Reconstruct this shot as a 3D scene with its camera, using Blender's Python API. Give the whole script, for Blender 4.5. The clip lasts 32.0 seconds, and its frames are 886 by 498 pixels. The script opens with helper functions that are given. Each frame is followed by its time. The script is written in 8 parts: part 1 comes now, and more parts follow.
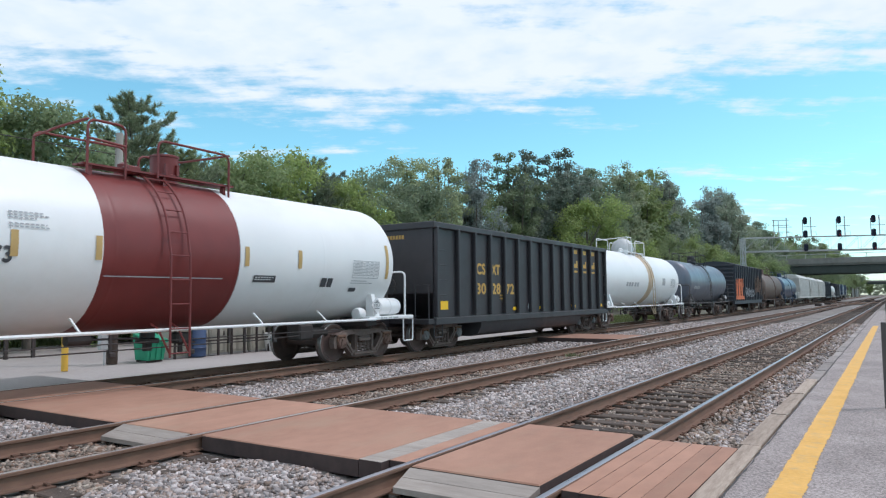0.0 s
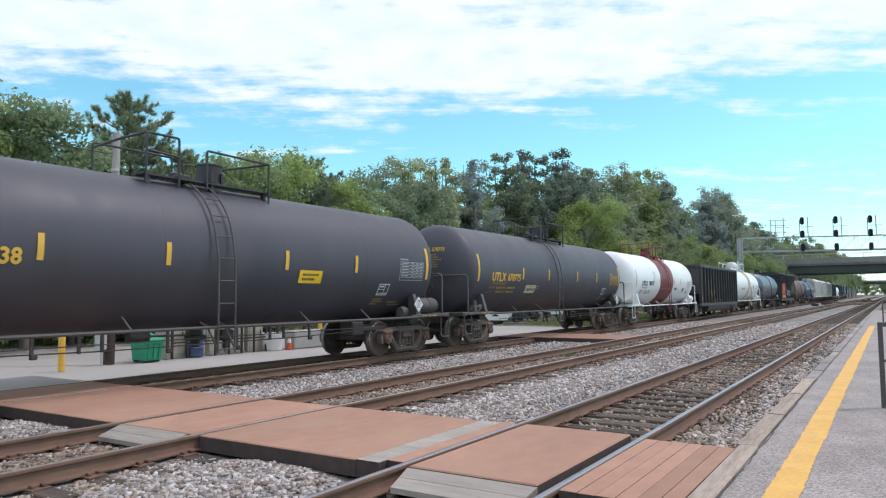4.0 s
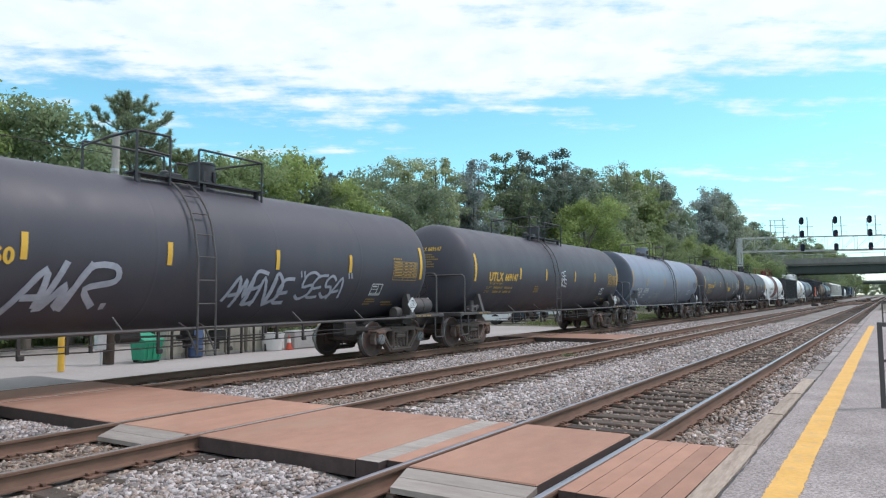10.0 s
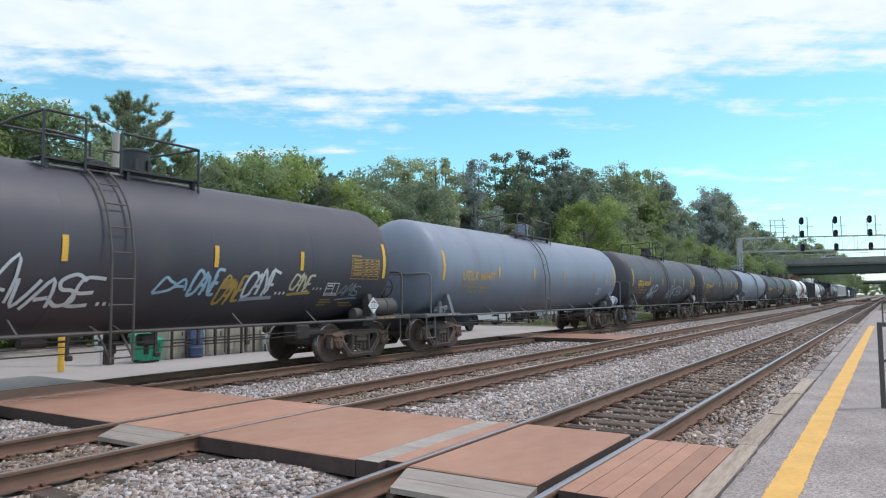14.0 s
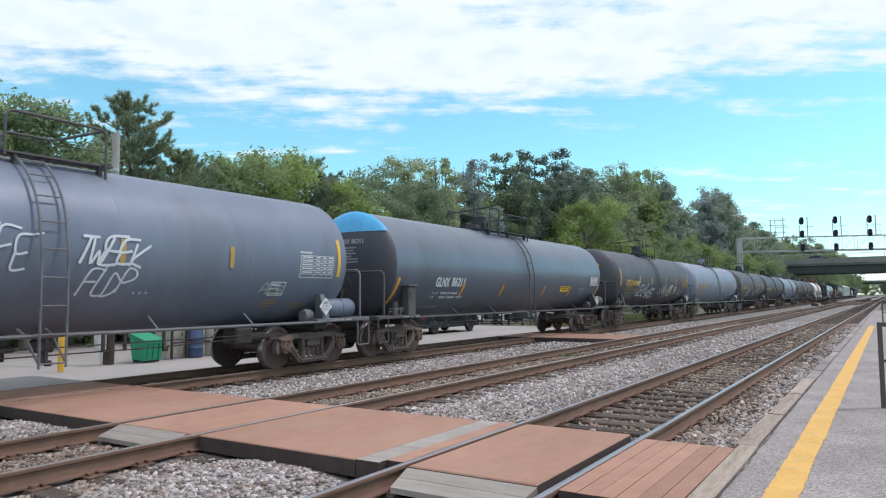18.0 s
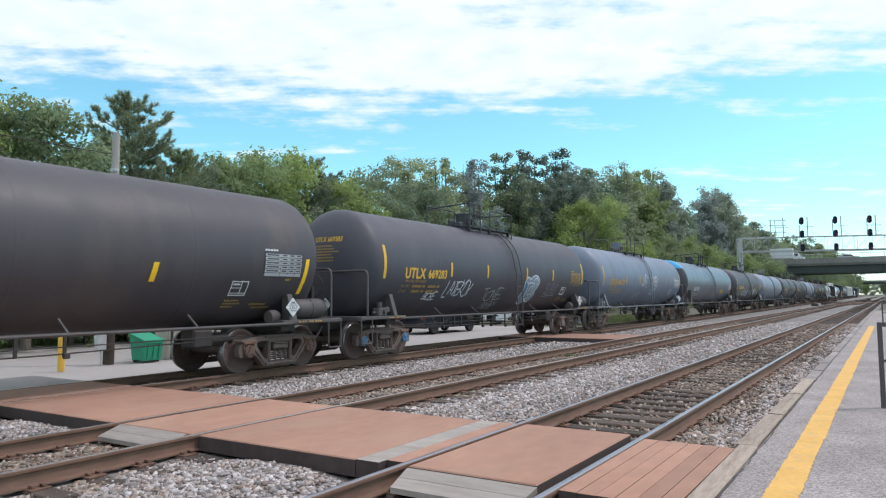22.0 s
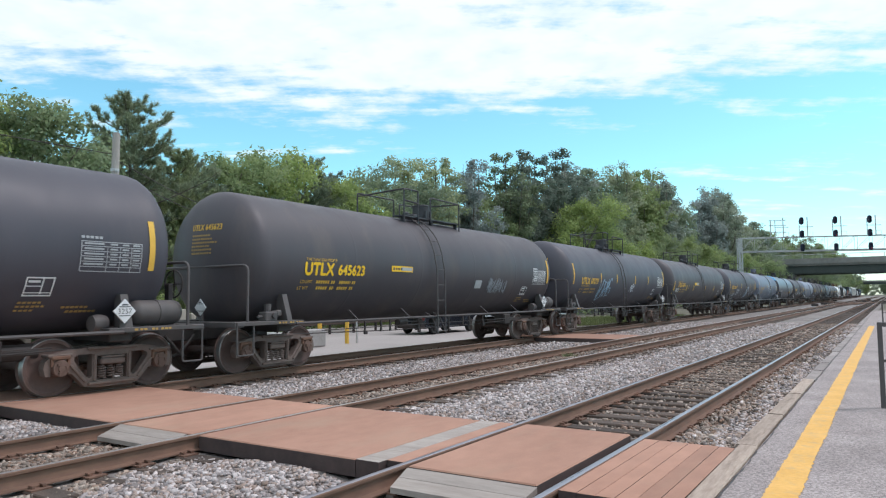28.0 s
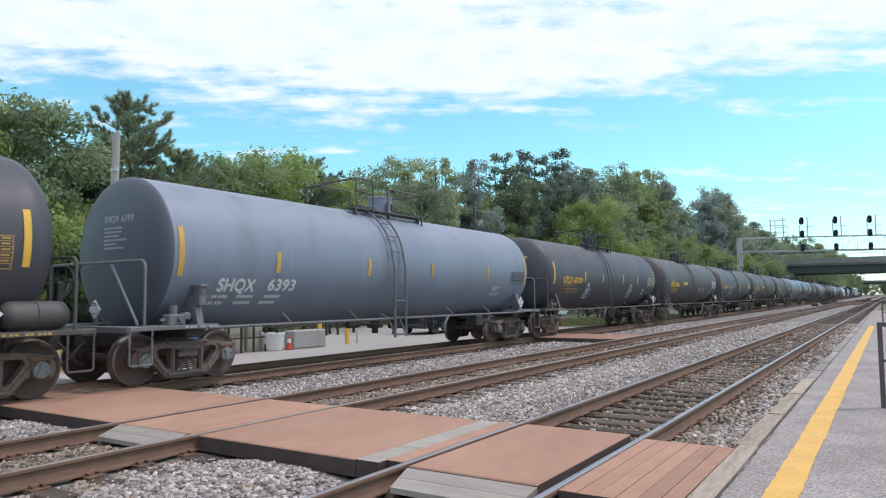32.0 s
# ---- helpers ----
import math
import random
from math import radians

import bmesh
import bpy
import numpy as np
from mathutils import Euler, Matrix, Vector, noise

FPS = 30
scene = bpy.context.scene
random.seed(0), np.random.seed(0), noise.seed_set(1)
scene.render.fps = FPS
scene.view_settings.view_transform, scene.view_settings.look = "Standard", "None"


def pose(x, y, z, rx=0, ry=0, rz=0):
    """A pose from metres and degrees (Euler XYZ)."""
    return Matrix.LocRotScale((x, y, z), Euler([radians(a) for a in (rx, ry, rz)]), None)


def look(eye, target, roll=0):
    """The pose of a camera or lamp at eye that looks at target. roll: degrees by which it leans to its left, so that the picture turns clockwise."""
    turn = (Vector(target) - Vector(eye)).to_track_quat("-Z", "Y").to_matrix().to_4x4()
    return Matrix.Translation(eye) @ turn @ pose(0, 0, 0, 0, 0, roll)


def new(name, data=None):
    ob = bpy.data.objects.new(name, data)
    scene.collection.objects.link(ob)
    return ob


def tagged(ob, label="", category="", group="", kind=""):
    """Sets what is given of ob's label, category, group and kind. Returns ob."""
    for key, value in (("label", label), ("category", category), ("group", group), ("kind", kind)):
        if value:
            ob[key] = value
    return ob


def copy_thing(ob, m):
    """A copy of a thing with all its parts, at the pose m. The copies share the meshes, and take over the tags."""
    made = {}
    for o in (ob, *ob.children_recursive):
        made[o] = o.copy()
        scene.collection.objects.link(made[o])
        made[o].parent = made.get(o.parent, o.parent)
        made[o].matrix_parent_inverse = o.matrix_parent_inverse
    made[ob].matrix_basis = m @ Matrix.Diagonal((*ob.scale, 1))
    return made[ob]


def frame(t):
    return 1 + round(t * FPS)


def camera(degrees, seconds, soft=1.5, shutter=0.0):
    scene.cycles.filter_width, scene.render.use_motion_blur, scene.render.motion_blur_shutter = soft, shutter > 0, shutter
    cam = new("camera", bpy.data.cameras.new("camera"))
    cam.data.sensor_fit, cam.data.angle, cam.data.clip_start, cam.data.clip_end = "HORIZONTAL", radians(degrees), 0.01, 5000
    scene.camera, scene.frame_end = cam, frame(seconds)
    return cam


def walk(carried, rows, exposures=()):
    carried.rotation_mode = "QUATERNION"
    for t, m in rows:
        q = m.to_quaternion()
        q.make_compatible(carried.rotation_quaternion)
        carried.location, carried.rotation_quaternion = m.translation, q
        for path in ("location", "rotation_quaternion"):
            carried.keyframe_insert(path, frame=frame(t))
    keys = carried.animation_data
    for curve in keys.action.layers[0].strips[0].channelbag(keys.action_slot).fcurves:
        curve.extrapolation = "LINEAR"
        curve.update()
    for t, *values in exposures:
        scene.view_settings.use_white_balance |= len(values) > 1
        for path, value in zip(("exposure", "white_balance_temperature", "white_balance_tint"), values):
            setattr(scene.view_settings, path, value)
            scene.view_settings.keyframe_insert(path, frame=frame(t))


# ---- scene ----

# ---------------------------------------------------------------- camera
cam = camera(65.0, 32.0, soft=1.2, shutter=0.06)
EYE = (0.0, 0.0, 1.507)
YAW, TILT, LEAN = 32.76, 4.03, -0.54


def aim(turn):
    a, b = radians(YAW + turn), radians(TILT)
    way = Vector((-math.sin(a) * math.cos(b), math.cos(a) * math.cos(b), math.sin(b)))
    return look(EYE, Vector(EYE) + way, LEAN)


walk(cam, [(0.0, aim(0.225)), (0.5, aim(0.225)), (1.0, aim(0.215)), (1.5, aim(0.165)), (2.0, aim(0.13)), (2.5, aim(0.10)),
           (3.0, aim(0.055)), (3.5, aim(0.035)), (5.5, aim(0.005)), (8.0, aim(0.0)), (32.0, aim(0.0))],
     exposures=[(0.0, -0.15, 6120, 19), (0.9, -0.17, 5950, 19), (2.2, -0.08, 6100, 19), (4.5, 0.0, 6250, 19), (5.8, 0.0, 6250, 19), (6.8, -0.08, 6250, 19), (8.0, -0.06, 6250, 19), (10.0, 0.0, 6250, 19), (11.2, 0.0, 6250, 19),
                (12.6, -0.10, 6250, 19), (13.6, -0.09, 6250, 19), (15.0, -0.03, 6250, 19), (17.4, -0.03, 6250, 19), (18.8, -0.10, 6250, 19), (19.4, -0.10, 6250, 19), (21.0, -0.04, 6250, 19),
                (24.0, 0.03, 6250, 19), (25.5, 0.03, 6250, 19), (30.0, 0.0, 6250, 19), (32.0, 0.0, 6250, 19)])

# ---------------------------------------------------------------- world and sun
SUN_UP, SUN_AZ = 58.0, 50.0          # degrees above the horizon; from +y towards +x
world = bpy.data.worlds.new("sky")
scene.world = world
world.use_nodes = True


class Tree:
    """A short way of writing node trees."""

    def __init__(self, tree):
        self.t = tree

    def add(self, kind, values=(), **props):
        n = self.t.nodes.new(kind)
        for k, v in props.items():
            setattr(n, k, v)
        for k, v in dict(values).items():
            self.put(n, k, v)
        return n

    def put(self, n, k, v):
        if isinstance(v, bpy.types.NodeSocket):
            self.t.links.new(v, n.inputs[k])
        else:
            n.inputs[k].default_value = v

    def math(self, op, a, b=0.0, clamp=False):
        return self.add("ShaderNodeMath", {0: a, 1: b}, operation=op, use_clamp=clamp).outputs[0]

    def noise(self, vec, scale, detail=4.0, rough=0.55):
        return self.add("ShaderNodeTexNoise", {"Vector": vec, "Scale": scale, "Detail": detail, "Roughness": rough}).outputs[0]

    def span(self, v, lo, hi, a=0.0, b=1.0):
        return self.add("ShaderNodeMapRange", {0: v, 1: lo, 2: hi, 3: a, 4: b}).outputs[0]

    def mix(self, f, a, b, blend="MIX"):
        n = self.add("ShaderNodeMix", data_type="RGBA", blend_type=blend)
        self.put(n, 0, f)
        self.put(n, 6, a if isinstance(a, bpy.types.NodeSocket) else (*a, 1))
        self.put(n, 7, b if isinstance(b, bpy.types.NodeSocket) else (*b, 1))
        return n.outputs[2]


def build_sky():
    world.node_tree.nodes.clear()
    t = Tree(world.node_tree)
    sky = t.add("ShaderNodeTexSky", sky_type="NISHITA", sun_disc=False, sun_elevation=radians(SUN_UP), sun_rotation=radians(SUN_AZ),
                altitude=200.0, air_density=1.0, dust_density=0.6, ozone_density=1.6)
    way = t.add("ShaderNodeTexCoord").outputs["Generated"]
    sep = t.add("ShaderNodeSeparateXYZ", {0: way})
    up = t.math("MAXIMUM", sep.outputs[2], 0.0)
    far = t.math("ADD", up, 0.10)
    flat = t.add("ShaderNodeCombineXYZ", {0: t.math("DIVIDE", sep.outputs[0], far), 1: t.math("DIVIDE", sep.outputs[1], far), 2: 0.0}).outputs[0]
    # streets of cloud lie across the view
    turned = t.add("ShaderNodeMapping", {0: flat, 2: (0, 0, radians(-YAW))}).outputs[0]
    long = t.add("ShaderNodeMapping", {0: turned, 1: (0.4, 0.15, 0.0), 3: (0.55, 1.5, 1.0)}).outputs[0]
    broad = t.noise(long, 0.8, 2.0, 0.5)
    fine = t.noise(long, 3.2, 6.0, 0.62)
    puffs = t.noise(turned, 6.5, 4.0, 0.6)
    cover = t.math("ADD", t.math("MULTIPLY", broad, 0.42), t.math("ADD", t.math("MULTIPLY", fine, 0.42), t.math("MULTIPLY", puffs, 0.22)))
    edge = t.math("MINIMUM", t.span(up, 0.22, 0.325, 0.60, 0.40), t.span(up, 0.10, 0.22, 0.565, 0.60))
    mask = t.add("ShaderNodeMapRange", {0: t.math("SUBTRACT", cover, edge), 1: -0.035, 2: 0.105, 3: 0.0, 4: 1.0}, interpolation_type="SMOOTHSTEP").outputs[0]
    tone = t.mix(t.span(up, 0.0, 0.16), (0.166, 0.203, 0.206), (0.147, 0.236, 0.196))
    blue = t.mix(1.0, sky.outputs[0], tone, "MULTIPLY")
    curd = t.span(t.noise(flat, 6.0, 3.0, 0.5), 0.34, 0.58)
    white = t.mix(curd, (0.825, 0.985, 1.02), (0.95, 1.065, 1.075))
    col = t.mix(mask, blue, white)
    back = t.add("ShaderNodeBackground", {0: col, 1: 1.0})
    out = t.add("ShaderNodeOutputWorld")
    t.t.links.new(back.outputs[0], out.inputs[0])


build_sky()
lamp = bpy.data.lights.new("sun", "SUN")
lamp.energy, lamp.angle, lamp.color = 1.75, radians(3.0), (1.0, 0.95, 0.90)
sun = new("sun", lamp)
a_, e_ = radians(SUN_AZ), radians(SUN_UP)
sun.matrix_basis = look((Vector((math.sin(a_) * math.cos(e_), math.cos(a_) * math.cos(e_), math.sin(e_))) * 60), (0, 0, 0))


# ---------------------------------------------------------------- materials
def surf(name, low, high, rough=0.7, metal=0.0, grain=8.0, patch=0.7, stain=None, amount=0.35, bump=0.0, relief=40.0, stretch=(1, 1, 1),
         island=0.0, each=0.0, spec=0.5, speck=0.0):
    """Two tones mixed by a fine and a broad pattern in metres, an optional stain tone, a relief, a shift per piece."""
    m = bpy.data.materials.new(name)
    m.use_nodes = True
    m.node_tree.nodes.clear()
    t = Tree(m.node_tree)
    co = t.add("ShaderNodeMapping", {0: t.add("ShaderNodeTexCoord").outputs["Object"], 3: stretch}).outputs[0]
    small = t.noise(co, grain, 5.0, 0.6)
    large = t.noise(co, patch, 3.0, 0.5)
    f = t.span(t.math("ADD", t.math("MULTIPLY", small, 0.55), t.math("MULTIPLY", large, 0.45)), 0.32, 0.68)
    col = t.mix(f, low, high)
    if stain:
        w = t.span(t.noise(co, patch * 2.3, 6.0, 0.65), 0.52, 0.75, 0.0, amount)
        col = t.mix(w, col, stain)
    if speck:
        cell = t.add("ShaderNodeSeparateColor", {0: t.add("ShaderNodeTexVoronoi", {"Vector": co, "Scale": speck}).outputs["Color"]}).outputs[0]
        col = t.mix(1.0, col, t.add("ShaderNodeCombineColor", {i: t.span(cell, 0, 1, 0.55, 1.40) for i in range(3)}).outputs[0], "MULTIPLY")
    if island:
        r = t.add("ShaderNodeNewGeometry").outputs["Random Per Island"]
        col = t.mix(1.0, col, t.add("ShaderNodeCombineColor", {i: t.span(r, 0, 1, 1 - island, 1 + island) for i in range(3)}).outputs[0], "MULTIPLY")
        odd = t.math("GREATER_THAN", t.math("FRACT", t.math("MULTIPLY", r, 13.7)), 0.72)
        if stain:
            col = t.mix(t.math("MULTIPLY", odd, 0.55), col, stain)
    if each:
        r = t.add("ShaderNodeObjectInfo").outputs["Random"]
        col = t.mix(1.0, col, t.add("ShaderNodeCombineColor", {i: t.span(r, 0, 1, 1 - each, 1 + each) for i in range(3)}).outputs[0], "MULTIPLY")
    p = t.add("ShaderNodeBsdfPrincipled", {"Base Color": col, "Metallic": metal, "Roughness": t.span(small, 0.3, 0.7, max(0.03, rough - 0.08), min(1, rough + 0.1)),
                                          "Specular IOR Level": spec})
    if bump:
        h = t.add("ShaderNodeBump", {"Strength": 1.0, "Distance": bump, "Height": t.noise(co, relief, 4.0, 0.6)})
        t.put(p, "Normal", h.outputs[0])
    t.t.links.new(p.outputs[0], t.add("ShaderNodeOutputMaterial").inputs[0])
    return m


def leafy(name, low, high, glow=0.5):
    m = bpy.data.materials.new(name)
    m.use_nodes = True
    m.node_tree.nodes.clear()
    t = Tree(m.node_tree)
    r = t.add("ShaderNodeNewGeometry").outputs["Random Per Island"]
    who = t.add("ShaderNodeObjectInfo").outputs["Random"]
    patch = t.noise(t.add("ShaderNodeTexCoord").outputs["Object"], 0.35, 3.0)
    f = t.math("ADD", t.math("MULTIPLY", r, 0.55), t.span(patch, 0.3, 0.7, 0.0, 0.45))
    col = t.mix(f, low, high)
    col = t.mix(1.0, col, t.add("ShaderNodeCombineColor", {0: t.span(who, 0, 1, 0.84, 1.12), 1: t.span(who, 0, 1, 0.86, 1.12), 2: t.span(who, 0, 1, 1.1, 0.8)}).outputs[0], "MULTIPLY")
    p = t.add("ShaderNodeBsdfPrincipled", {"Base Color": col, "Roughness": 0.55, "Specular IOR Level": 0.35})
    tr = t.add("ShaderNodeBsdfTranslucent", {0: col})
    mx = t.add("ShaderNodeMixShader", {0: glow, 1: p.outputs[0], 2: tr.outputs[0]})
    t.t.links.new(mx.outputs[0], t.add("ShaderNodeOutputMaterial").inputs[0])
    return m


def glow(name, colour, power):
    m = bpy.data.materials.new(name)
    m.use_nodes = True
    p = m.node_tree.nodes["Principled BSDF"]
    p.inputs["Base Color"].default_value = (*colour, 1)
    p.inputs["Emission Color"].default_value = (*colour, 1)
    p.inputs["Emission Strength"].default_value = power
    return m


BALLAST = surf("ballast", (0.115, 0.098, 0.090), (0.29, 0.258, 0.240), 0.9, grain=22, patch=0.5, stain=(0.15, 0.11, 0.085), amount=0.6, bump=0.02, relief=26)
STONE = surf("ballast_stone", (0.270, 0.238, 0.230), (0.535, 0.480, 0.468), 0.85, grain=14, patch=1.0, stain=(0.31, 0.21, 0.15), amount=0.45, island=0.6, bump=0.003, relief=90)
STONE_BROWN = surf("stained_ballast_stone", (0.185, 0.143, 0.115), (0.42, 0.35, 0.295), 0.88, grain=14, patch=1.0, stain=(0.235, 0.122, 0.072), amount=0.6, island=0.55, bump=0.003, relief=90)
EARTH = surf("earth", (0.085, 0.085, 0.060), (0.17, 0.155, 0.115), 0.95, grain=3, patch=0.15, stain=(0.20, 0.18, 0.15), amount=0.6, bump=0.05, relief=8)
ASPHALT = surf("asphalt", (0.215, 0.182, 0.174), (0.405, 0.350, 0.335), 0.92, grain=30, patch=1.1, stain=(0.22, 0.188, 0.174), amount=0.55, bump=0.006, relief=75, speck=75.0)
PAVING = surf("paving", (0.295, 0.264, 0.252), (0.420, 0.382, 0.366), 0.9, grain=10, patch=0.25, stain=(0.31, 0.275, 0.255), amount=0.45, bump=0.003, relief=60)
CONCRETE = surf("concrete", (0.29, 0.285, 0.28), (0.42, 0.41, 0.40), 0.85, grain=12, patch=0.6, stain=(0.24, 0.23, 0.21), amount=0.45, bump=0.003, relief=50)
EDGE_STONE = surf("edge_stone", (0.225, 0.193, 0.182), (0.38, 0.335, 0.315), 0.92, grain=14, patch=0.9, stain=(0.20, 0.165, 0.15), amount=0.7, bump=0.010, relief=40, each=0.22)
YELLOW_LINE = surf("yellow_line_paint", (0.62, 0.33, 0.07), (0.78, 0.46, 0.13), 0.8, grain=20, patch=2.5, stain=(0.40, 0.31, 0.20), amount=0.6, bump=0.003, relief=100)
OLD_WOOD = surf("weathered_timber", (0.240, 0.180, 0.142), (0.475, 0.385, 0.318), 0.9, grain=14, patch=1.3, stain=(0.12, 0.078, 0.053), amount=0.8, bump=0.008, relief=30, stretch=(3, 0.35, 3), each=0.15)
TIE_WOOD = surf("tie_wood", (0.050, 0.036, 0.029), (0.112, 0.084, 0.068), 0.92, grain=7, patch=1.0, stain=(0.20, 0.105, 0.065), amount=0.4, bump=0.006, relief=30, stretch=(0.4, 4, 4), each=0.3)
RAIL_RUST = surf("rail_rust", (0.120, 0.064, 0.044), (0.235, 0.136, 0.094), 0.85, metal=0.1, grain=14, patch=0.8, stain=(0.11, 0.072, 0.055), amount=0.5, bump=0.002, relief=60, stretch=(1, 0.3, 1))
RAIL_TOP = surf("rail_head_steel", (0.32, 0.295, 0.33), (0.50, 0.47, 0.505), 0.32, metal=0.9, grain=5, patch=0.7, stretch=(6, 0.2, 1))
RAIL_DULL = surf("dull_rail_head", (0.42, 0.385, 0.37), (0.64, 0.60, 0.58), 0.40, metal=0.85, grain=5, patch=0.7, stretch=(6, 0.2, 1))
PLATE_RUST = surf("plate_rust", (0.12, 0.064, 0.044), (0.23, 0.125, 0.085), 0.9, grain=25, patch=3, bump=0.002, relief=80, each=0.25)
DECK_RED = surf("crossing_rubber", (0.305, 0.156, 0.106), (0.440, 0.246, 0.175), 0.88, grain=5, patch=0.6, stain=(0.37, 0.255, 0.180), amount=0.6, bump=0.004, relief=45, stretch=(1, 0.5, 1), each=0.12)
# the shade on the panels' upright faces is put into this dark colour
DECK_SIDE_SHADE = surf("crossing_side_shade", (0.042, 0.028, 0.027), (0.100, 0.068, 0.062), 0.85, grain=10, patch=1.0, bump=0.004, relief=30)
RAMP_GREY = surf("ramp_board", (0.255, 0.218, 0.192), (0.40, 0.35, 0.312), 0.85, grain=8, patch=1.2, stain=(0.17, 0.14, 0.12), amount=0.5, bump=0.004, relief=40, stretch=(0.5, 4, 1), each=0.12)
BARK = surf("bark", (0.10, 0.085, 0.07), (0.20, 0.175, 0.15), 0.95, grain=6, patch=1.0, bump=0.03, relief=10, stretch=(1, 1, 0.3))
POLE_WOOD = surf("pole_wood", (0.30, 0.27, 0.24), (0.44, 0.41, 0.38), 0.9, grain=6, patch=0.7, bump=0.006, relief=20, stretch=(3, 3, 0.3))
GALV = surf("galvanised_steel", (0.40, 0.41, 0.42), (0.56, 0.57, 0.57), 0.55, metal=0.35, grain=8, patch=1.2)
DARK_METAL = surf("dark_metal", (0.034, 0.027, 0.026), (0.072, 0.058, 0.055), 0.6, metal=0.3, grain=10, patch=1.0)
PARAPET = surf("stained_parapet", (0.19, 0.185, 0.17), (0.29, 0.28, 0.26), 0.9, grain=2, patch=0.2)
GIRDER = surf("girder_paint", (0.040, 0.050, 0.046), (0.075, 0.088, 0.080), 0.7, grain=2, patch=0.2)
SIGNAL_BLACK = surf("signal_black", (0.010, 0.013, 0.035), (0.022, 0.027, 0.065), 0.5, grain=5, patch=1)
RED_LIGHT = glow("red_aspect", (0.75, 0.05, 0.07), 0.35)
LEAF_A = leafy("leaf_green", (0.165, 0.212, 0.125), (0.355, 0.422, 0.240))
LEAF_B = leafy("leaf_light_green", (0.175, 0.238, 0.108), (0.395, 0.475, 0.208))
LEAF_D = leafy("leaf_dark_green", (0.120, 0.155, 0.100), (0.280, 0.335, 0.205))
# haze over the farther trees is mixed into this paler, greyer green
LEAF_HAZE = leafy("leaf_hazed_green", (0.215, 0.255, 0.190), (0.470, 0.515, 0.385))
NEEDLE = leafy("pine_needles", (0.175, 0.215, 0.155), (0.370, 0.425, 0.295), 0.35)
GRASS = leafy("grass_blade", (0.09, 0.118, 0.05), (0.215, 0.245, 0.11), 0.3)
PAINT = {
    "black": surf("black_tank_paint", (0.050, 0.047, 0.060), (0.073, 0.069, 0.086), 0.53, spec=0.5, grain=1.5, patch=0.5, stain=(0.100, 0.085, 0.086), amount=0.45, stretch=(1, 0.9, 0.22)),
    "dusty": surf("dusty_black_paint", (0.050, 0.044, 0.052), (0.073, 0.064, 0.072), 0.53, spec=0.5, grain=1.5, patch=0.5, stain=(0.122, 0.096, 0.086), amount=0.6, stretch=(1, 0.9, 0.25)),
    "grey": surf("grey_tank_paint", (0.185, 0.210, 0.275), (0.245, 0.272, 0.345), 0.52, metal=0.12, grain=2.2, patch=0.45, stain=(0.145, 0.145, 0.155), amount=0.55, stretch=(1, 1.0, 0.22)),
    "slate": surf("slate_tank_paint", (0.135, 0.158, 0.218), (0.190, 0.220, 0.287), 0.5, metal=0.12, grain=2.2, patch=0.45, stain=(0.115, 0.105, 0.105), amount=0.6, stretch=(1, 1.0, 0.22)),
    "gloss": surf("glossy_dark_paint", (0.110, 0.128, 0.168), (0.162, 0.184, 0.228), 0.36, metal=0.3, grain=1.5, patch=0.5, stain=(0.10, 0.085, 0.080), amount=0.45, stretch=(1, 0.8, 0.25)),
    "ink": surf("dark_end_colour", (0.060, 0.070, 0.094), (0.095, 0.108, 0.140), 0.5, grain=1.5, patch=0.5, stain=(0.05, 0.05, 0.055), amount=0.5),
    "trim": surf("dusty_steel_trim", (0.060, 0.053, 0.053), (0.108, 0.094, 0.092), 0.6, grain=4, patch=1.5, stain=(0.12, 0.085, 0.065), amount=0.4),
    "steel": surf("grey_steel_trim", (0.105, 0.105, 0.115), (0.180, 0.180, 0.192), 0.55, grain=4, patch=1.5, stain=(0.12, 0.085, 0.065), amount=0.4),
    "white": surf("white_tank_paint", (0.74, 0.745, 0.75), (0.82, 0.82, 0.82), 0.42, grain=1.5, patch=0.4, stain=(0.62, 0.60, 0.56), amount=0.4, stretch=(1, 0.5, 0.4)),
    "maroon": surf("maroon_paint", (0.150, 0.022, 0.020), (0.205, 0.036, 0.033), 0.45, grain=2, patch=0.5),
    "rustband": surf("rusty_band_paint", (0.42, 0.30, 0.19), (0.62, 0.50, 0.36), 0.6, grain=3, patch=0.8),
    "brown": surf("brown_tank_paint", (0.115, 0.075, 0.060), (0.165, 0.115, 0.095), 0.6, grain=2, patch=0.5),
    "navy": surf("navy_tank_paint", (0.030, 0.050, 0.095), (0.055, 0.085, 0.145), 0.32, grain=2, patch=0.5),
    "hopper": surf("hopper_paint", (0.50, 0.50, 0.48), (0.62, 0.62, 0.60), 0.6, grain=2, patch=0.5, stain=(0.35, 0.31, 0.27), amount=0.5),
    "box": surf("dark_boxcar_paint", (0.022, 0.026, 0.036), (0.045, 0.050, 0.062), 0.6, grain=2, patch=0.5, stain=(0.07, 0.05, 0.04), amount=0.5),
    "gondola": surf("black_gondola_paint", (0.027, 0.025, 0.029), (0.047, 0.043, 0.048), 0.5, grain=3, patch=0.6, stain=(0.055, 0.05, 0.05), amount=0.4),
}
FRAME_STEEL = surf("truck_steel", (0.105, 0.073, 0.062), (0.190, 0.142, 0.124), 0.85, grain=10, patch=1.5, stain=(0.13, 0.085, 0.06), amount=0.5, bump=0.002, relief=40)
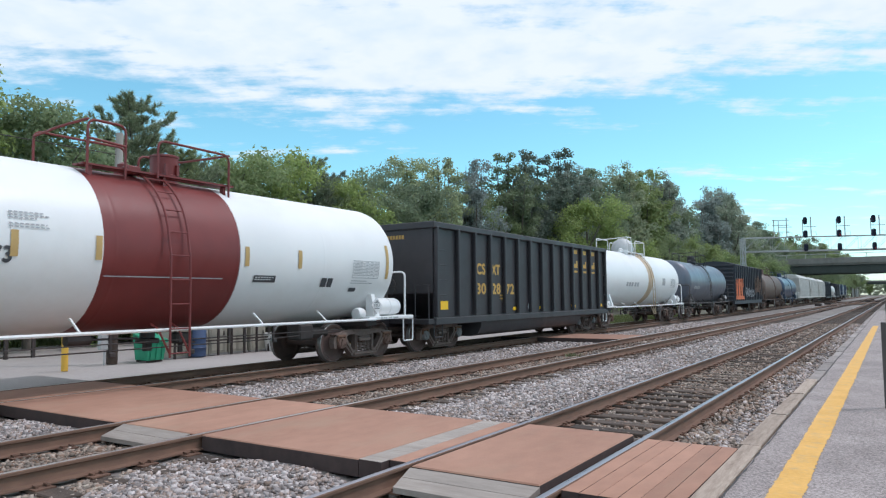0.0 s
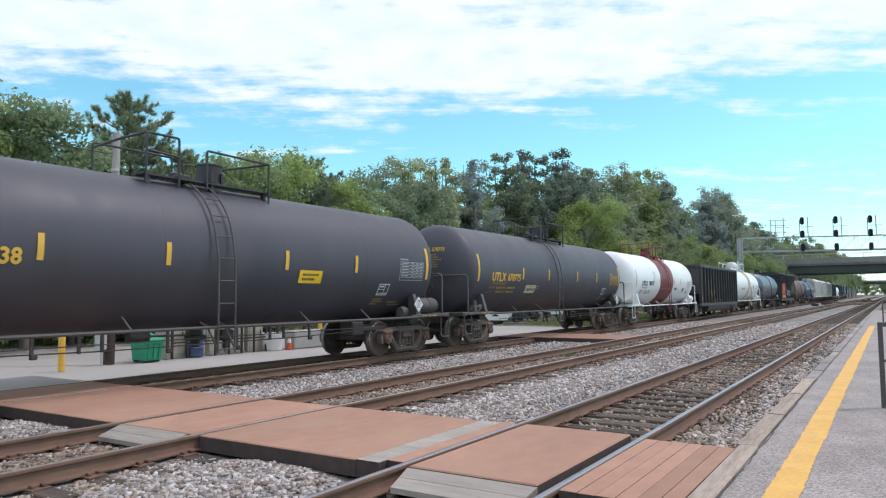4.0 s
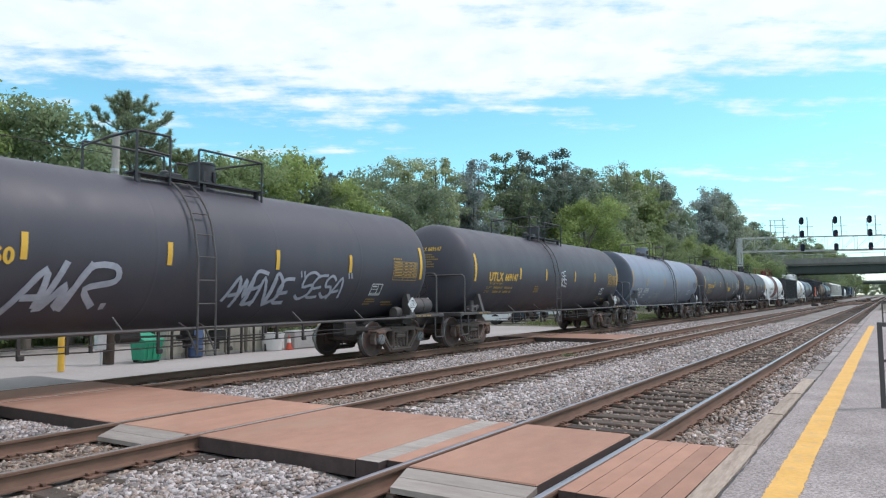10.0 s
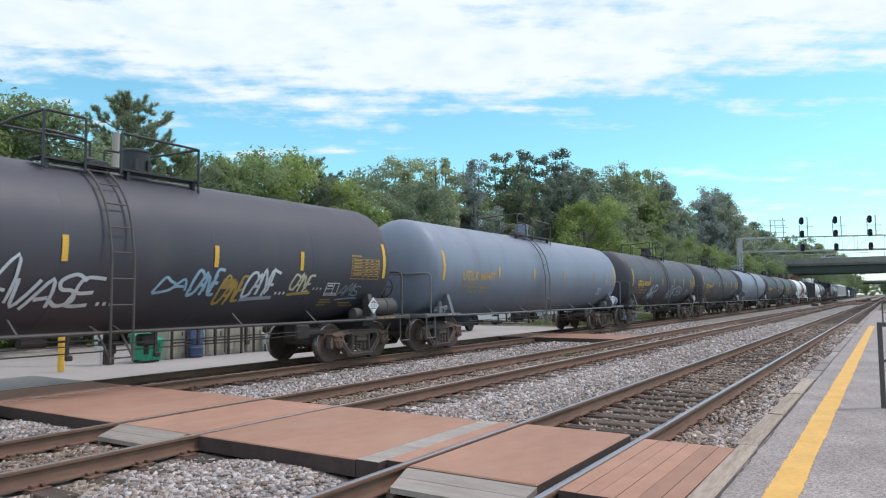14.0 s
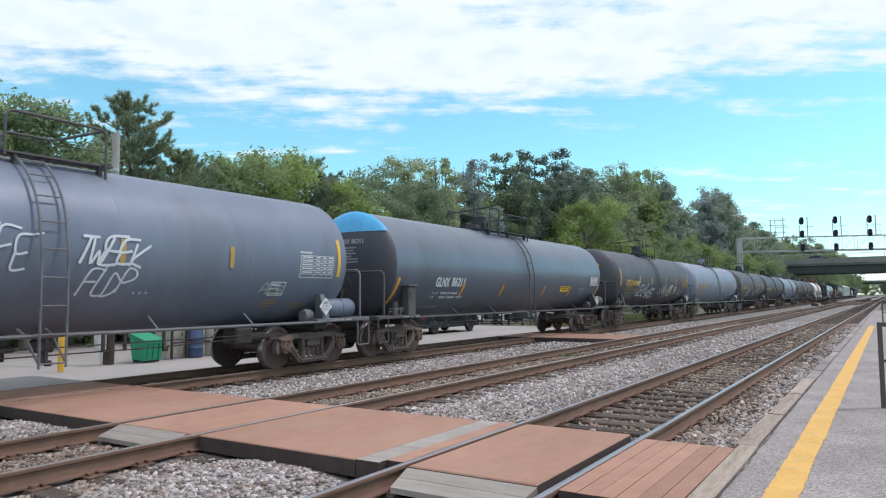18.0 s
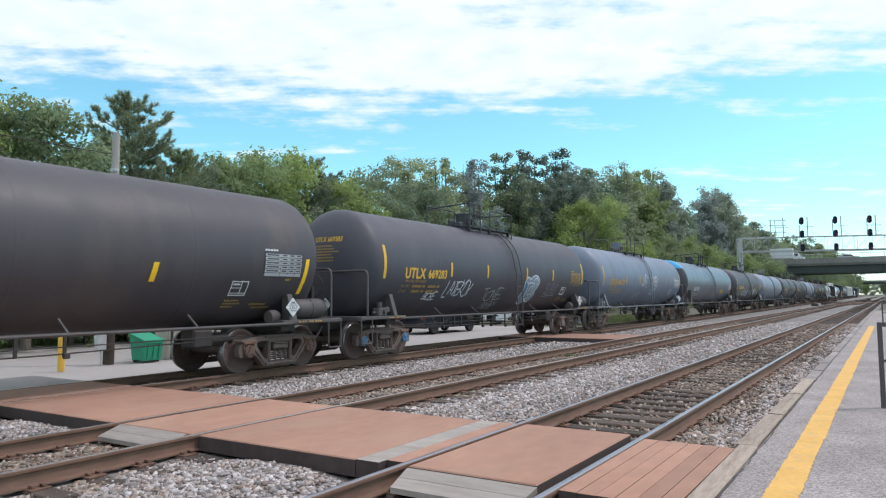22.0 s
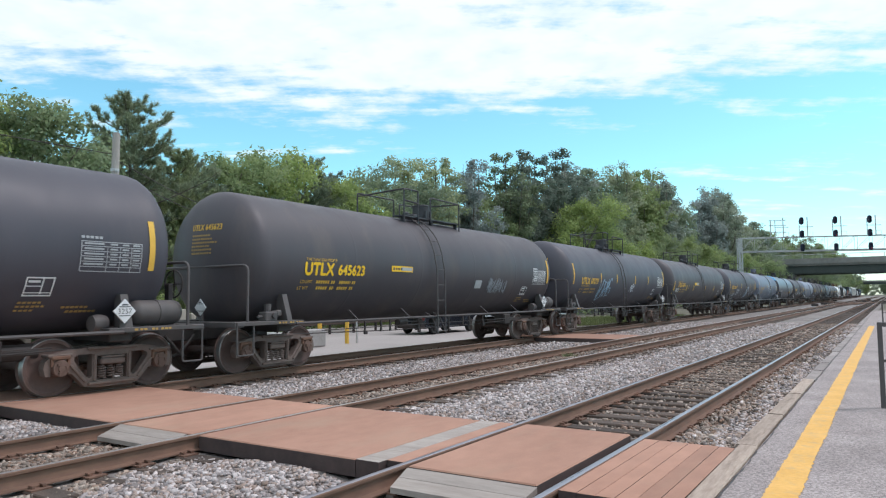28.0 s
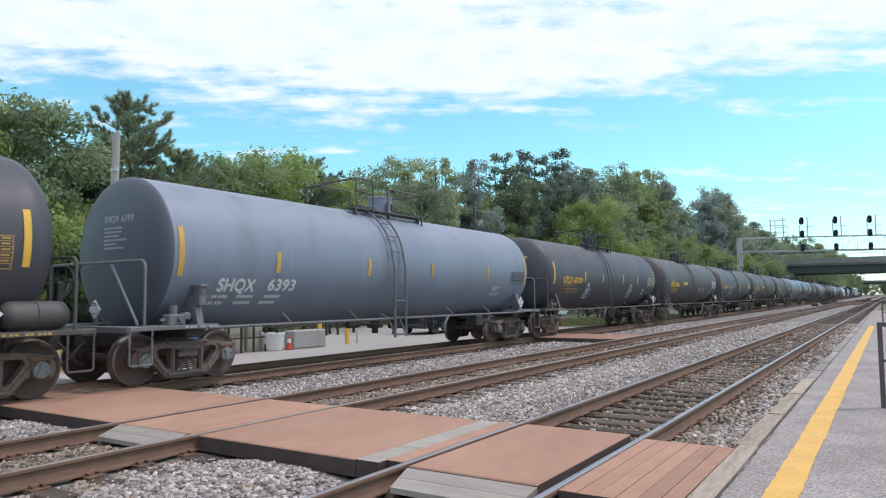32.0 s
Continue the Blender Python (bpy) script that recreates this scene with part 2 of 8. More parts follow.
WHEEL_STEEL = surf("wheel_steel", (0.076, 0.044, 0.037), (0.125, 0.080, 0.069), 0.82, metal=0.0, grain=10, patch=1.5)
TREAD = surf("wheel_tread", (0.26, 0.24, 0.23), (0.36, 0.34, 0.33), 0.35, metal=0.8, grain=10, patch=2)
BEARING = {"rust": surf("rusty_bearing_cap", (0.105, 0.060, 0.046), (0.175, 0.105, 0.082), 0.8, grain=20, patch=4),
           "blue": surf("blue_bearing_cap", (0.07, 0.15, 0.26), (0.14, 0.24, 0.36), 0.6, grain=20, patch=4),
           "grey": surf("grey_bearing_cap", (0.15, 0.15, 0.155), (0.24, 0.24, 0.24), 0.6, grain=20, patch=4)}
BRAKE_RUST = surf("rusty_brake_gear", (0.12, 0.06, 0.04), (0.20, 0.11, 0.075), 0.9, grain=12, patch=2)
INK = {
    "yellow": surf("yellow_marking", (0.66, 0.38, 0.045), (0.78, 0.48, 0.075), 0.6, grain=12, patch=2),
    "bright": surf("bright_yellow_marking", (0.85, 0.50, 0.01), (0.92, 0.58, 0.02), 0.55, grain=12, patch=2),
    "ochre": surf("faded_yellow_marking", (0.42, 0.27, 0.07), (0.52, 0.34, 0.10), 0.65, grain=12, patch=2),
    "gold": surf("gold_marking", (0.40, 0.24, 0.055), (0.50, 0.31, 0.085), 0.6, grain=12, patch=2),
    "dimgold": surf("dim_yellow_stencil", (0.34, 0.215, 0.07), (0.44, 0.285, 0.095), 0.65, grain=12, patch=2),
    "white": surf("white_marking", (0.62, 0.62, 0.63), (0.74, 0.74, 0.74), 0.6, grain=12, patch=2),
    "pale": surf("pale_stencil", (0.33, 0.34, 0.36), (0.45, 0.46, 0.47), 0.65, grain=12, patch=2),
    "dark": surf("dark_stencil", (0.04, 0.042, 0.05), (0.075, 0.078, 0.085), 0.6, grain=12, patch=2),
    "spray": surf("white_spray_paint", (0.52, 0.55, 0.60), (0.72, 0.74, 0.78), 0.7, grain=6, patch=2),
    "dimspray": surf("faint_spray_paint", (0.20, 0.215, 0.24), (0.32, 0.335, 0.36), 0.75, grain=6, patch=2),
    "bluespray": surf("light_blue_spray_paint", (0.22, 0.36, 0.50), (0.42, 0.58, 0.70), 0.7, grain=6, patch=2),
    "worn": surf("worn_orange_marking", (0.50, 0.29, 0.065), (0.62, 0.38, 0.10), 0.65, grain=12, patch=2),
    "amber": surf("amber_marking", (0.66, 0.27, 0.03), (0.76, 0.36, 0.05), 0.6, grain=12, patch=2),
    "cream": surf("cream_sign", (0.50, 0.47, 0.33), (0.60, 0.56, 0.42), 0.6, grain=12, patch=2),
    "lilac": surf("lilac_spray_paint", (0.30, 0.31, 0.37), (0.46, 0.47, 0.54), 0.75, grain=6, patch=2),
    "deepblue": surf("deep_blue_spray_paint", (0.045, 0.13, 0.25), (0.10, 0.22, 0.38), 0.7, grain=6, patch=2),
    "mist": surf("thin_blue_spray_paint", (0.13, 0.18, 0.235), (0.26, 0.32, 0.38), 0.75, grain=5, patch=3),
    "blue": surf("blue_end_paint", (0.06, 0.36, 0.68), (0.10, 0.46, 0.78), 0.45, grain=6, patch=2),
    "orange": surf("orange_spray_paint", (0.48, 0.10, 0.035), (0.62, 0.17, 0.06), 0.7, grain=6, patch=2),
    "tan": surf("tan_reflector", (0.45, 0.29, 0.10), (0.55, 0.37, 0.15), 0.5, grain=6, patch=2),
    "rustspray": surf("rust_spray_paint", (0.12, 0.07, 0.045), (0.17, 0.10, 0.07), 0.7, grain=6, patch=2),
}

# ---------------------------------------------------------------- mesh helpers
class Geo:
    """Collects points and faces, then becomes one mesh."""

    def __init__(self):
        self.v, self.f, self.m = [], [], []

    def face(self, idx, m=0):
        self.f.append(tuple(idx))
        self.m.append(m)

    def box(self, c, s, m=0, turn=None, bevel=0.0):
        cx, cy, cz = c
        hx, hy, hz = s[0] / 2, s[1] / 2, s[2] / 2
        k = len(self.v)
        if bevel <= 0:
            pts = [(x, y, z) for z in (-hz, hz) for x, y in ((-hx, -hy), (hx, -hy), (hx, hy), (-hx, hy))]
            faces = [(3, 2, 1, 0), (4, 5, 6, 7), (0, 1, 5, 4), (1, 2, 6, 5), (2, 3, 7, 6), (3, 0, 4, 7)]
        else:
            b = min(bevel, hx * 0.9, hy * 0.9, hz * 0.9)
            pts = []
            for z, q in ((-hz, b), (-hz + b, 0), (hz - b, 0), (hz, b)):
                ring = [(-hx + q, -hy + b + 0), (-hx + b, -hy + q), (hx - b, -hy + q), (hx - q, -hy + b), (hx - q, hy - b), (hx - b, hy - q), (-hx + b, hy - q), (-hx + q, hy - b)]
                pts += [(x, y, z) for x, y in ring]
            faces = [tuple(range(7, -1, -1)), tuple(range(24, 32))]
            for r in range(3):
                for i in range(8):
                    j = (i + 1) % 8
                    faces.append((r * 8 + i, r * 8 + j, r * 8 + 8 + j, r * 8 + 8 + i))
        for p in pts:
            q = Vector(p)
            if turn is not None:
                q = turn @ q
            self.v.append((q[0] + cx, q[1] + cy, q[2] + cz))
        for f in faces:
            self.face([k + i for i in f], m)
        return self

    def rod(self, a, b, r, n=8, r2=None, m=0, caps=True):
        a, b = Vector(a), Vector(b)
        r2 = r if r2 is None else r2
        z = (b - a).normalized()
        x = z.orthogonal().normalized()
        y = z.cross(x)
        k = len(self.v)
        for p, q in ((a, r), (b, r2)):
            for i in range(n):
                w = 2 * math.pi * i / n
                self.v.append(tuple(p + (x * math.cos(w) + y * math.sin(w)) * q))
        for i in range(n):
            j = (i + 1) % n
            self.face((k + i, k + j, k + n + j, k + n + i), m)
        if caps:
            self.face([k + n - 1 - i for i in range(n)], m)
            self.face([k + n + i for i in range(n)], m)
        return self

    def pipe(self, pts, r, n=6, m=0, soft=0.0):
        """A bent pipe through the points; soft rounds its corners."""
        pts = [Vector(p) for p in pts]
        if soft:
            out = [pts[0]]
            for a, b, c in zip(pts, pts[1:], pts[2:]):
                d1, d2 = (a - b), (c - b)
                s1, s2 = min(soft, d1.length / 2), min(soft, d2.length / 2)
                p, q = b + d1.normalized() * s1, b + d2.normalized() * s2
                for i in range(5):
                    w = i / 4
                    out.append(p * (1 - w) ** 2 + b * 2 * w * (1 - w) + q * w ** 2)
            pts = out + [pts[-1]]
        k = len(self.v)
        x = None
        for i, p in enumerate(pts):
            t = (pts[min(i + 1, len(pts) - 1)] - pts[max(i - 1, 0)]).normalized()
            x = t.orthogonal().normalized() if x is None else (x - t * x.dot(t)).normalized()
            y = t.cross(x)
            for j in range(n):
                w = 2 * math.pi * j / n
                self.v.append(tuple(p + (x * math.cos(w) + y * math.sin(w)) * r))
        for i in range(len(pts) - 1):
            for j in range(n):
                q = (j + 1) % n
                self.face((k + i * n + j, k + i * n + q, k + i * n + n + q, k + i * n + n + j), m)
        self.face([k + n - 1 - j for j in range(n)], m)
        e = k + (len(pts) - 1) * n
        self.face([e + j for j in range(n)], m)
        return self

    def lathe(self, prof, n=32, axis="y", at=(0, 0, 0), mats=None, close=True):
        """prof: (radius, height along the axis). mats: one index per band."""
        k = len(self.v)
        for r, h in prof:
            for i in range(n):
                w = 2 * math.pi * i / n
                c, s = r * math.cos(w), r * math.sin(w)
                p = (s, h, c) if axis == "y" else (h, c, s) if axis == "x" else (c, s, h)
                self.v.append((p[0] + at[0], p[1] + at[1], p[2] + at[2]))
        for b in range(len(prof) - 1):
            for i in range(n):
                j = (i + 1) % n
                self.face((k + b * n + i, k + b * n + j, k + b * n + n + j, k + b * n + n + i), mats[b] if mats else 0)
        if close:
            self.face([k + n - 1 - i for i in range(n)], mats[0] if mats else 0)
            e = k + (len(prof) - 1) * n
            self.face([e + i for i in range(n)], mats[-1] if mats else 0)
        return self

    def sweep(self, outline, y0, y1, mats=None, slope=0.0):
        """An outline in x, z drawn along y. slope: shift of x per metre."""
        k, n = len(self.v), len(outline)
        for y in (y0, y1):
            for x, z in outline:
                self.v.append((x + slope * y, y, z))
        for i in range(n):
            j = (i + 1) % n
            self.face((k + i, k + n + i, k + n + j, k + j), mats[i] if mats else 0)
        self.face([k + i for i in range(n)], mats[0] if mats else 0)
        self.face([k + n + n - 1 - i for i in range(n)], mats[0] if mats else 0)
        return self

    def mesh(self, name, smooth=None):
        me = bpy.data.meshes.new(name)
        me.from_pydata(self.v, [], self.f)
        if any(self.m):
            me.polygons.foreach_set("material_index", self.m)
        bm = bmesh.new()
        bm.from_mesh(me)
        bmesh.ops.recalc_face_normals(bm, faces=bm.faces)
        bm.to_mesh(me)
        bm.free()
        if smooth:
            me.polygons.foreach_set("use_smooth", [True] * len(me.polygons))
            me.set_sharp_from_angle(angle=radians(smooth))
        me.update()
        return me


def part(name, geo, mats, parent=None, label="", smooth=None, at=None):
    """One mesh object under a thing or a part. geo: a Geo or a ready mesh."""
    me = geo.mesh(name, smooth) if isinstance(geo, Geo) else geo
    if mats is not None and not me.materials:
        for m in mats if isinstance(mats, (list, tuple)) else [mats]:
            me.materials.append(m)
    ob = new(name, me)
    ob.parent = parent
    if at is not None:
        ob.matrix_basis = at
    if label:
        ob["label"] = label
    return ob


def thing(name, at, label, category, group="", kind=""):
    ob = new(name)
    ob.empty_display_size = 0.3
    ob.matrix_basis = at
    return tagged(ob, label, category, group, kind)


def lone(name, geo, mats, label, category, group="", kind="", smooth=None, at=None):
    return tagged(part(name, geo, mats, None, "", smooth, at), label, category, group, kind)


# ---------------------------------------------------------------- ground, ballast, tracks
X1, X2, X3, SKEW, LINE = -3.074, -7.442, -12.193, -0.0103, -0.003     # track centres; the loaded track and the platform run slightly askew


def axis3(y):
    return X3 + SKEW * (y - 10)


def ground():
    g = Geo()
    xs = [-2500, -600, -200, -80, -45, -34, -27, -14.6, 8.0, 30, 80, 300, 2500]
    zs = [-0.6, -0.6, -0.4, -0.4, -0.4, -0.4, -0.42, -0.42, -0.42, -0.4, -0.4, -0.6, -0.6]
    ys = [-2500, -300, -60, -20, 0, 20, 45, 80, 140, 220, 400, 900, 2500]
    for y in ys:
        for x, z in zip(xs, zs):
            g.v.append((x, y, z))
    n = len(xs)
    for j in range(len(ys) - 1):
        for i in range(n - 1):
            g.face((j * n + i, j * n + i + 1, j * n + n + i + 1, j * n + n + i))
    lone("ground", g, EARTH, "flat earth with dry grass beside the tracks", "ground", kind="structure")
    # ballast bed: cross-section with low cribs under each track and full shoulders between
    def crown(c, low):
        return [(c - 1.75, -0.175), (c - 1.36, -0.225), (c - 0.85, low), (c, low), (c + 0.85, low), (c + 1.36, -0.225), (c + 1.75, -0.175)]
    prof = [(-15.2, -0.44), (-14.6, -0.30)] + crown(X3, -0.21) + [(X3 + 2.3, -0.165)] + crown(X2, -0.212) + [(X2 + 2.2, -0.16)] + crown(X1, -0.235) + [(-1.34, -0.18), (-1.25, -0.22)]
    b = Geo()
    ys = list(np.arange(-14, 30, 0.25)) + list(np.arange(30, 80, 1.0)) + list(np.arange(80, 700, 20.0))
    for y in ys:
        for i, (x, z) in enumerate(prof):
            shift = SKEW * (y - 10) if x < -9.3 else 0.0
            w = 0.020 * (noise.noise((x * 2.1, y * 2.1, 0.0)) + 0.5 * noise.noise((x * 6, y * 6, 3.0))) if 0 < i < len(prof) - 1 else 0
            b.v.append((x + shift, y, z + w))
    n = len(prof)
    for j in range(len(ys) - 1):
        for i in range(n - 1):
            b.face((j * n + i, j * n + i + 1, j * n + n + i + 1, j * n + n + i))
    lone("ballast_bed", b, BALLAST, "grey crushed-stone ballast bed under three tracks", "ballast", kind="structure", smooth=60)


def height_at(x, y):
    """Top of the ballast."""
    d3, d2, d1 = abs(x - axis3(y)), abs(x - X2), abs(x - X1)
    if x > X1 + 0.86:
        return -0.183
    if d1 < 0.85 and y > 13:
        return -0.214
    if d1 < 0.85:
        return -0.226
    if d2 < 0.85:
        return -0.206
    if d3 < 0.85:
        return -0.207
    d = min(d1, d2, d3)
    return -0.225 + 0.055 * min(1.0, max(0.0, (d - 1.36) / 0.4))


def stones():
    rng = np.random.default_rng(5)
    def field(count, x0, x1, y0, y1, lo, hi):
        x, y = rng.uniform(x0, x1, count), rng.uniform(y0, y1, count)
        keep = np.ones(count, bool)
        for c in (X1, X2):
            d = np.abs(x - c)
            keep &= ~((d > 0.66) & (d < 0.86))
        d = np.abs(x - (X3 + SKEW * (y - 10)))
        keep &= ~((d > 0.66) & (d < 0.86))
        keep &= ~((y > 5.12) & (y < 7.75))                              # under the crossing
        keep &= ~((y > 24.2) & (y < 27.0) & (x < -8.1) & (x > -11.6))
        keep &= (x < -1.37) & (x > X3 + SKEW * (y - 10) - 1.5)
        for c in (X1, X2, X3):                                            # bare tie tops
            on = (np.abs(x - c) < 1.25) & (np.abs(((y + 0.25) % 0.53) - 0.265) < 0.10)
            keep &= ~(on & (rng.random(count) < np.where(np.abs(x - X1) < 1.3, np.where(x > X1 + 0.8, 0.35, 0.72), np.where(np.abs(x - X2) < 1.3, np.where(np.abs(x - X2) < 0.72, 0.42, 0.0), 0.78))))
        x, y = x[keep], y[keep]
        z = np.array([height_at(a, b) for a, b in zip(x, y)]) + rng.uniform(-0.012, 0.018, len(x))
        return x, y, z, rng.uniform(lo, hi, len(x))
    sets = [field(72000, -11.2, -1.3, 2.6, 9.5, 0.013, 0.035), field(52000, -14.0, -1.3, 9.5, 19, 0.016, 0.037), field(26000, -14.0, -1.3, 19, 46, 0.026, 0.050), field(16000, -14.0, -1.3, -8, 2.6, 0.026, 0.05)]
    x, y, z, s = (np.concatenate(c) for c in zip(*sets))
    near = np.minimum(np.abs(x - X2), np.abs(x - X3 - SKEW * (y - 10))) < 1.05 + 0.25 * np.sin(y * 3.1) * np.sin(y * 1.3 + x)
    near |= np.abs(x - X1) < 0.9
    near |= (x > X1 + 0.8) & (rng.random(len(x)) < np.where(x < X1 + 1.2, 0.8, 0.25))
    heap(rng, x[~near], y[~near], z[~near], s[~near], STONE, "ballast_stones", "loose angular grey ballast stones between the tracks")
    heap(rng, x[near], y[near], z[near], s[near], STONE_BROWN, "stained_ballast_stones", "rust-stained ballast stones lying between the rails")


def heap(rng, x, y, z, s, mat, name, label):
    n = len(x)
    cube = np.array([(-1, -1, -1), (1, -1, -1), (1, 1, -1), (-1, 1, -1), (-1, -1, 1), (1, -1, 1), (1, 1, 1), (-1, 1, 1)], float)
    v = cube[None] * rng.uniform(0.42, 1.0, (n, 8, 3))
    v *= rng.uniform(0.45, 1.45, (n, 1, 3)) * np.array([1.0, 1.0, 0.68]) * s[:, None, None]
    a, b = rng.uniform(0, 6.28, n), rng.uniform(-0.8, 0.8, n)
    ca, sa, cb, sb = np.cos(a)[:, None], np.sin(a)[:, None], np.cos(b)[:, None], np.sin(b)[:, None]
    vx, vy, vz = v[..., 0], v[..., 1] * cb - v[..., 2] * sb, v[..., 1] * sb + v[..., 2] * cb
    v = np.stack([vx * ca - vy * sa + x[:, None], vx * sa + vy * ca + y[:, None], vz + z[:, None]], -1).reshape(-1, 3)
    quads = np.array([(3, 2, 1, 0), (4, 5, 6, 7), (0, 1, 5, 4), (1, 2, 6, 5), (2, 3, 7, 6), (3, 0, 4, 7)])
    f = (quads[None] + (np.arange(n) * 8)[:, None, None]).reshape(-1)
    raw(name, v, f, 4, mat, label, "ballast")


def raw(name, verts, loops, size, mat, label, category, kind="stuff", parent=None, smooth=False):
    """A large mesh of equal faces, straight from arrays."""
    me = bpy.data.meshes.new(name)
    me.vertices.add(len(verts))
    me.vertices.foreach_set("co", np.asarray(verts, np.float32).ravel())
    me.loops.add(len(loops))
    me.loops.foreach_set("vertex_index", np.asarray(loops, np.int32))
    k = len(loops) // size
    me.polygons.add(k)
    me.polygons.foreach_set("loop_start", np.arange(k, dtype=np.int32) * size)
    me.polygons.foreach_set("loop_total", np.full(k, size, np.int32))
    if smooth:
        me.polygons.foreach_set("use_smooth", [True] * k)
    me.update(calc_edges=True)
    me.materials.append(mat)
    ob = new(name, me)
    ob.parent = parent
    if label:
        tagged(ob, label, category, kind=kind)
    return ob


RAIL_OUT = [(-0.076, -0.172), (0.076, -0.172), (0.076, -0.160), (0.018, -0.145), (0.009, -0.128), (0.009, -0.048), (0.036, -0.034), (0.037, -0.010), (0.030, -0.002),
            (0.014, 0.0), (-0.014, 0.0), (-0.030, -0.002), (-0.037, -0.010), (-0.036, -0.034), (-0.009, -0.048), (-0.009, -0.128), (-0.018, -0.145), (-0.076, -0.160)]
RAIL_MATS = [0] * 8 + [1] * 3 + [0] * 7


def tracks():
    rail = Geo().sweep(RAIL_OUT, -14, 620, RAIL_MATS).mesh("rail", 40)
    rail.materials.append(RAIL_RUST)
    rail.materials.append(RAIL_TOP)
    dull = rail.copy()
    dull.materials[1] = RAIL_DULL
    tie = Geo().box((0, 0, 0), (2.6, 0.225, 0.17), bevel=0.012).mesh("tie")
    tie.materials.append(TIE_WOOD)
    plate = Geo()
    plate.box((0, 0, 0), (0.36, 0.19, 0.016))
    for dx in (-0.115, 0.115):
        for dy in (-0.05, 0.05):
            plate.box((dx, dy, 0.016), (0.03, 0.026, 0.03))
            plate.box((dx * 0.80, dy, 0.030), (0.05, 0.034, 0.012))
    plate = plate.mesh("tie_plate")
    plate.materials.append(PLATE_RUST)
    anchor = Geo().box((0, 0, 0), (0.22, 0.022, 0.05)).mesh("rail_anchor")
    anchor.materials.append(PLATE_RUST)
    rng = random.Random(3)
    for k, (c, name, slope, mesh, label) in enumerate(((X1, "track_1", 0.0, rail, "railway track with bright rail heads beside the platform"),
                                                       (X2, "track_2", 0.0, dull, "rusty middle railway track on wooden ties"),
                                                       (X3, "track_3", SKEW, dull, "railway track on which the freight train runs"))):
        base = thing(name, pose(c, 10, 0, rz=math.degrees(math.atan(-slope))), label, "railway track", kind="structure")
        for s in (-1, 1):
            part("rail", mesh, None, base, at=pose(s * 0.755, -10, 0))
        near, far = Geo(), Geo()
        for i in range(1000):
            y = -8 + 0.53 * i - 0.25
            if y > 560:
                break
            z = -0.172 - 0.016 - 0.085 + rng.uniform(-0.008, 0.004)
            turn = pose(rng.uniform(-0.04, 0.04), y - 10, z, rz=rng.uniform(-0.8, 0.8))
            if 1.2 < y < 75:
                part("tie", tie, None, base, at=turn)
            else:
                far.box((0, y - 10, z), (2.6, 0.225, 0.17))
            if 1.2 < y < 34:
                for s in (-1, 1):
                    part("tie_plate", plate, None, base, at=pose(s * 0.755, y - 10, -0.180))
        part("far_ties", far, TIE_WOOD, base)["kind"] = "stuff"


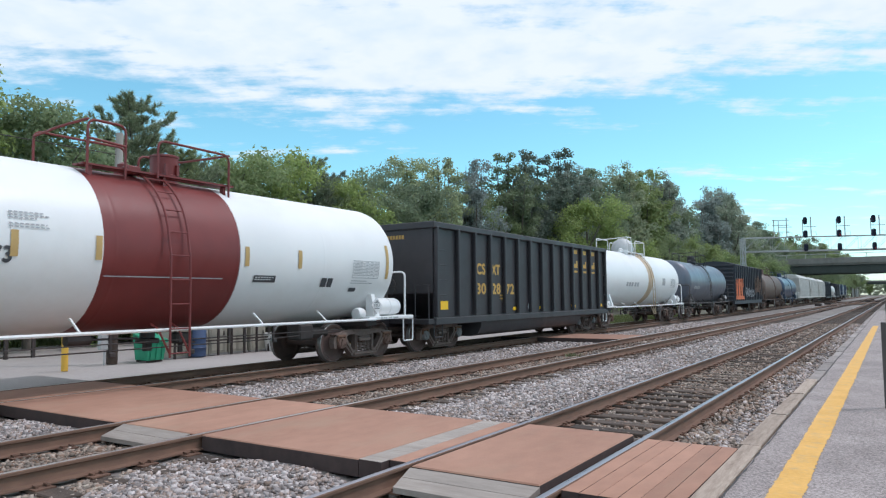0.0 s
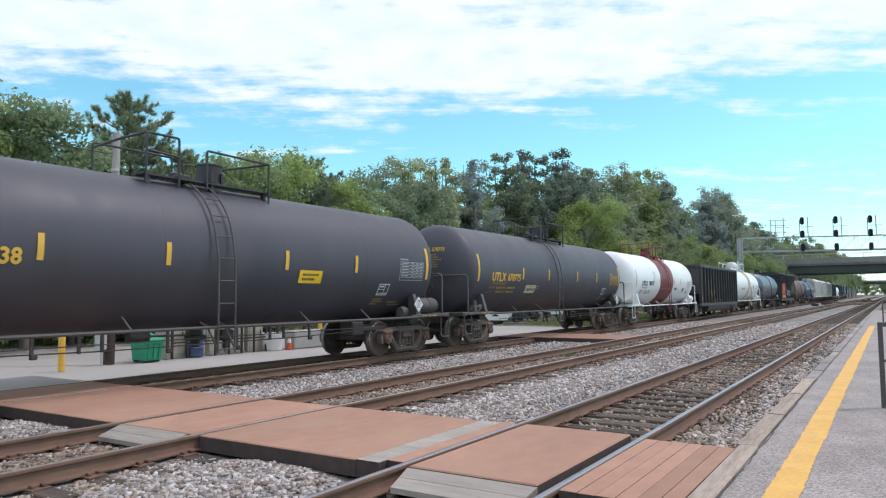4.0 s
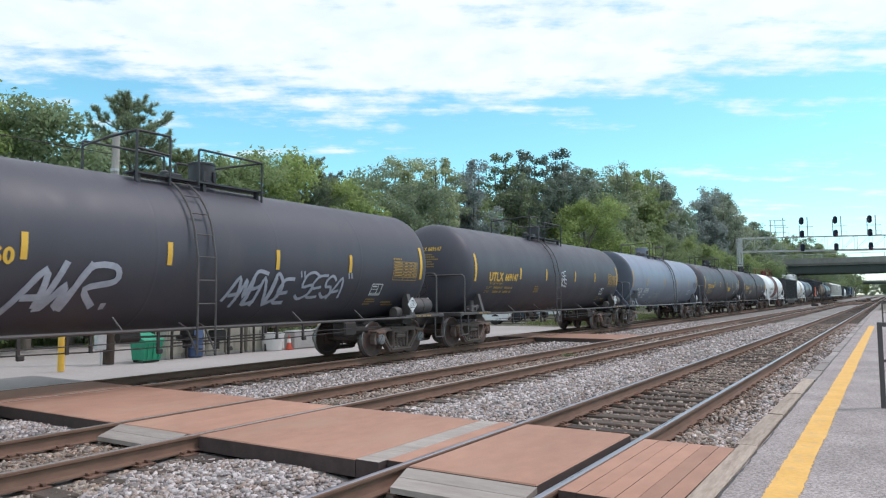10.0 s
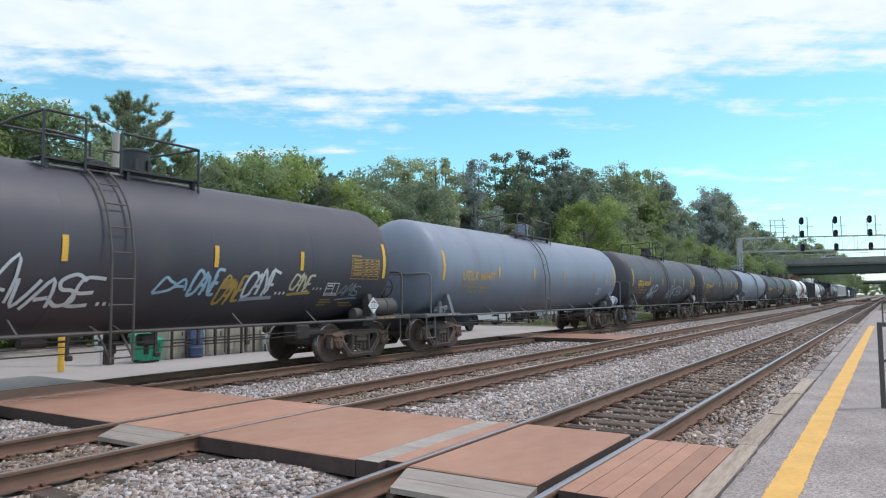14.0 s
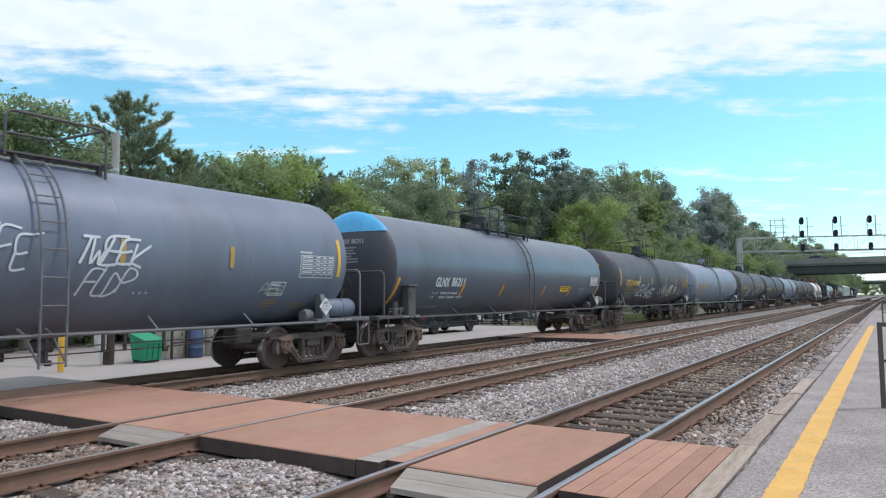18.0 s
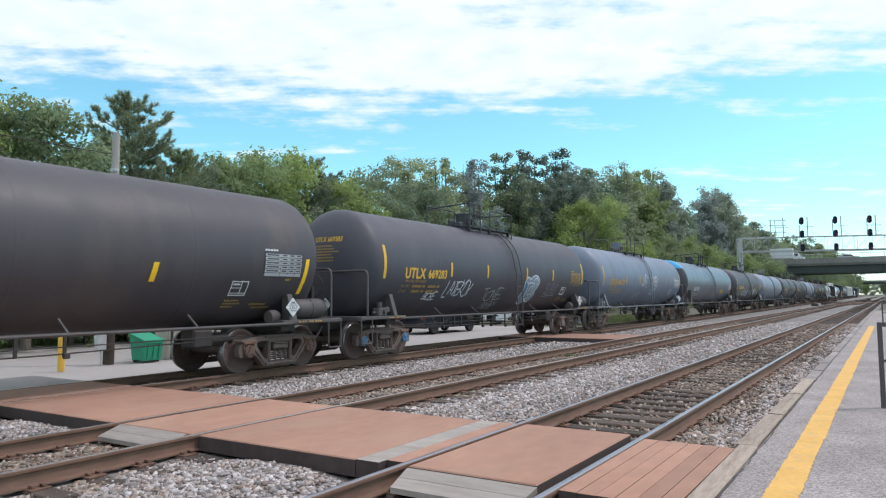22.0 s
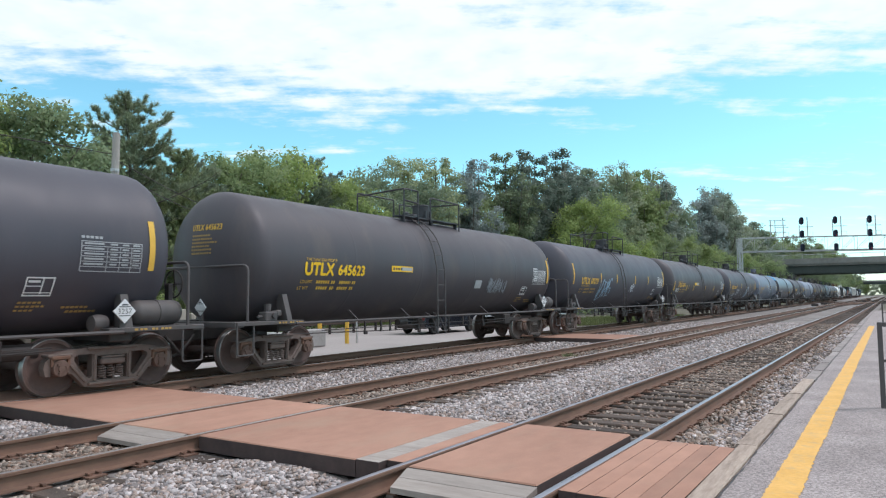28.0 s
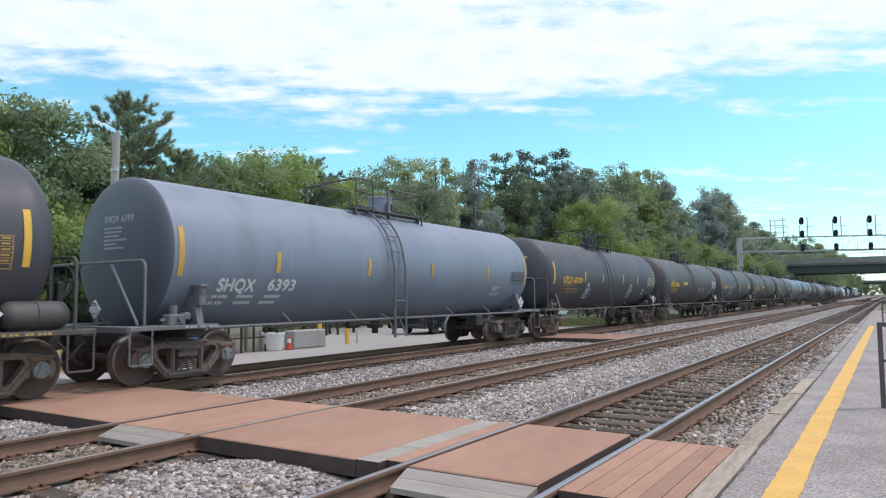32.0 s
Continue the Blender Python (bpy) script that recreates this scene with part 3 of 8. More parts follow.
def crossing():
    """The red-brown panels laid across the tracks, their edges coloured dark as in shade, grey ramps and planks."""
    y0, y1 = 5.20, 7.60
    base = thing("crossing_1", pose(0, 0, 0), "red-brown panel crossing laid level with the rails", "track crossing", kind="structure")

    def panel(name, xa, xb, ya=y0, yb=y1, m=DECK_RED, top=-0.009, thick=0.17, label=""):
        g = Geo()
        w, e = xb - xa, 0.012 if xb - xa > 0.3 else 0.003
        c = ((xa + xb) / 2, (ya + yb) / 2)
        k = len(g.v)
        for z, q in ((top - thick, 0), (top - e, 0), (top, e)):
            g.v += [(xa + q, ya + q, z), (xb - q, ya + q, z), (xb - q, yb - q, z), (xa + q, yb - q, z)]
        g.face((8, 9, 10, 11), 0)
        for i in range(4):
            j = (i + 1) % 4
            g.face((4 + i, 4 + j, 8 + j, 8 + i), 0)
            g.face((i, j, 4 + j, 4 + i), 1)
        return part(name, g, [m, DECK_SIDE_SHADE], base, label)
    panel("panel", -14.97, X3 - 0.755 - 0.06, m=PAVING, label="pale paved strip beside the far rail")
    panel("panel", X3 - 0.67, X3 + 0.66)
    xs = [X3 + 0.755 + 0.045, -9.85, X2 - 0.755 - 0.04]
    panel("panel", xs[0], xs[2])
    panel("panel", X2 - 0.66, X2 + 0.69)
    panel("panel", X2 + 0.80, -4.36)
    panel("board", -4.352, -4.08, m=RAMP_GREY, label="pale weathered board")
    panel("board", -4.075, X1 - 0.755 - 0.045, ya=5.32, m=DECK_RED)
    panel("panel", X1 - 0.66, X1 + 0.60, top=0.002)
    # planks from the near rail to the platform
    edge = X1 + 0.755 + 0.05
    w = (-1.375 - edge) / 6
    for i in range(6):
        panel("plank", edge + i * w + 0.002, edge + (i + 1) * w - 0.002, 5.16, 7.44, top=-0.0015 * (i % 2))
    # sloped grey boards at the ends of the gauge panels
    for c in (X1, X2):
        for i in range(2):
            g = Geo()
            ya, yb = y0 - 0.02 - i * 0.17, y0 - 0.185 - i * 0.17
            za, zb = -0.012 - i * 0.045, -0.055 - i * 0.045
            ins = (0.02 + 0.10 * i, 0.02 + 0.10 * (i + 1))
            xa, xb = c - 0.67, c + 0.62
            g.v = [(xa + ins[0] * 0.3, ya, za), (xb - ins[0] * 0.2, ya, za), (xb - ins[1] * 0.2, yb, zb), (xa + ins[1] * 0.3, yb, zb)]
            g.v += [(x, y, z - 0.05) for x, y, z in g.v]
            for f in ((0, 1, 2, 3), (4, 5, 6, 7), (0, 1, 5, 4), (1, 2, 6, 5), (2, 3, 7, 6), (3, 0, 4, 7)):
                g.face(f)
            part("ramp_board", g, RAMP_GREY, base, "grey sloped board")
    far = thing("crossing_2", pose(0, 0, 0), "second red-brown panel crossing farther along the train's track", "track crossing", kind="structure")
    base = far
    panel("panel", X3 - 0.9, X3 + 0.50, 24.3, 27.2)
    panel("panel", X3 + 0.67, X2 - 0.82, 24.3, 27.2)


def platform():
    base = thing("platform", pose(0, 0, 0), "grey asphalt station platform level with the rails", "platform", kind="structure")
    def strip(name, a, b, za, zb, y0, y1, m, label="", n=1, gap=0.0):
        for i in range(n):
            g = Geo()
            p, q = y0 + (y1 - y0) * i / n, y0 + (y1 - y0) * (i + 1) / n - gap
            dz = 0.006 * ((i * 7) % 3 - 1) if n > 1 else 0
            da = 0.010 * ((i * 5) % 4 - 1.5) if n > 1 else 0
            g.sweep([(a + da, za), (b, za), (b, zb + dz - 0.012), (b - 0.012, zb + dz), (a + da + 0.015, zb + dz), (a + da, zb + dz - 0.014)], p, q, slope=LINE)
            part(name, g, m, base, label)
    strip("slab", -1.165, 7.5, -0.45, -0.002, -14, 75, ASPHALT)
    strip("edge_timber", -1.365, -1.17, -0.30, 0.016, -4.5, 7.62, OLD_WOOD, "weathered grey edge timber", 4, 0.015)
    strip("edge_timber", -1.372, -1.185, -0.30, 0.010, 7.65, 14.0, OLD_WOOD, "split weathered edge timber", 3, 0.03)
    strip("edge_stone", -1.355, -1.175, -0.30, 0.002, 14.03, 75, EDGE_STONE, "", 34, 0.03)
    # a ragged crack behind the timbers and small patches of lost asphalt
    g, rng = Geo(), random.Random(4)
    ys, w = np.arange(-4, 40, 0.13), 0.0
    for y in ys:
        w = 0.7 * w + rng.uniform(-0.008, 0.008)
        k = rng.uniform(0.002, 0.011)
        g.v += [(-1.152 + LINE * y + w - k, y, 0.0012), (-1.152 + LINE * y + w + k, y, 0.0012)]
    for i in range(len(ys) - 1):
        g.face((2 * i, 2 * i + 1, 2 * i + 3, 2 * i + 2))
    part("crack", g, DARK_METAL, base, "dark crack along the edge timbers")
    # the worn yellow line, with a ragged edge
    g = Geo()
    rng = random.Random(8)
    ys = np.concatenate([np.arange(-6, 3, 0.2), np.arange(3, 14, 0.035), np.arange(14, 38.9, 0.12)])
    for y in ys:
        ww = 0.009 if y < 20 else 0.004
        g.v += [(-0.868 + LINE * y + rng.uniform(-ww, ww) + 0.004 * math.sin(y * 1.7), y, 0.0025), (-0.637 + LINE * y + rng.uniform(-ww, ww) + 0.004 * math.sin(y * 2.3), y, 0.0025)]
    for i in range(len(ys) - 1):
        g.face((2 * i, 2 * i + 1, 2 * i + 3, 2 * i + 2))
    part("yellow_line", g, YELLOW_LINE, base, "worn yellow painted safety line")
    # grey-painted steel railings on the platform
    for y, h, w in ((11.0, 1.13, 2.4), (39.0, 1.1, 2.4)):
        rail = thing("platform_railing", pose(-0.16 + SKEW * (y - 11) * 0.9, y, 0.0), "dark steel railing standing on the platform", "railing", "platform railings")
        x1 = 1.6
        for x in (0.0, x1):
            part("post", Geo().box((x, 0, h / 2), (0.06, 0.06, h), bevel=0.006), PAINT["trim"], rail)
        part("top_rail", Geo().box((x1 / 2, 0, h - 0.03), (x1 - 0.06, 0.05, 0.06), bevel=0.006), PAINT["trim"], rail)
        part("lower_rail", Geo().box((x1 / 2, 0, 0.62), (x1 - 0.06, 0.035, 0.035)), PAINT["trim"], rail)
        part("lower_rail", Geo().box((x1 / 2, 0, 0.14), (x1 - 0.06, 0.035, 0.035)), PAINT["trim"], rail)


def crossover(xa, ya, xb, yb, label):
    """A slanted connecting track with its ties and two switch machines."""
    base = thing("crossover_track", pose(0, 0, 0), label, "railway track", "crossovers", kind="structure")
    n = int((yb - ya) / 0.6)
    def at(t):
        k = t * t * (3 - 2 * t)
        return xa + (xb - xa) * k, ya + (yb - ya) * t
    for s in (-1, 1):
        g = Geo()
        for i in range(24):
            (p, q), (u, v) = at(i / 24), at((i + 1) / 24)
            g.box(((p + u) / 2 + s * 0.755, (q + v) / 2, -0.06), (0.075, (v - q) * 1.02, 0.14), turn=Matrix.Rotation(-math.atan2(u - p, v - q), 3, "Z"))
        part("rail", g, RAIL_RUST, base)
    ties = Geo()
    for i in range(n):
        p, q = at((i + 0.5) / n)
        ties.box((p, q, -0.19), (3.3, 0.25, 0.14))
    part("long_ties", ties, TIE_WOOD, base)["kind"] = "stuff"
    part("frog", Geo().box((*at(0.5), -0.05), (0.7, 5.0, 0.12)), RAIL_RUST, base)
    for t, s in ((0.03, -2.0), (0.97, 2.0)):
        p, q = at(t)
        part("switch_machine", Geo().box((p + s, q, 0.0), (0.9, 0.6, 0.32), bevel=0.06), DARK_METAL, base, "dark switch machine")


ground()
stones()
tracks()
crossover(X2, 112.0, X1, 165.0, "dark crossover track between the two nearer tracks")
crossover(X2, 128.0, X3 - 1.5, 196.0, "dark crossover track towards the train's track")
crossover(X1, 172.0, X2, 226.0, "dark crossover track beyond the road bridge")
crossing()
platform()


# ---------------------------------------------------------------- far side: paving, poles, bins, vehicles
def far_side():
    g = Geo().sweep([(-29.5, -0.5), (-15.25, -0.5), (-15.25, -0.335), (-29.5, -0.30)], -14, 40)
    lone("paving_strip", g, PAVING, "pale grey paved yard beyond the tracks", "pavement", kind="structure")
    g = Geo().sweep([(-15.24, -0.5), (-14.98, -0.5), (-14.98, -0.30), (-15.01, -0.28), (-15.21, -0.28), (-15.24, -0.30)], -14, 40)
    lone("far_kerb", g, CONCRETE, "low worn concrete kerb along the yard", "kerb", kind="structure")
    # utility pole, cut off square, with cables
    pole = thing("utility_pole", pose(-19.1, 11.78, -0.3), "weathered wooden utility pole with slack cables", "pole")
    part("shaft", Geo().rod((0, 0, 0), (0.10, 0.02, 6.75), 0.15, 14, 0.105), POLE_WOOD, pole, smooth=40)
    part("dark_base", Geo().rod((0, 0, 0), (0.017, 0.003, 1.12), 0.156, 14, 0.152), TIE_WOOD, pole, "dark creosoted foot", smooth=40)
    part("band", Geo().rod((0.09, 0, 5.6), (0.093, 0, 5.68), 0.125, 14), GALV, pole)
    for dz, ex, ey, ez in ((5.95, -1.5, 8.0, 4.55), (5.55, -1.2, 8.0, 4.2), (6.1, -1.0, -12.0, 7.0)):
        a, b = Vector((0.1, 0, dz)), Vector((ex, ey, ez))
        pts = [a.lerp(b, i / 12) - Vector((0, 0, 0.25 * math.sin(math.pi * i / 12))) for i in range(13)]
        part("cable", Geo().pipe(pts, 0.014, 5), DARK_METAL, pole)
    # yellow bollards
    for x, y, m, label, cat in ((-18.34, 10.0, INK["yellow"], "yellow-painted steel bollard in the yard", "bollard"), (-18.9, 20.4, INK["yellow"], "yellow-painted steel bollard in the yard", "bollard"),
                                (-18.8, 21.9, INK["yellow"], "yellow-painted steel bollard in the yard", "bollard"), (-18.7, 22.4, GALV, "thin pale steel post beside the bollards", "post")):
        r = 0.085 if cat == "bollard" else 0.04
        prof = [(r, 0.0), (r, 0.90), (r * 0.9, 0.96), (r * 0.5, 1.0), (0.01, 1.01)]
        lone(cat, Geo().lathe(prof, 14, "z"), m, label, cat, "posts in the yard", smooth=50, at=pose(x, y, -0.31))
    # a pale meter box on a pipe leg beside the pole
    post = thing("meter_box", pose(-18.95, 11.42, -0.31), "pale grey meter box on a short pipe", "meter box")
    part("meter_case", Geo().box((0.02, 0, 0.66), (0.18, 0.28, 0.44), bevel=0.02), GALV, post)
    part("meter_leg", Geo().rod((0.02, 0.03, 0), (0.02, 0.03, 0.45), 0.035, 8), GALV, post)
    # green dumpster
    green = surf("dumpster_green", (0.012, 0.25, 0.140), (0.030, 0.36, 0.205), 0.55, grain=4, patch=1.0, stain=(0.03, 0.14, 0.09), amount=0.4)
    d = thing("dumpster", pose(-18.85, 12.82, -0.31) @ Matrix.Diagonal((0.62, 0.62, 0.72, 1)), "small green steel dumpster in the yard", "dumpster")
    g = Geo()
    g.v = [(-0.5, -0.42, 0.08), (0.5, -0.42, 0.08), (0.5, 0.42, 0.08), (-0.5, 0.42, 0.08), (-0.62, -0.5, 0.85), (0.62, -0.5, 0.85), (0.62, 0.5, 0.85), (-0.62, 0.5, 1.15)]
    g.v[4] = (-0.62, -0.5, 1.15)
    for f in ((3, 2, 1, 0), (4, 5, 6, 7), (0, 1, 5, 4), (1, 2, 6, 5), (2, 3, 7, 6), (3, 0, 4, 7)):
        g.face(f)
    part("bin_body", g, green, d)
    part("rim", Geo().box((0.63, 0, 0.83), (0.05, 1.08, 0.07)), green, d)
    for y in (-0.3, 0.0, 0.3):
        part("rib", Geo().box((0.585, y, 0.45), (0.05, 0.05, 0.62), turn=Matrix.Rotation(radians(8.8), 3, "Y")), green, d)
    part("lid", Geo().box((0, 0, 1.04), (1.34, 1.08, 0.04), turn=Matrix.Rotation(radians(13), 3, "Y")), green, d)
    for x in (-0.4, 0.4):
        part("skid", Geo().box((x, 0, 0.04), (0.1, 0.8, 0.08)), DARK_METAL, d)
    # beige cabinets in a row behind a dark post-and-rail fence
    beige = surf("beige_cabinet", (0.34, 0.325, 0.27), (0.44, 0.42, 0.355), 0.7, grain=4, patch=0.8, stain=(0.28, 0.25, 0.2), amount=0.4)
    y = 14.0
    for i, (wd, hh) in enumerate(((0.72, 1.5), (0.55, 1.35), (0.74, 1.4), (0.76, 1.4), (0.70, 1.3))):
        c = thing("utility_cabinet", pose(-19.35, y, -0.31), "beige steel utility cabinet behind the yard fence", "cabinet", "utility cabinets")
        part("cabinet_body", Geo().box((0, 0, hh / 2 + 0.04), (0.6, wd, hh), bevel=0.02), beige, c)
        part("plinth", Geo().box((0, 0, 0.03), (0.66, wd + 0.04, 0.06)), CONCRETE, c)
        part("door", Geo().box((0.31, 0, hh / 2 + 0.05), (0.02, wd - 0.12, hh - 0.16), bevel=0.008), beige, c)
        part("door_handle", Geo().box((0.33, wd * 0.28, hh * 0.5), (0.02, 0.03, 0.14)), DARK_METAL, c)
        y += wd + 0.12
    fence = thing("yard_fence", pose(-18.85, 13.7, -0.31), "dark steel post-and-rail fence in front of cabinets", "fence")
    for i in range(9):
        part("fence_post", Geo().box((0, i * 0.55, 0.55), (0.06, 0.06, 1.1)), DARK_METAL, fence)
    for z in (0.5, 1.05):
        part("fence_rail", Geo().box((0.035, 2.2, z), (0.03, 4.5, 0.05)), DARK_METAL, fence)
    # blue barrel, white planter, concrete block, cone
    blue = surf("barrel_blue", (0.03, 0.06, 0.14), (0.06, 0.10, 0.20), 0.5, grain=5, patch=1.5)
    prof = [(0.25, 0), (0.29, 0.04), (0.29, 0.28), (0.305, 0.30), (0.29, 0.32), (0.29, 0.58), (0.305, 0.60), (0.29, 0.62), (0.29, 0.86), (0.27, 0.89), (0.02, 0.885)]
    lone("barrel", Geo().lathe(prof, 20, "z"), blue, "dark blue plastic barrel in the yard", "barrel", smooth=40, at=pose(-19.0, 14.62, -0.31))
    tub = surf("tub_white", (0.62, 0.62, 0.60), (0.74, 0.74, 0.72), 0.6, grain=5, patch=1.5)
    prof = [(0.34, 0), (0.44, 0.55), (0.46, 0.56), (0.46, 0.62), (0.40, 0.62), (0.38, 0.52), (0.02, 0.50)]
    lone("planter_tub", Geo().lathe(prof, 22, "z"), tub, "round white tub planter in the yard", "planter", smooth=40, at=pose(-18.9, 17.9, -0.31))
    lone("concrete_block", Geo().box((0, 0, 0.33), (0.55, 1.7, 0.66), bevel=0.03), CONCRETE, "pale concrete barrier block in the yard", "barrier block", at=pose(-18.8, 19.5, -0.31))
    cone = thing("traffic_cone", pose(-18.6, 18.45, -0.31) @ Matrix.Diagonal((0.72, 0.72, 0.72, 1)), "orange traffic cone with a white collar", "traffic cone")
    oran = surf("cone_orange", (0.50, 0.07, 0.035), (0.62, 0.10, 0.05), 0.5, grain=5, patch=2)
    part("base", Geo().box((0, 0, 0.02), (0.38, 0.38, 0.04), bevel=0.01), oran, cone)
    part("cone", Geo().lathe([(0.15, 0.04), (0.035, 0.70), (0.03, 0.71)], 18, "z"), oran, cone, smooth=40)
    part("collar", Geo().lathe([(0.108, 0.34), (0.074, 0.54)], 18, "z", close=False), tub, cone, "white reflective collar", smooth=40)
    # low guard rail far back in the yard
    gr = thing("yard_guard_rail", pose(-24.5, 22, -0.31), "dark low guard rail along the back of the yard", "guard rail")
    for i in range(6, 14):
        part("rail_post", Geo().box((0, i * 1.9 - 10, 0.35), (0.1, 0.1, 0.7)), DARK_METAL, gr)
    part("beam", Geo().box((0.07, 8.05, 0.58), (0.06, 14.0, 0.2), bevel=0.02), TIE_WOOD, gr)


def vehicle(at, paint, label, kind="parked_car", long=4.6, high=1.72, tall=True, group="parked cars"):
    """A car along +y."""
    c = thing(kind, at, label, "car", group)
    L, w = long / 2, 0.92
    glass = surf("car_glass", (0.012, 0.015, 0.018), (0.02, 0.024, 0.028), 0.08, grain=2, patch=1)
    tyre = surf("tyre_rubber", (0.016, 0.016, 0.016), (0.03, 0.03, 0.03), 0.85, grain=20, patch=3)
    low = [(-L, 0.42), (-L + 0.05, 0.30), (L - 0.1, 0.28), (L, 0.45), (L - 0.02, 0.72), (L - 0.25, 0.90), (L - 1.25, 1.02), (-L + 0.12, 1.06), (-L, 0.85)]
    up = [(L - 1.25, 1.0), (L - 2.0, high - 0.06), (L - 2.3, high), (-L + 0.55, high - 0.02), (-L + 0.25, high - 0.12), (-L + 0.08, 1.04)] if tall else \
         [(L - 1.3, 1.0), (L - 2.05, high - 0.05), (L - 2.4, high), (-L + 1.25, high - 0.03), (-L + 0.95, high - 0.1), (-L + 0.35, 1.0)]
    def slab(outline, wa, wb):
        g = Geo()
        n = len(outline)
        zmin, zmax = min(z for _, z in outline), max(z for _, z in outline)
        for s in (-1, -0.86, 0.86, 1):
            for y, z in outline:
                k = (z - zmin) / (zmax - zmin)
                wd = wa + (wb - wa) * k
                q = 0.0 if abs(s) < 1 else 0.04
                g.v.append((s * wd, y * (1 - q * 0.4), z - (q if z > zmax - 0.1 else -q * 0.4)))
        for r in range(3):
            for i in range(n):
                j = (i + 1) % n
                g.face((r * n + i, r * n + j, r * n + n + j, r * n + n + i))
        g.face(range(n - 1, -1, -1))
        g.face(range(3 * n, 4 * n))
        return g
    part("body", slab(low, w, w - 0.06), paint, c, smooth=35)
    part("cabin", slab(up, w - 0.05, w - 0.20), paint, c, smooth=35)
    # glazing just proud of the cabin sides
    for s in (-1, 1):
        for a, b in ((-L + 0.62, -0.35), (-0.28, L - 1.75)) if tall else ((-L + 1.15, -0.2), (-0.12, L - 1.8)):
            g = Geo()
            z0, z1 = 1.08, high - 0.16
            k0, k1 = (z0 - 1.0) / (high - 1.0), (z1 - 1.0) / (high - 1.0)
            x0, x1 = w - 0.05 - 0.15 * k0 + 0.012, w - 0.05 - 0.15 * k1 + 0.012
            g.v = [(s * x0, a, z0), (s * x0, b + 0.25, z0), (s * x1, b, z1), (s * x1, a + 0.08, z1)]
            g.v += [(x - s * 0.02, y, z) for x, y, z in g.v]
            for f in ((0, 1, 2, 3), (4, 5, 6, 7), (0, 1, 5, 4), (1, 2, 6, 5), (2, 3, 7, 6), (3, 0, 4, 7)):
                g.face(f)
            part("side_window", g, glass, c)
    for y in (-L + 0.85, L - 0.90):
        for s in (-1, 1):
            wh = part("wheel", Geo().lathe([(0.20, -0.10), (0.33, -0.10), (0.355, -0.07), (0.355, 0.07), (0.33, 0.10), (0.20, 0.10)], 24, "x"), tyre, c, smooth=40, at=pose(s * (w - 0.12), y, 0.355))
            rim = Geo().lathe([(0.03, 0.07), (0.06, 0.085)], 12, "x")
            for i in range(5):
                a = 2 * math.pi * i / 5
                rim.box((0.075, 0.12 * math.cos(a), 0.12 * math.sin(a)), (0.03, 0.17, 0.06), turn=Matrix.Rotation(a, 3, "X"))
            rim.lathe([(0.195, 0.03), (0.215, 0.09), (0.20, 0.10), (0.18, 0.05)], 20, "x")
            part("rim", rim, GALV, wh, "silver five-spoke rim", at=pose(0, 0, 0, 0, 0, 0 if s > 0 else 180))
    for s in (-1, 1):
        part("headlight", Geo().box((s * 0.66, L - 0.05, 0.72), (0.38, 0.12, 0.16), bevel=0.03), GALV, c)
        part("tail_light", Geo().box((s * 0.72, -L + 0.02, 0.85), (0.22, 0.06, 0.3), bevel=0.02), PAINT["maroon"], c)
    part("bumper", Geo().box((0, L - 0.03, 0.42), (1.66, 0.16, 0.2), bevel=0.05), DARK_METAL, c)
    part("bumper", Geo().box((0, -L + 0.03, 0.42), (1.66, 0.16, 0.2), bevel=0.05), DARK_METAL, c)
    return c


far_side()
dark_paint = surf("suv_paint", (0.012, 0.014, 0.02), (0.022, 0.025, 0.033), 0.2, grain=2, patch=0.6)
white_paint = surf("white_car_paint", (0.66, 0.67, 0.68), (0.76, 0.77, 0.78), 0.2, grain=2, patch=0.6)
silver_paint = surf("silver_car_paint", (0.30, 0.32, 0.34), (0.42, 0.43, 0.45), 0.3, metal=0.4, grain=2, patch=0.6)
vehicle(pose(-20.4, 31.3, -0.31), dark_paint, "dark blue-black SUV parked in the yard", long=5.3, high=1.85)
vehicle(pose(-24.0, 41.5, -0.31, rz=-70), white_paint, "white saloon car parked beyond the yard", high=1.45, tall=False)
vehicle(pose(-24.5, 45.5, -0.31, rz=-70), dark_paint, "dark car parked beyond the yard", high=1.5, tall=False)
vehicle(pose(-25.5, 50.5, -0.31, rz=-70), silver_paint, "silver car parked beyond the yard", high=1.6)
vehicle(pose(-26.5, 57.5, -0.31, rz=-70), white_paint, "white SUV parked beyond the yard", high=1.75)


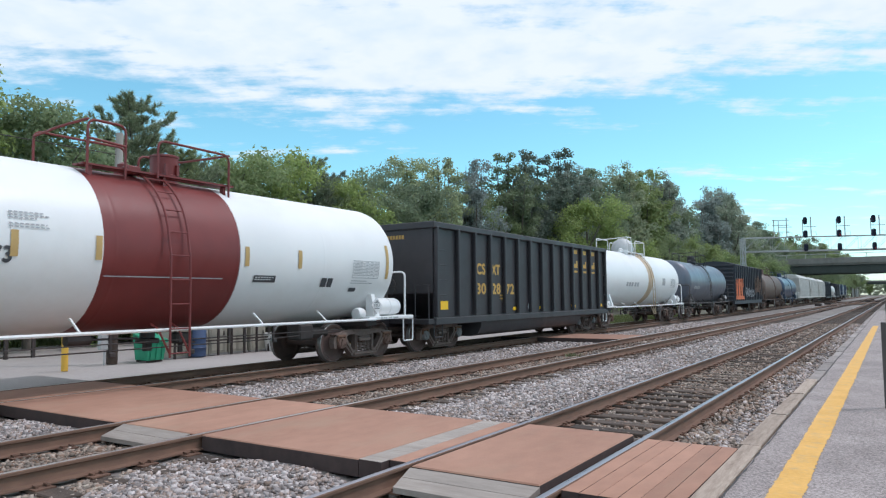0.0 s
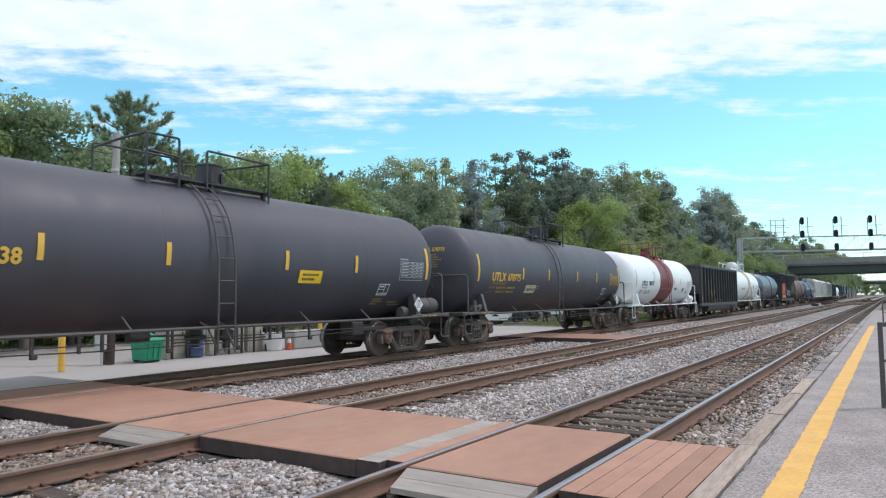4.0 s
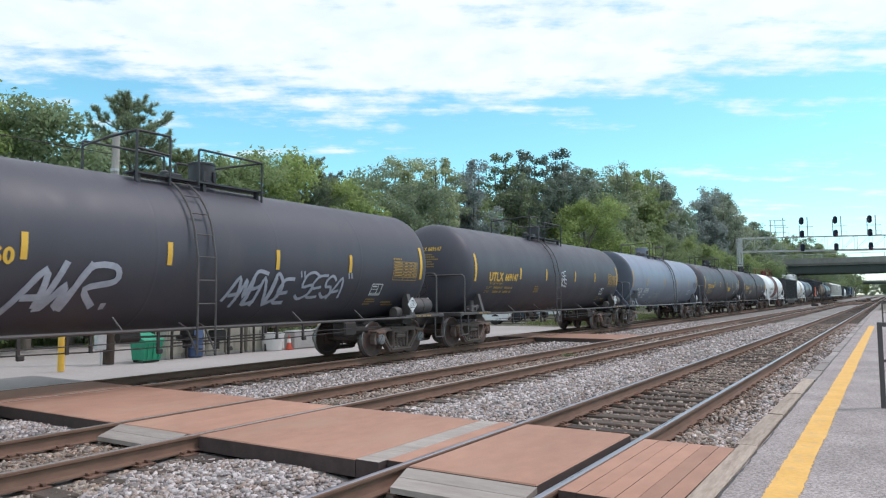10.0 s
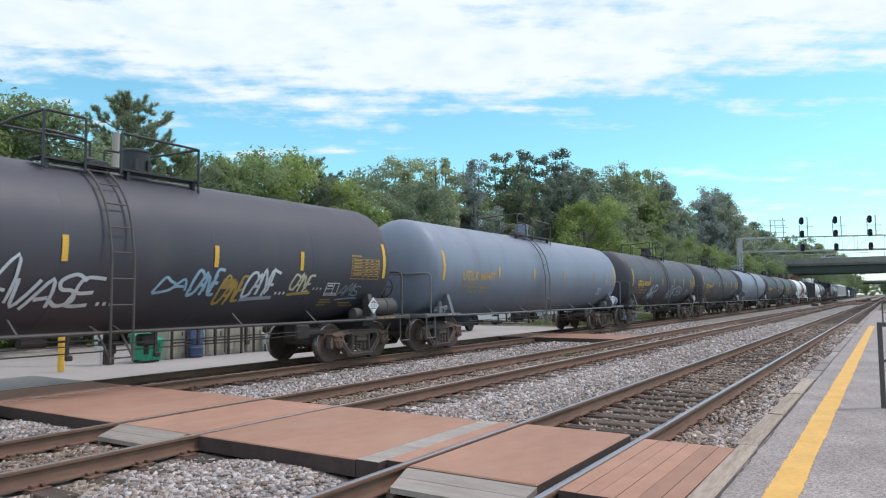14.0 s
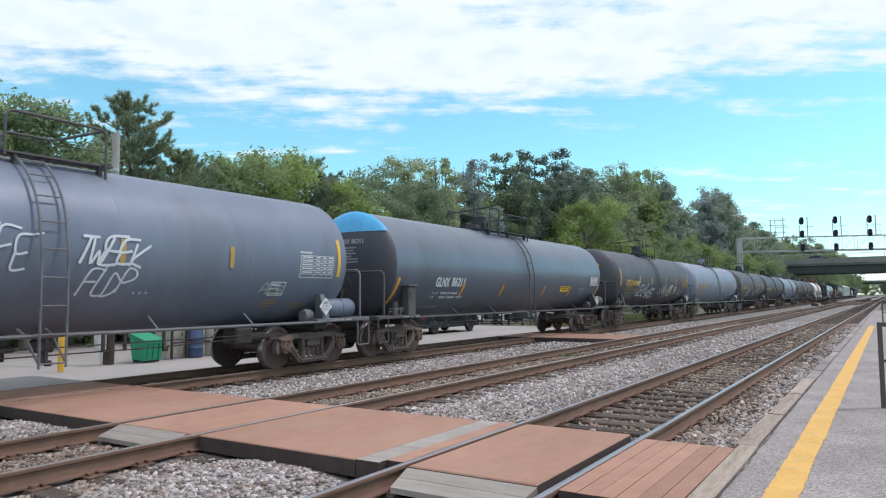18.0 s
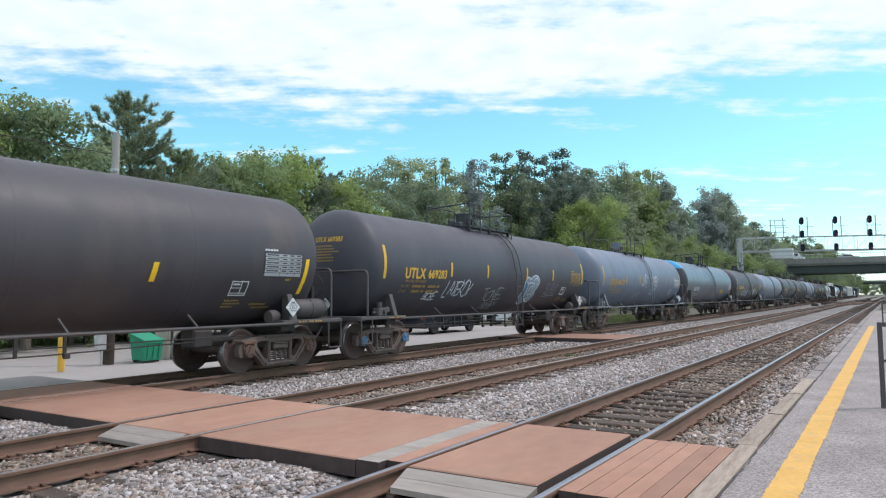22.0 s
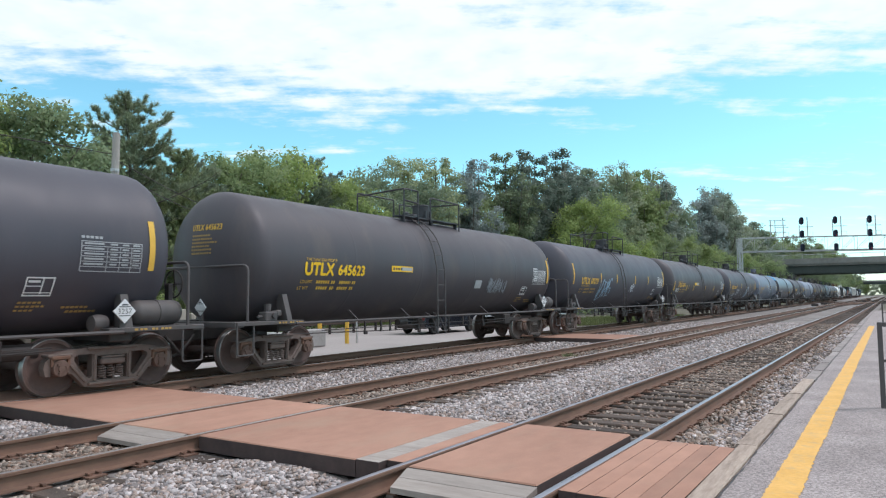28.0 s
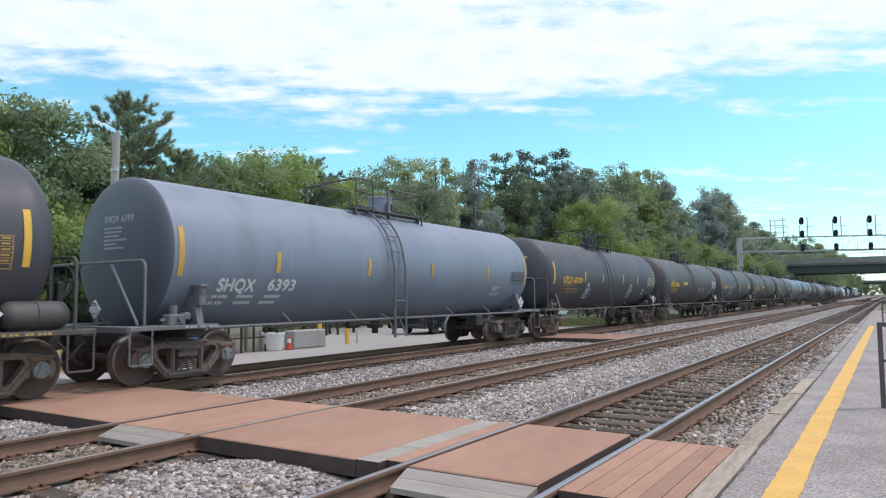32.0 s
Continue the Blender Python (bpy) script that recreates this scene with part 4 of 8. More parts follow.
# ---------------------------------------------------------------- signal bridge and overpasses
def signal_bridge():
    askew = radians(21.8)
    def spot(x):
        """Where the bridge meets the line from the platform to (x, 90), and how far along the bridge that is."""
        k = (90 + math.tan(askew) * 15.25) / (90 - math.tan(askew) * x)
        return k * x, k * 90, (k * x + 15.25) / math.cos(askew)
    b = thing("signal_bridge", pose(-15.25, 90.0, -0.4, rz=math.degrees(askew)), "galvanised truss signal bridge over the tracks", "signal bridge")
    xl, xr, z0, z1 = 0.0, spot(5.2)[2], 7.05, 8.75
    for x in (xl, xr):
        for dx, dy in ((-0.18, -0.45), (0.18, -0.45), (-0.18, 0.45), (0.18, 0.45)):
            part("post", Geo().box((x + dx, dy, z1 / 2), (0.11, 0.11, z1)), GALV, b)
        lace = Geo()
        for i in range(7):
            za = 0.3 + i * 1.15
            for dy in (-0.45, 0.45):
                lace.rod((x - 0.18, dy, za), (x + 0.18, dy, za + 1.15), 0.025, 5)
        part("post_lacing", lace, GALV, b)
    n = 14
    for z in (z0, z1):
        for dy in (-0.45, 0.45):
            part("chord", Geo().box(((xl + xr) / 2, dy, z), (xr - xl, 0.085, 0.085)), GALV, b)
    for dy in (-0.45, 0.45):
        for i in range(n):
            xa, xb = xl + (xr - xl) * i / n, xl + (xr - xl) * (i + 1) / n
            part("web", Geo().rod((xa, dy, z0), (xb, dy, z1) if i % 2 else (xb, dy, z1), 0.018, 5), GALV, b)
            part("web", Geo().rod((xa, dy, z0), (xa, dy, z1), 0.018, 5), GALV, b)
    deck = Geo().box(((xl + xr) / 2, 0, z0 + 0.12), (xr - xl, 0.85, 0.05))
    part("walkway", deck, GALV, b)
    part("handrail", Geo().rod((xl, -0.5, z1 + 0.02), (xr, -0.5, z1 + 0.02), 0.03, 5), GALV, b)
    # masts with three-lens heads; one bracket without a head
    for x, heads in ((-11.15, 0), (-8.62, 3), (-5.24, 3), (-1.93, 3), (2.2, 3)):
        px, py, _ = spot(x)
        s = thing("signal_mast", pose(px + 0.55 * math.sin(askew), py - 0.55 * math.cos(askew), -0.4, rz=math.degrees(askew)), "dark colour-light signal heads on a bracket mast" if heads else "empty galvanised signal bracket mast", "railway signal", "signals on the bridge")
        part("mast", Geo().box((-0.24, 0.04, 9.70), (0.07, 0.07, 2.1)), GALV, s)
        part("mast", Geo().box((0.66, 0.04, 9.86), (0.09, 0.09, 2.4)), GALV, s)
        part("cross_bar", Geo().box((0.48, 0.04, 9.92), (1.55, 0.06, 0.06)), GALV, s)
        part("cage", Geo().pipe([(0.66, 0, 8.80), (1.22, 0, 8.80), (1.22, 0, 9.28), (0.66, 0, 9.28)], 0.022, 5), GALV, s)
        if not heads:
            part("mast", Geo().box((-0.75, 0.04, 9.75), (0.09, 0.09, 2.2)), GALV, s)
            for zz in (9.35, 10.15, 10.75):
                part("cross_bar", Geo().box((0.0, 0.0, zz), (1.9, 0.07, 0.07)), GALV, s)
        for i in range(heads):
            z = 10.62 - 1.58 * i
            part("head_bracket", Geo().box((-0.12, 0.0, z), (0.3, 0.06, 0.06)), GALV, s)
            shell = Geo().lathe([(0.02, -0.12), (0.21, -0.11), (0.23, -0.04), (0.23, 0.06), (0.20, 0.11), (0.02, 0.12)], 18, "y")
            shell.v = [(a, b, c + (0.22 if c > 0.001 else -0.22 if c < -0.001 else 0.0)) for a, b, c in shell.v]
            hd = part("signal_head", shell, SIGNAL_BLACK, s, smooth=40, at=Matrix.Translation((0, -0.1, z)))
            for k in (-0.22, 0.02, 0.26):
                part("hood", Geo().lathe([(0.085, -0.34), (0.095, -0.1)], 12, "y", at=(0, 0, k), close=False), SIGNAL_BLACK, hd)
            lit = (-6 < x < -5 and i == 1) or (x > -2.5 and i == 2) or (x > 2 and i == 1)
            if lit:
                part("lens", Geo().lathe([(0.01, -0.15), (0.08, -0.14)], 14, "y", at=(0, 0, -0.22), close=False), RED_LIGHT, hd, "lit red lens")


def overpass(y, x0, x1, z0, z1, depth, label, piers):
    o = thing("overpass", pose(0, y, 0), label, "bridge")
    h = z1 - z0
    for dy in (-depth / 2, -depth / 6, depth / 6, depth / 2):
        part("girder", Geo().box(((x0 + x1) / 2, dy, z0 + h * 0.27), (x1 - x0, 0.12, h * 0.50)), GIRDER, o)
        part("bottom_flange", Geo().box(((x0 + x1) / 2, dy, z0 - 0.04), (x1 - x0, 0.5, 0.08)), GIRDER, o)
    for i in range(10):
        part("stiffener", Geo().box((x0 + 2 + i * (x1 - x0 - 4) / 9, -depth / 2 - 0.12, z0 + h * 0.27), (0.06, 0.14, h * 0.48)), GIRDER, o)
    part("deck", Geo().box(((x0 + x1) / 2, 0, z0 + h * 0.65), (x1 - x0, depth + 1.1, h * 0.26)), PARAPET, o)
    part("parapet", Geo().box(((x0 + x1) / 2, -depth / 2 - 0.7, z0 + h * 0.82), (x1 - x0, 0.25, h * 0.36)), PARAPET, o)
    part("parapet", Geo().box(((x0 + x1) / 2, depth / 2 + 0.7, z0 + h * 0.82), (x1 - x0, 0.25, h * 0.36)), PARAPET, o)
    part("fence_rail", Geo().rod((x0, -depth / 2 - 0.7, z1 + 0.9), (x1, -depth / 2 - 0.7, z1 + 0.9), 0.05, 5), GALV, o)
    for i in range(int((x1 - x0) / 4)):
        part("fence_stanchion", Geo().box((x0 + 2 + i * 4, -depth / 2 - 0.7, z1 + 0.42), (0.1, 0.1, 0.95)), GALV, o)
    part("abutment", Geo().box((x0 - 2.0, 0, z0 / 2 + 0.1), (4.0, depth + 1.5, z0 + 0.6)), CONCRETE, o)
    part("abutment", Geo().box((x1 + 2.5, 0, z0 / 2 + 0.1), (5.5, depth + 2.5, z0 + 0.6)), CONCRETE, o)
    for x in piers:
        for dy in (-3, 0, 3):
            part("pier", Geo().box((x, dy, z0 / 2 - 0.4), (0.8, 0.8, z0 - 0.1), bevel=0.1), CONCRETE, o)
        part("pier_cap", Geo().box((x, 0, z0 - 0.35), (1.0, depth, 0.6), bevel=0.05), CONCRETE, o)


signal_bridge()
overpass(185.0, -27.0, 30.0, 6.3, 9.75, 10.0, "dark green girder road bridge with a concrete parapet", (-19.8, 9.0))
overpass(560.0, -22.0, 60.0, 8.2, 10.6, 9.0, "distant grey road bridge over the line", (14.0,))


# the road over the bridge, its banks, and the traffic on it
ROAD_Y, ROAD_Z, ROAD = 181.6, 9.02, []


def road():
    bank = [(-16.0, -0.5), (16.0, -0.5), (6.2, 8.98), (-6.2, 8.98)]
    for name, a, b in (("road_bank", -640, -31.2), ("road_bank", 35.5, 640)):
        g = Geo().sweep(bank, a, b)
        lone(name, g, EARTH, "grassy earth bank that carries the road", "bank", kind="structure", at=pose(0, 185, 0) @ Matrix.Rotation(radians(-90), 4, "Z"))
    for a, b in ((-640, -31.2), (35.5, 640)):
        lone("road", Geo().box(((a + b) / 2, 185, 9.0), (b - a, 11.0, 0.04)), ASPHALT, "grey asphalt road on the bank", "road", kind="structure")


def traffic():
    for when, x, paint, label in ((6.0, -12.9, dark_paint, "dark car driving over the road bridge"), (14.0, -11.2, silver_paint, "silver car driving over the road bridge"),
                                  (18.5, -20.7, silver_paint, "silver car driving over the road bridge"), (18.5, -3.7, dark_paint, "dark car driving over the road bridge"),
                                  (19.5, -17.4, white_paint, "white car driving over the road bridge"), (20.2, -19.5, silver_paint, "silver car driving over the road bridge"),
                                  (21.4, -19.9, silver_paint, "silver car driving over the road bridge")):
        c = vehicle(pose(x, ROAD_Y, ROAD_Z, rz=-90), paint, label, "car", 4.7, 1.52, False, "traffic on the bridge")
        ROAD.append((c, when, x))
    t = thing("box_truck", pose(-16.3, ROAD_Y, ROAD_Z, rz=-90), "white box truck driving over the road bridge", "truck", "traffic on the bridge")
    part("cargo_box", Geo().box((0, -1.15, 2.15), (2.3, 4.9, 2.35), bevel=0.04), white_paint, t)
    part("chassis", Geo().box((0, 0, 0.72), (1.0, 7.0, 0.25)), DARK_METAL, t)
    cab = Geo().sweep([(1.45, 0.45), (3.55, 0.45), (3.6, 1.2), (2.75, 1.4), (2.3, 2.25), (1.45, 2.3)], -1.05, 1.05)
    cab.v = [(b, a, c) for a, b, c in cab.v]
    part("cab", cab, white_paint, t)
    for s in (-1, 1):
        part("side_window", Geo().box((s * 1.06, 2.0, 1.75), (0.02, 0.75, 0.55)), DARK_METAL, t)
        for y in (-2.3, 2.55):
            part("wheel", Geo().lathe([(0.15, -0.12), (0.42, -0.12), (0.44, 0.0), (0.42, 0.12), (0.15, 0.12)], 20, "x"), DARK_METAL, t, smooth=40, at=pose(s * 0.95, y, 0.44))
    ROAD.append((t, 22.2, -16.3))


road()
traffic()


# ---------------------------------------------------------------- trees
def leaves(clusters, per, spread, size, rng, droop=0.0, slim=0.55):
    """Small leaf blades scattered round cluster centres; arrays of points and loops."""
    k = len(clusters)
    c = np.repeat(np.asarray(clusters)[:, :3], per, 0)
    rad = np.repeat(np.asarray(clusters)[:, 3], per)[:, None]
    d = rng.normal(size=(k * per, 3))
    d /= np.linalg.norm(d, axis=1)[:, None]
    p = c + d * rad * spread * rng.random((k * per, 1)) ** 0.45 * np.array([1, 1, 0.75])
    n = d + rng.normal(size=d.shape) * 0.7 + np.array([0, 0, 0.5])
    n /= np.linalg.norm(n, axis=1)[:, None]
    u = np.cross(n, rng.normal(size=d.shape))
    u /= np.linalg.norm(u, axis=1)[:, None]
    w = np.cross(n, u)
    s = size * rng.uniform(0.6, 1.3, (len(p), 1))
    a, b = u * s, w * s * slim
    v = np.stack([p - a, p - b * 0.9 + a * 0.1, p + a, p + b + a * 0.1], 1).reshape(-1, 3)
    return v, np.arange(len(v))


def broadleaf(seed, h, wide, mat, per=80, size=0.17, n=95, low=0.22, label="", gappy=0.0):
    """A leafy tree at the origin: tapered trunk, limbs, crown of clumps."""
    rng = np.random.default_rng(seed)
    t = thing("tree", pose(0, 0, 0), label, "tree", "trees beyond the yard")
    wood = Geo()
    lean = rng.uniform(-0.04, 0.04, 2)
    top = Vector((lean[0] * h, lean[1] * h, h * 0.78))
    r0 = 0.018 * h + 0.06
    wood.rod((0, 0, -0.3), tuple(top * 0.45), r0, 9, r0 * 0.7)
    wood.rod(tuple(top * 0.45), tuple(top), r0 * 0.7, 7, r0 * 0.25)
    clusters = []
    lobes = []
    for i in range(9):
        a = i * 2.4 + rng.uniform(-0.4, 0.4)
        z = h * rng.uniform(low + 0.18, 0.9)
        k = math.sin(math.pi * min(1, max(0.0, (z / h - low * 0.6) / (1.0 - low * 0.6)))) ** 0.6
        q = Vector((math.cos(a) * wide * 0.6 * k, math.sin(a) * wide * 0.6 * k, z))
        s = top * min(0.95, z / h * 0.8)
        wood.rod(tuple(s), tuple(q), r0 * 0.32, 6, r0 * 0.08)
        lobes.append((q, wide * rng.uniform(0.32, 0.5)))
    lobes.append((Vector((lean[0] * h, lean[1] * h, h * 0.86)), wide * 0.36))
    for i in range(n):
        q, r = lobes[rng.integers(len(lobes))]
        d = rng.normal(size=3)
        d /= np.linalg.norm(d)
        p = np.array(q) + d * r * rng.uniform(0.35, 1.0) * np.array([1, 1, 0.85])
        p[2] = min(max(p[2], h * low), h * 1.0)
        clusters.append((*p, wide * rng.uniform(0.10, 0.20)))
    part("trunk", wood, BARK, t, smooth=50)
    v, f = leaves(clusters, per, 1.0, size, rng, slim=0.62)
    raw("crown", v, f, 4, mat, "", "", parent=t)
    return t


def pine(seed, h, wide, label, bare=0.22, tiers=12):
    """A white pine: open tiers of long uneven limbs with upturned ends, each a flat spray of needle tufts."""
    rng = np.random.default_rng(seed)
    t = thing("pine_tree", pose(0, 0, 0), label, "tree", "trees beyond the yard")
    bend = rng.uniform(-0.05, 0.05, 2) * h
    def stem(z):
        k = z / h
        return Vector((bend[0] * k * k, bend[1] * k * k, z))
    wood = Geo()
    for i in range(6):
        wood.rod(tuple(stem(h * 0.96 * i / 6 - (0.3 if i == 0 else 0))), tuple(stem(h * 0.96 * (i + 1) / 6)), (0.016 * h + 0.05) * (1 - i / 6.6), 8, (0.016 * h + 0.05) * (1 - (i + 1) / 6.6))
    roots, ways = [], []
    for i in range(tiers):
        f = i / (tiers - 1)
        z0 = h * (bare + (0.93 - bare) * f)
        shape = (1.0 - f ** 3.0) * 0.62 + 0.34
        for j in range(7 if f < 0.8 else 5):
            a = j * (0.9 if f < 0.8 else 1.257) + i * 0.9 + rng.uniform(-0.4, 0.4)
            z = z0 + rng.uniform(-0.35, 0.35) * (1 - 0.5 * f)
            r = wide * shape * rng.uniform(0.45, 1.05) * (1.45 if rng.random() < 0.16 else 1.0)
            rise = r * rng.uniform(0.05, 0.30) + 0.35 * f
            out = Vector((math.cos(a), math.sin(a), 0))
            side = Vector((-math.sin(a), math.cos(a), 0))
            root = stem(z)
            bow = [root + out * r * k + Vector((0, 0, rise * k ** 2.0 + 0.06 * math.sin(k * 7 + j))) for k in (0.0, 0.3, 0.6, 0.85, 1.0)]
            for p, q, w in zip(bow, bow[1:], (0.05, 0.036, 0.024, 0.015)):
                wood.rod(tuple(p), tuple(q), w, 5, w * 0.7)
            for n in range(int(8 + r * 14)):
                k = rng.uniform(0.06, 1.0) ** 0.8
                p = root + out * r * k + side * rng.uniform(-1, 1) * (0.16 + 0.34 * r * k * (1.08 - k)) + Vector((0, 0, rise * k ** 2.0 + rng.uniform(-0.10, 0.34)))
                roots.append(p)
                ways.append((out * rng.uniform(0.3, 1.0) + side * rng.uniform(-0.6, 0.6) + Vector((0, 0, rng.uniform(0.3, 1.1)))).normalized())
    for q in range(20):
        roots.append(stem(h * rng.uniform(0.86, 0.99)))
        ways.append(Vector((rng.uniform(-0.6, 0.6), rng.uniform(-0.6, 0.6), 1.0)).normalized())
    part("trunk", wood, BARK, t, smooth=50)
    per = 46
    o, w = np.repeat(np.array(roots), per, 0), np.repeat(np.array(ways), per, 0)
    fan = rng.normal(size=o.shape)
    d = w * 0.9 + fan / np.linalg.norm(fan, axis=1)[:, None] * 0.85
    d /= np.linalg.norm(d, axis=1)[:, None]
    c = np.cross(d, rng.normal(size=o.shape))
    c /= np.linalg.norm(c, axis=1)[:, None]
    p = o + w * rng.uniform(0.0, 0.22, (len(o), 1))
    long = rng.uniform(0.13, 0.26, (len(o), 1))
    v = np.stack([p - c * 0.015, p + c * 0.015, p + d * long], 1).reshape(-1, 3)
    raw("crown", v, np.arange(len(v)), 3, NEEDLE, "", "", parent=t)
    return t


def upright_tree(seed, h, wide, mat, per=70, size=0.16, limbs=11, low=0.12, label=""):
    """A poplar-like tree: limbs that climb steeply, each hung with tight clumps, so the crown ends in several heads with gaps between."""
    rng = np.random.default_rng(seed)
    t = thing("tree", pose(0, 0, 0), label, "tree", "trees beyond the yard")
    wood, clusters = Geo(), []
    r0 = 0.016 * h + 0.06
    wood.rod((0, 0, -0.3), (0.01 * h, 0, h * 0.5), r0, 9, r0 * 0.65)
    wood.rod((0.01 * h, 0, h * 0.5), (0, 0.01 * h, h * 0.95), r0 * 0.65, 7, r0 * 0.15)
    for i in range(limbs):
        a = i * 2.4 + rng.uniform(-0.5, 0.5)
        inner = i % 3 == 0
        z0 = h * rng.uniform(low, 0.42)
        z1 = h * (rng.uniform(0.88, 1.0) if inner else rng.uniform(0.52, 0.92))
        reach = wide * (rng.uniform(0.05, 0.35) if inner else rng.uniform(0.5, 1.0) * (1.15 - 0.55 * z1 / h))
        a0 = Vector((0, 0, z0))
        m = Vector((math.cos(a) * reach * 0.75, math.sin(a) * reach * 0.75, z0 + (z1 - z0) * 0.45))
        e = Vector((math.cos(a) * reach, math.sin(a) * reach, z1))
        wood.rod(tuple(a0), tuple(m), r0 * 0.38, 6, r0 * 0.22)
        wood.rod(tuple(m), tuple(e), r0 * 0.22, 6, r0 * 0.05)
        for n in range(21):
            k = 0.15 + 0.85 * (n + rng.uniform(0, 1)) / 21
            p = a0.lerp(m, k / 0.5) if k < 0.5 else m.lerp(e, (k - 0.5) / 0.5)
            d = rng.normal(size=3)
            d /= np.linalg.norm(d)
            off = wide * rng.uniform(0.04, 0.46) * (1.15 - 0.55 * k)
            clusters.append((p[0] + d[0] * off, p[1] + d[1] * off, min(h, p[2] + d[2] * off * 1.2), wide * rng.uniform(0.10, 0.19)))
    part("trunk", wood, BARK, t, smooth=50)
    v, f = leaves(clusters, per, 1.0, size, rng, slim=0.62)
    raw("crown", v, f, 4, mat, "", "", parent=t)
    return t


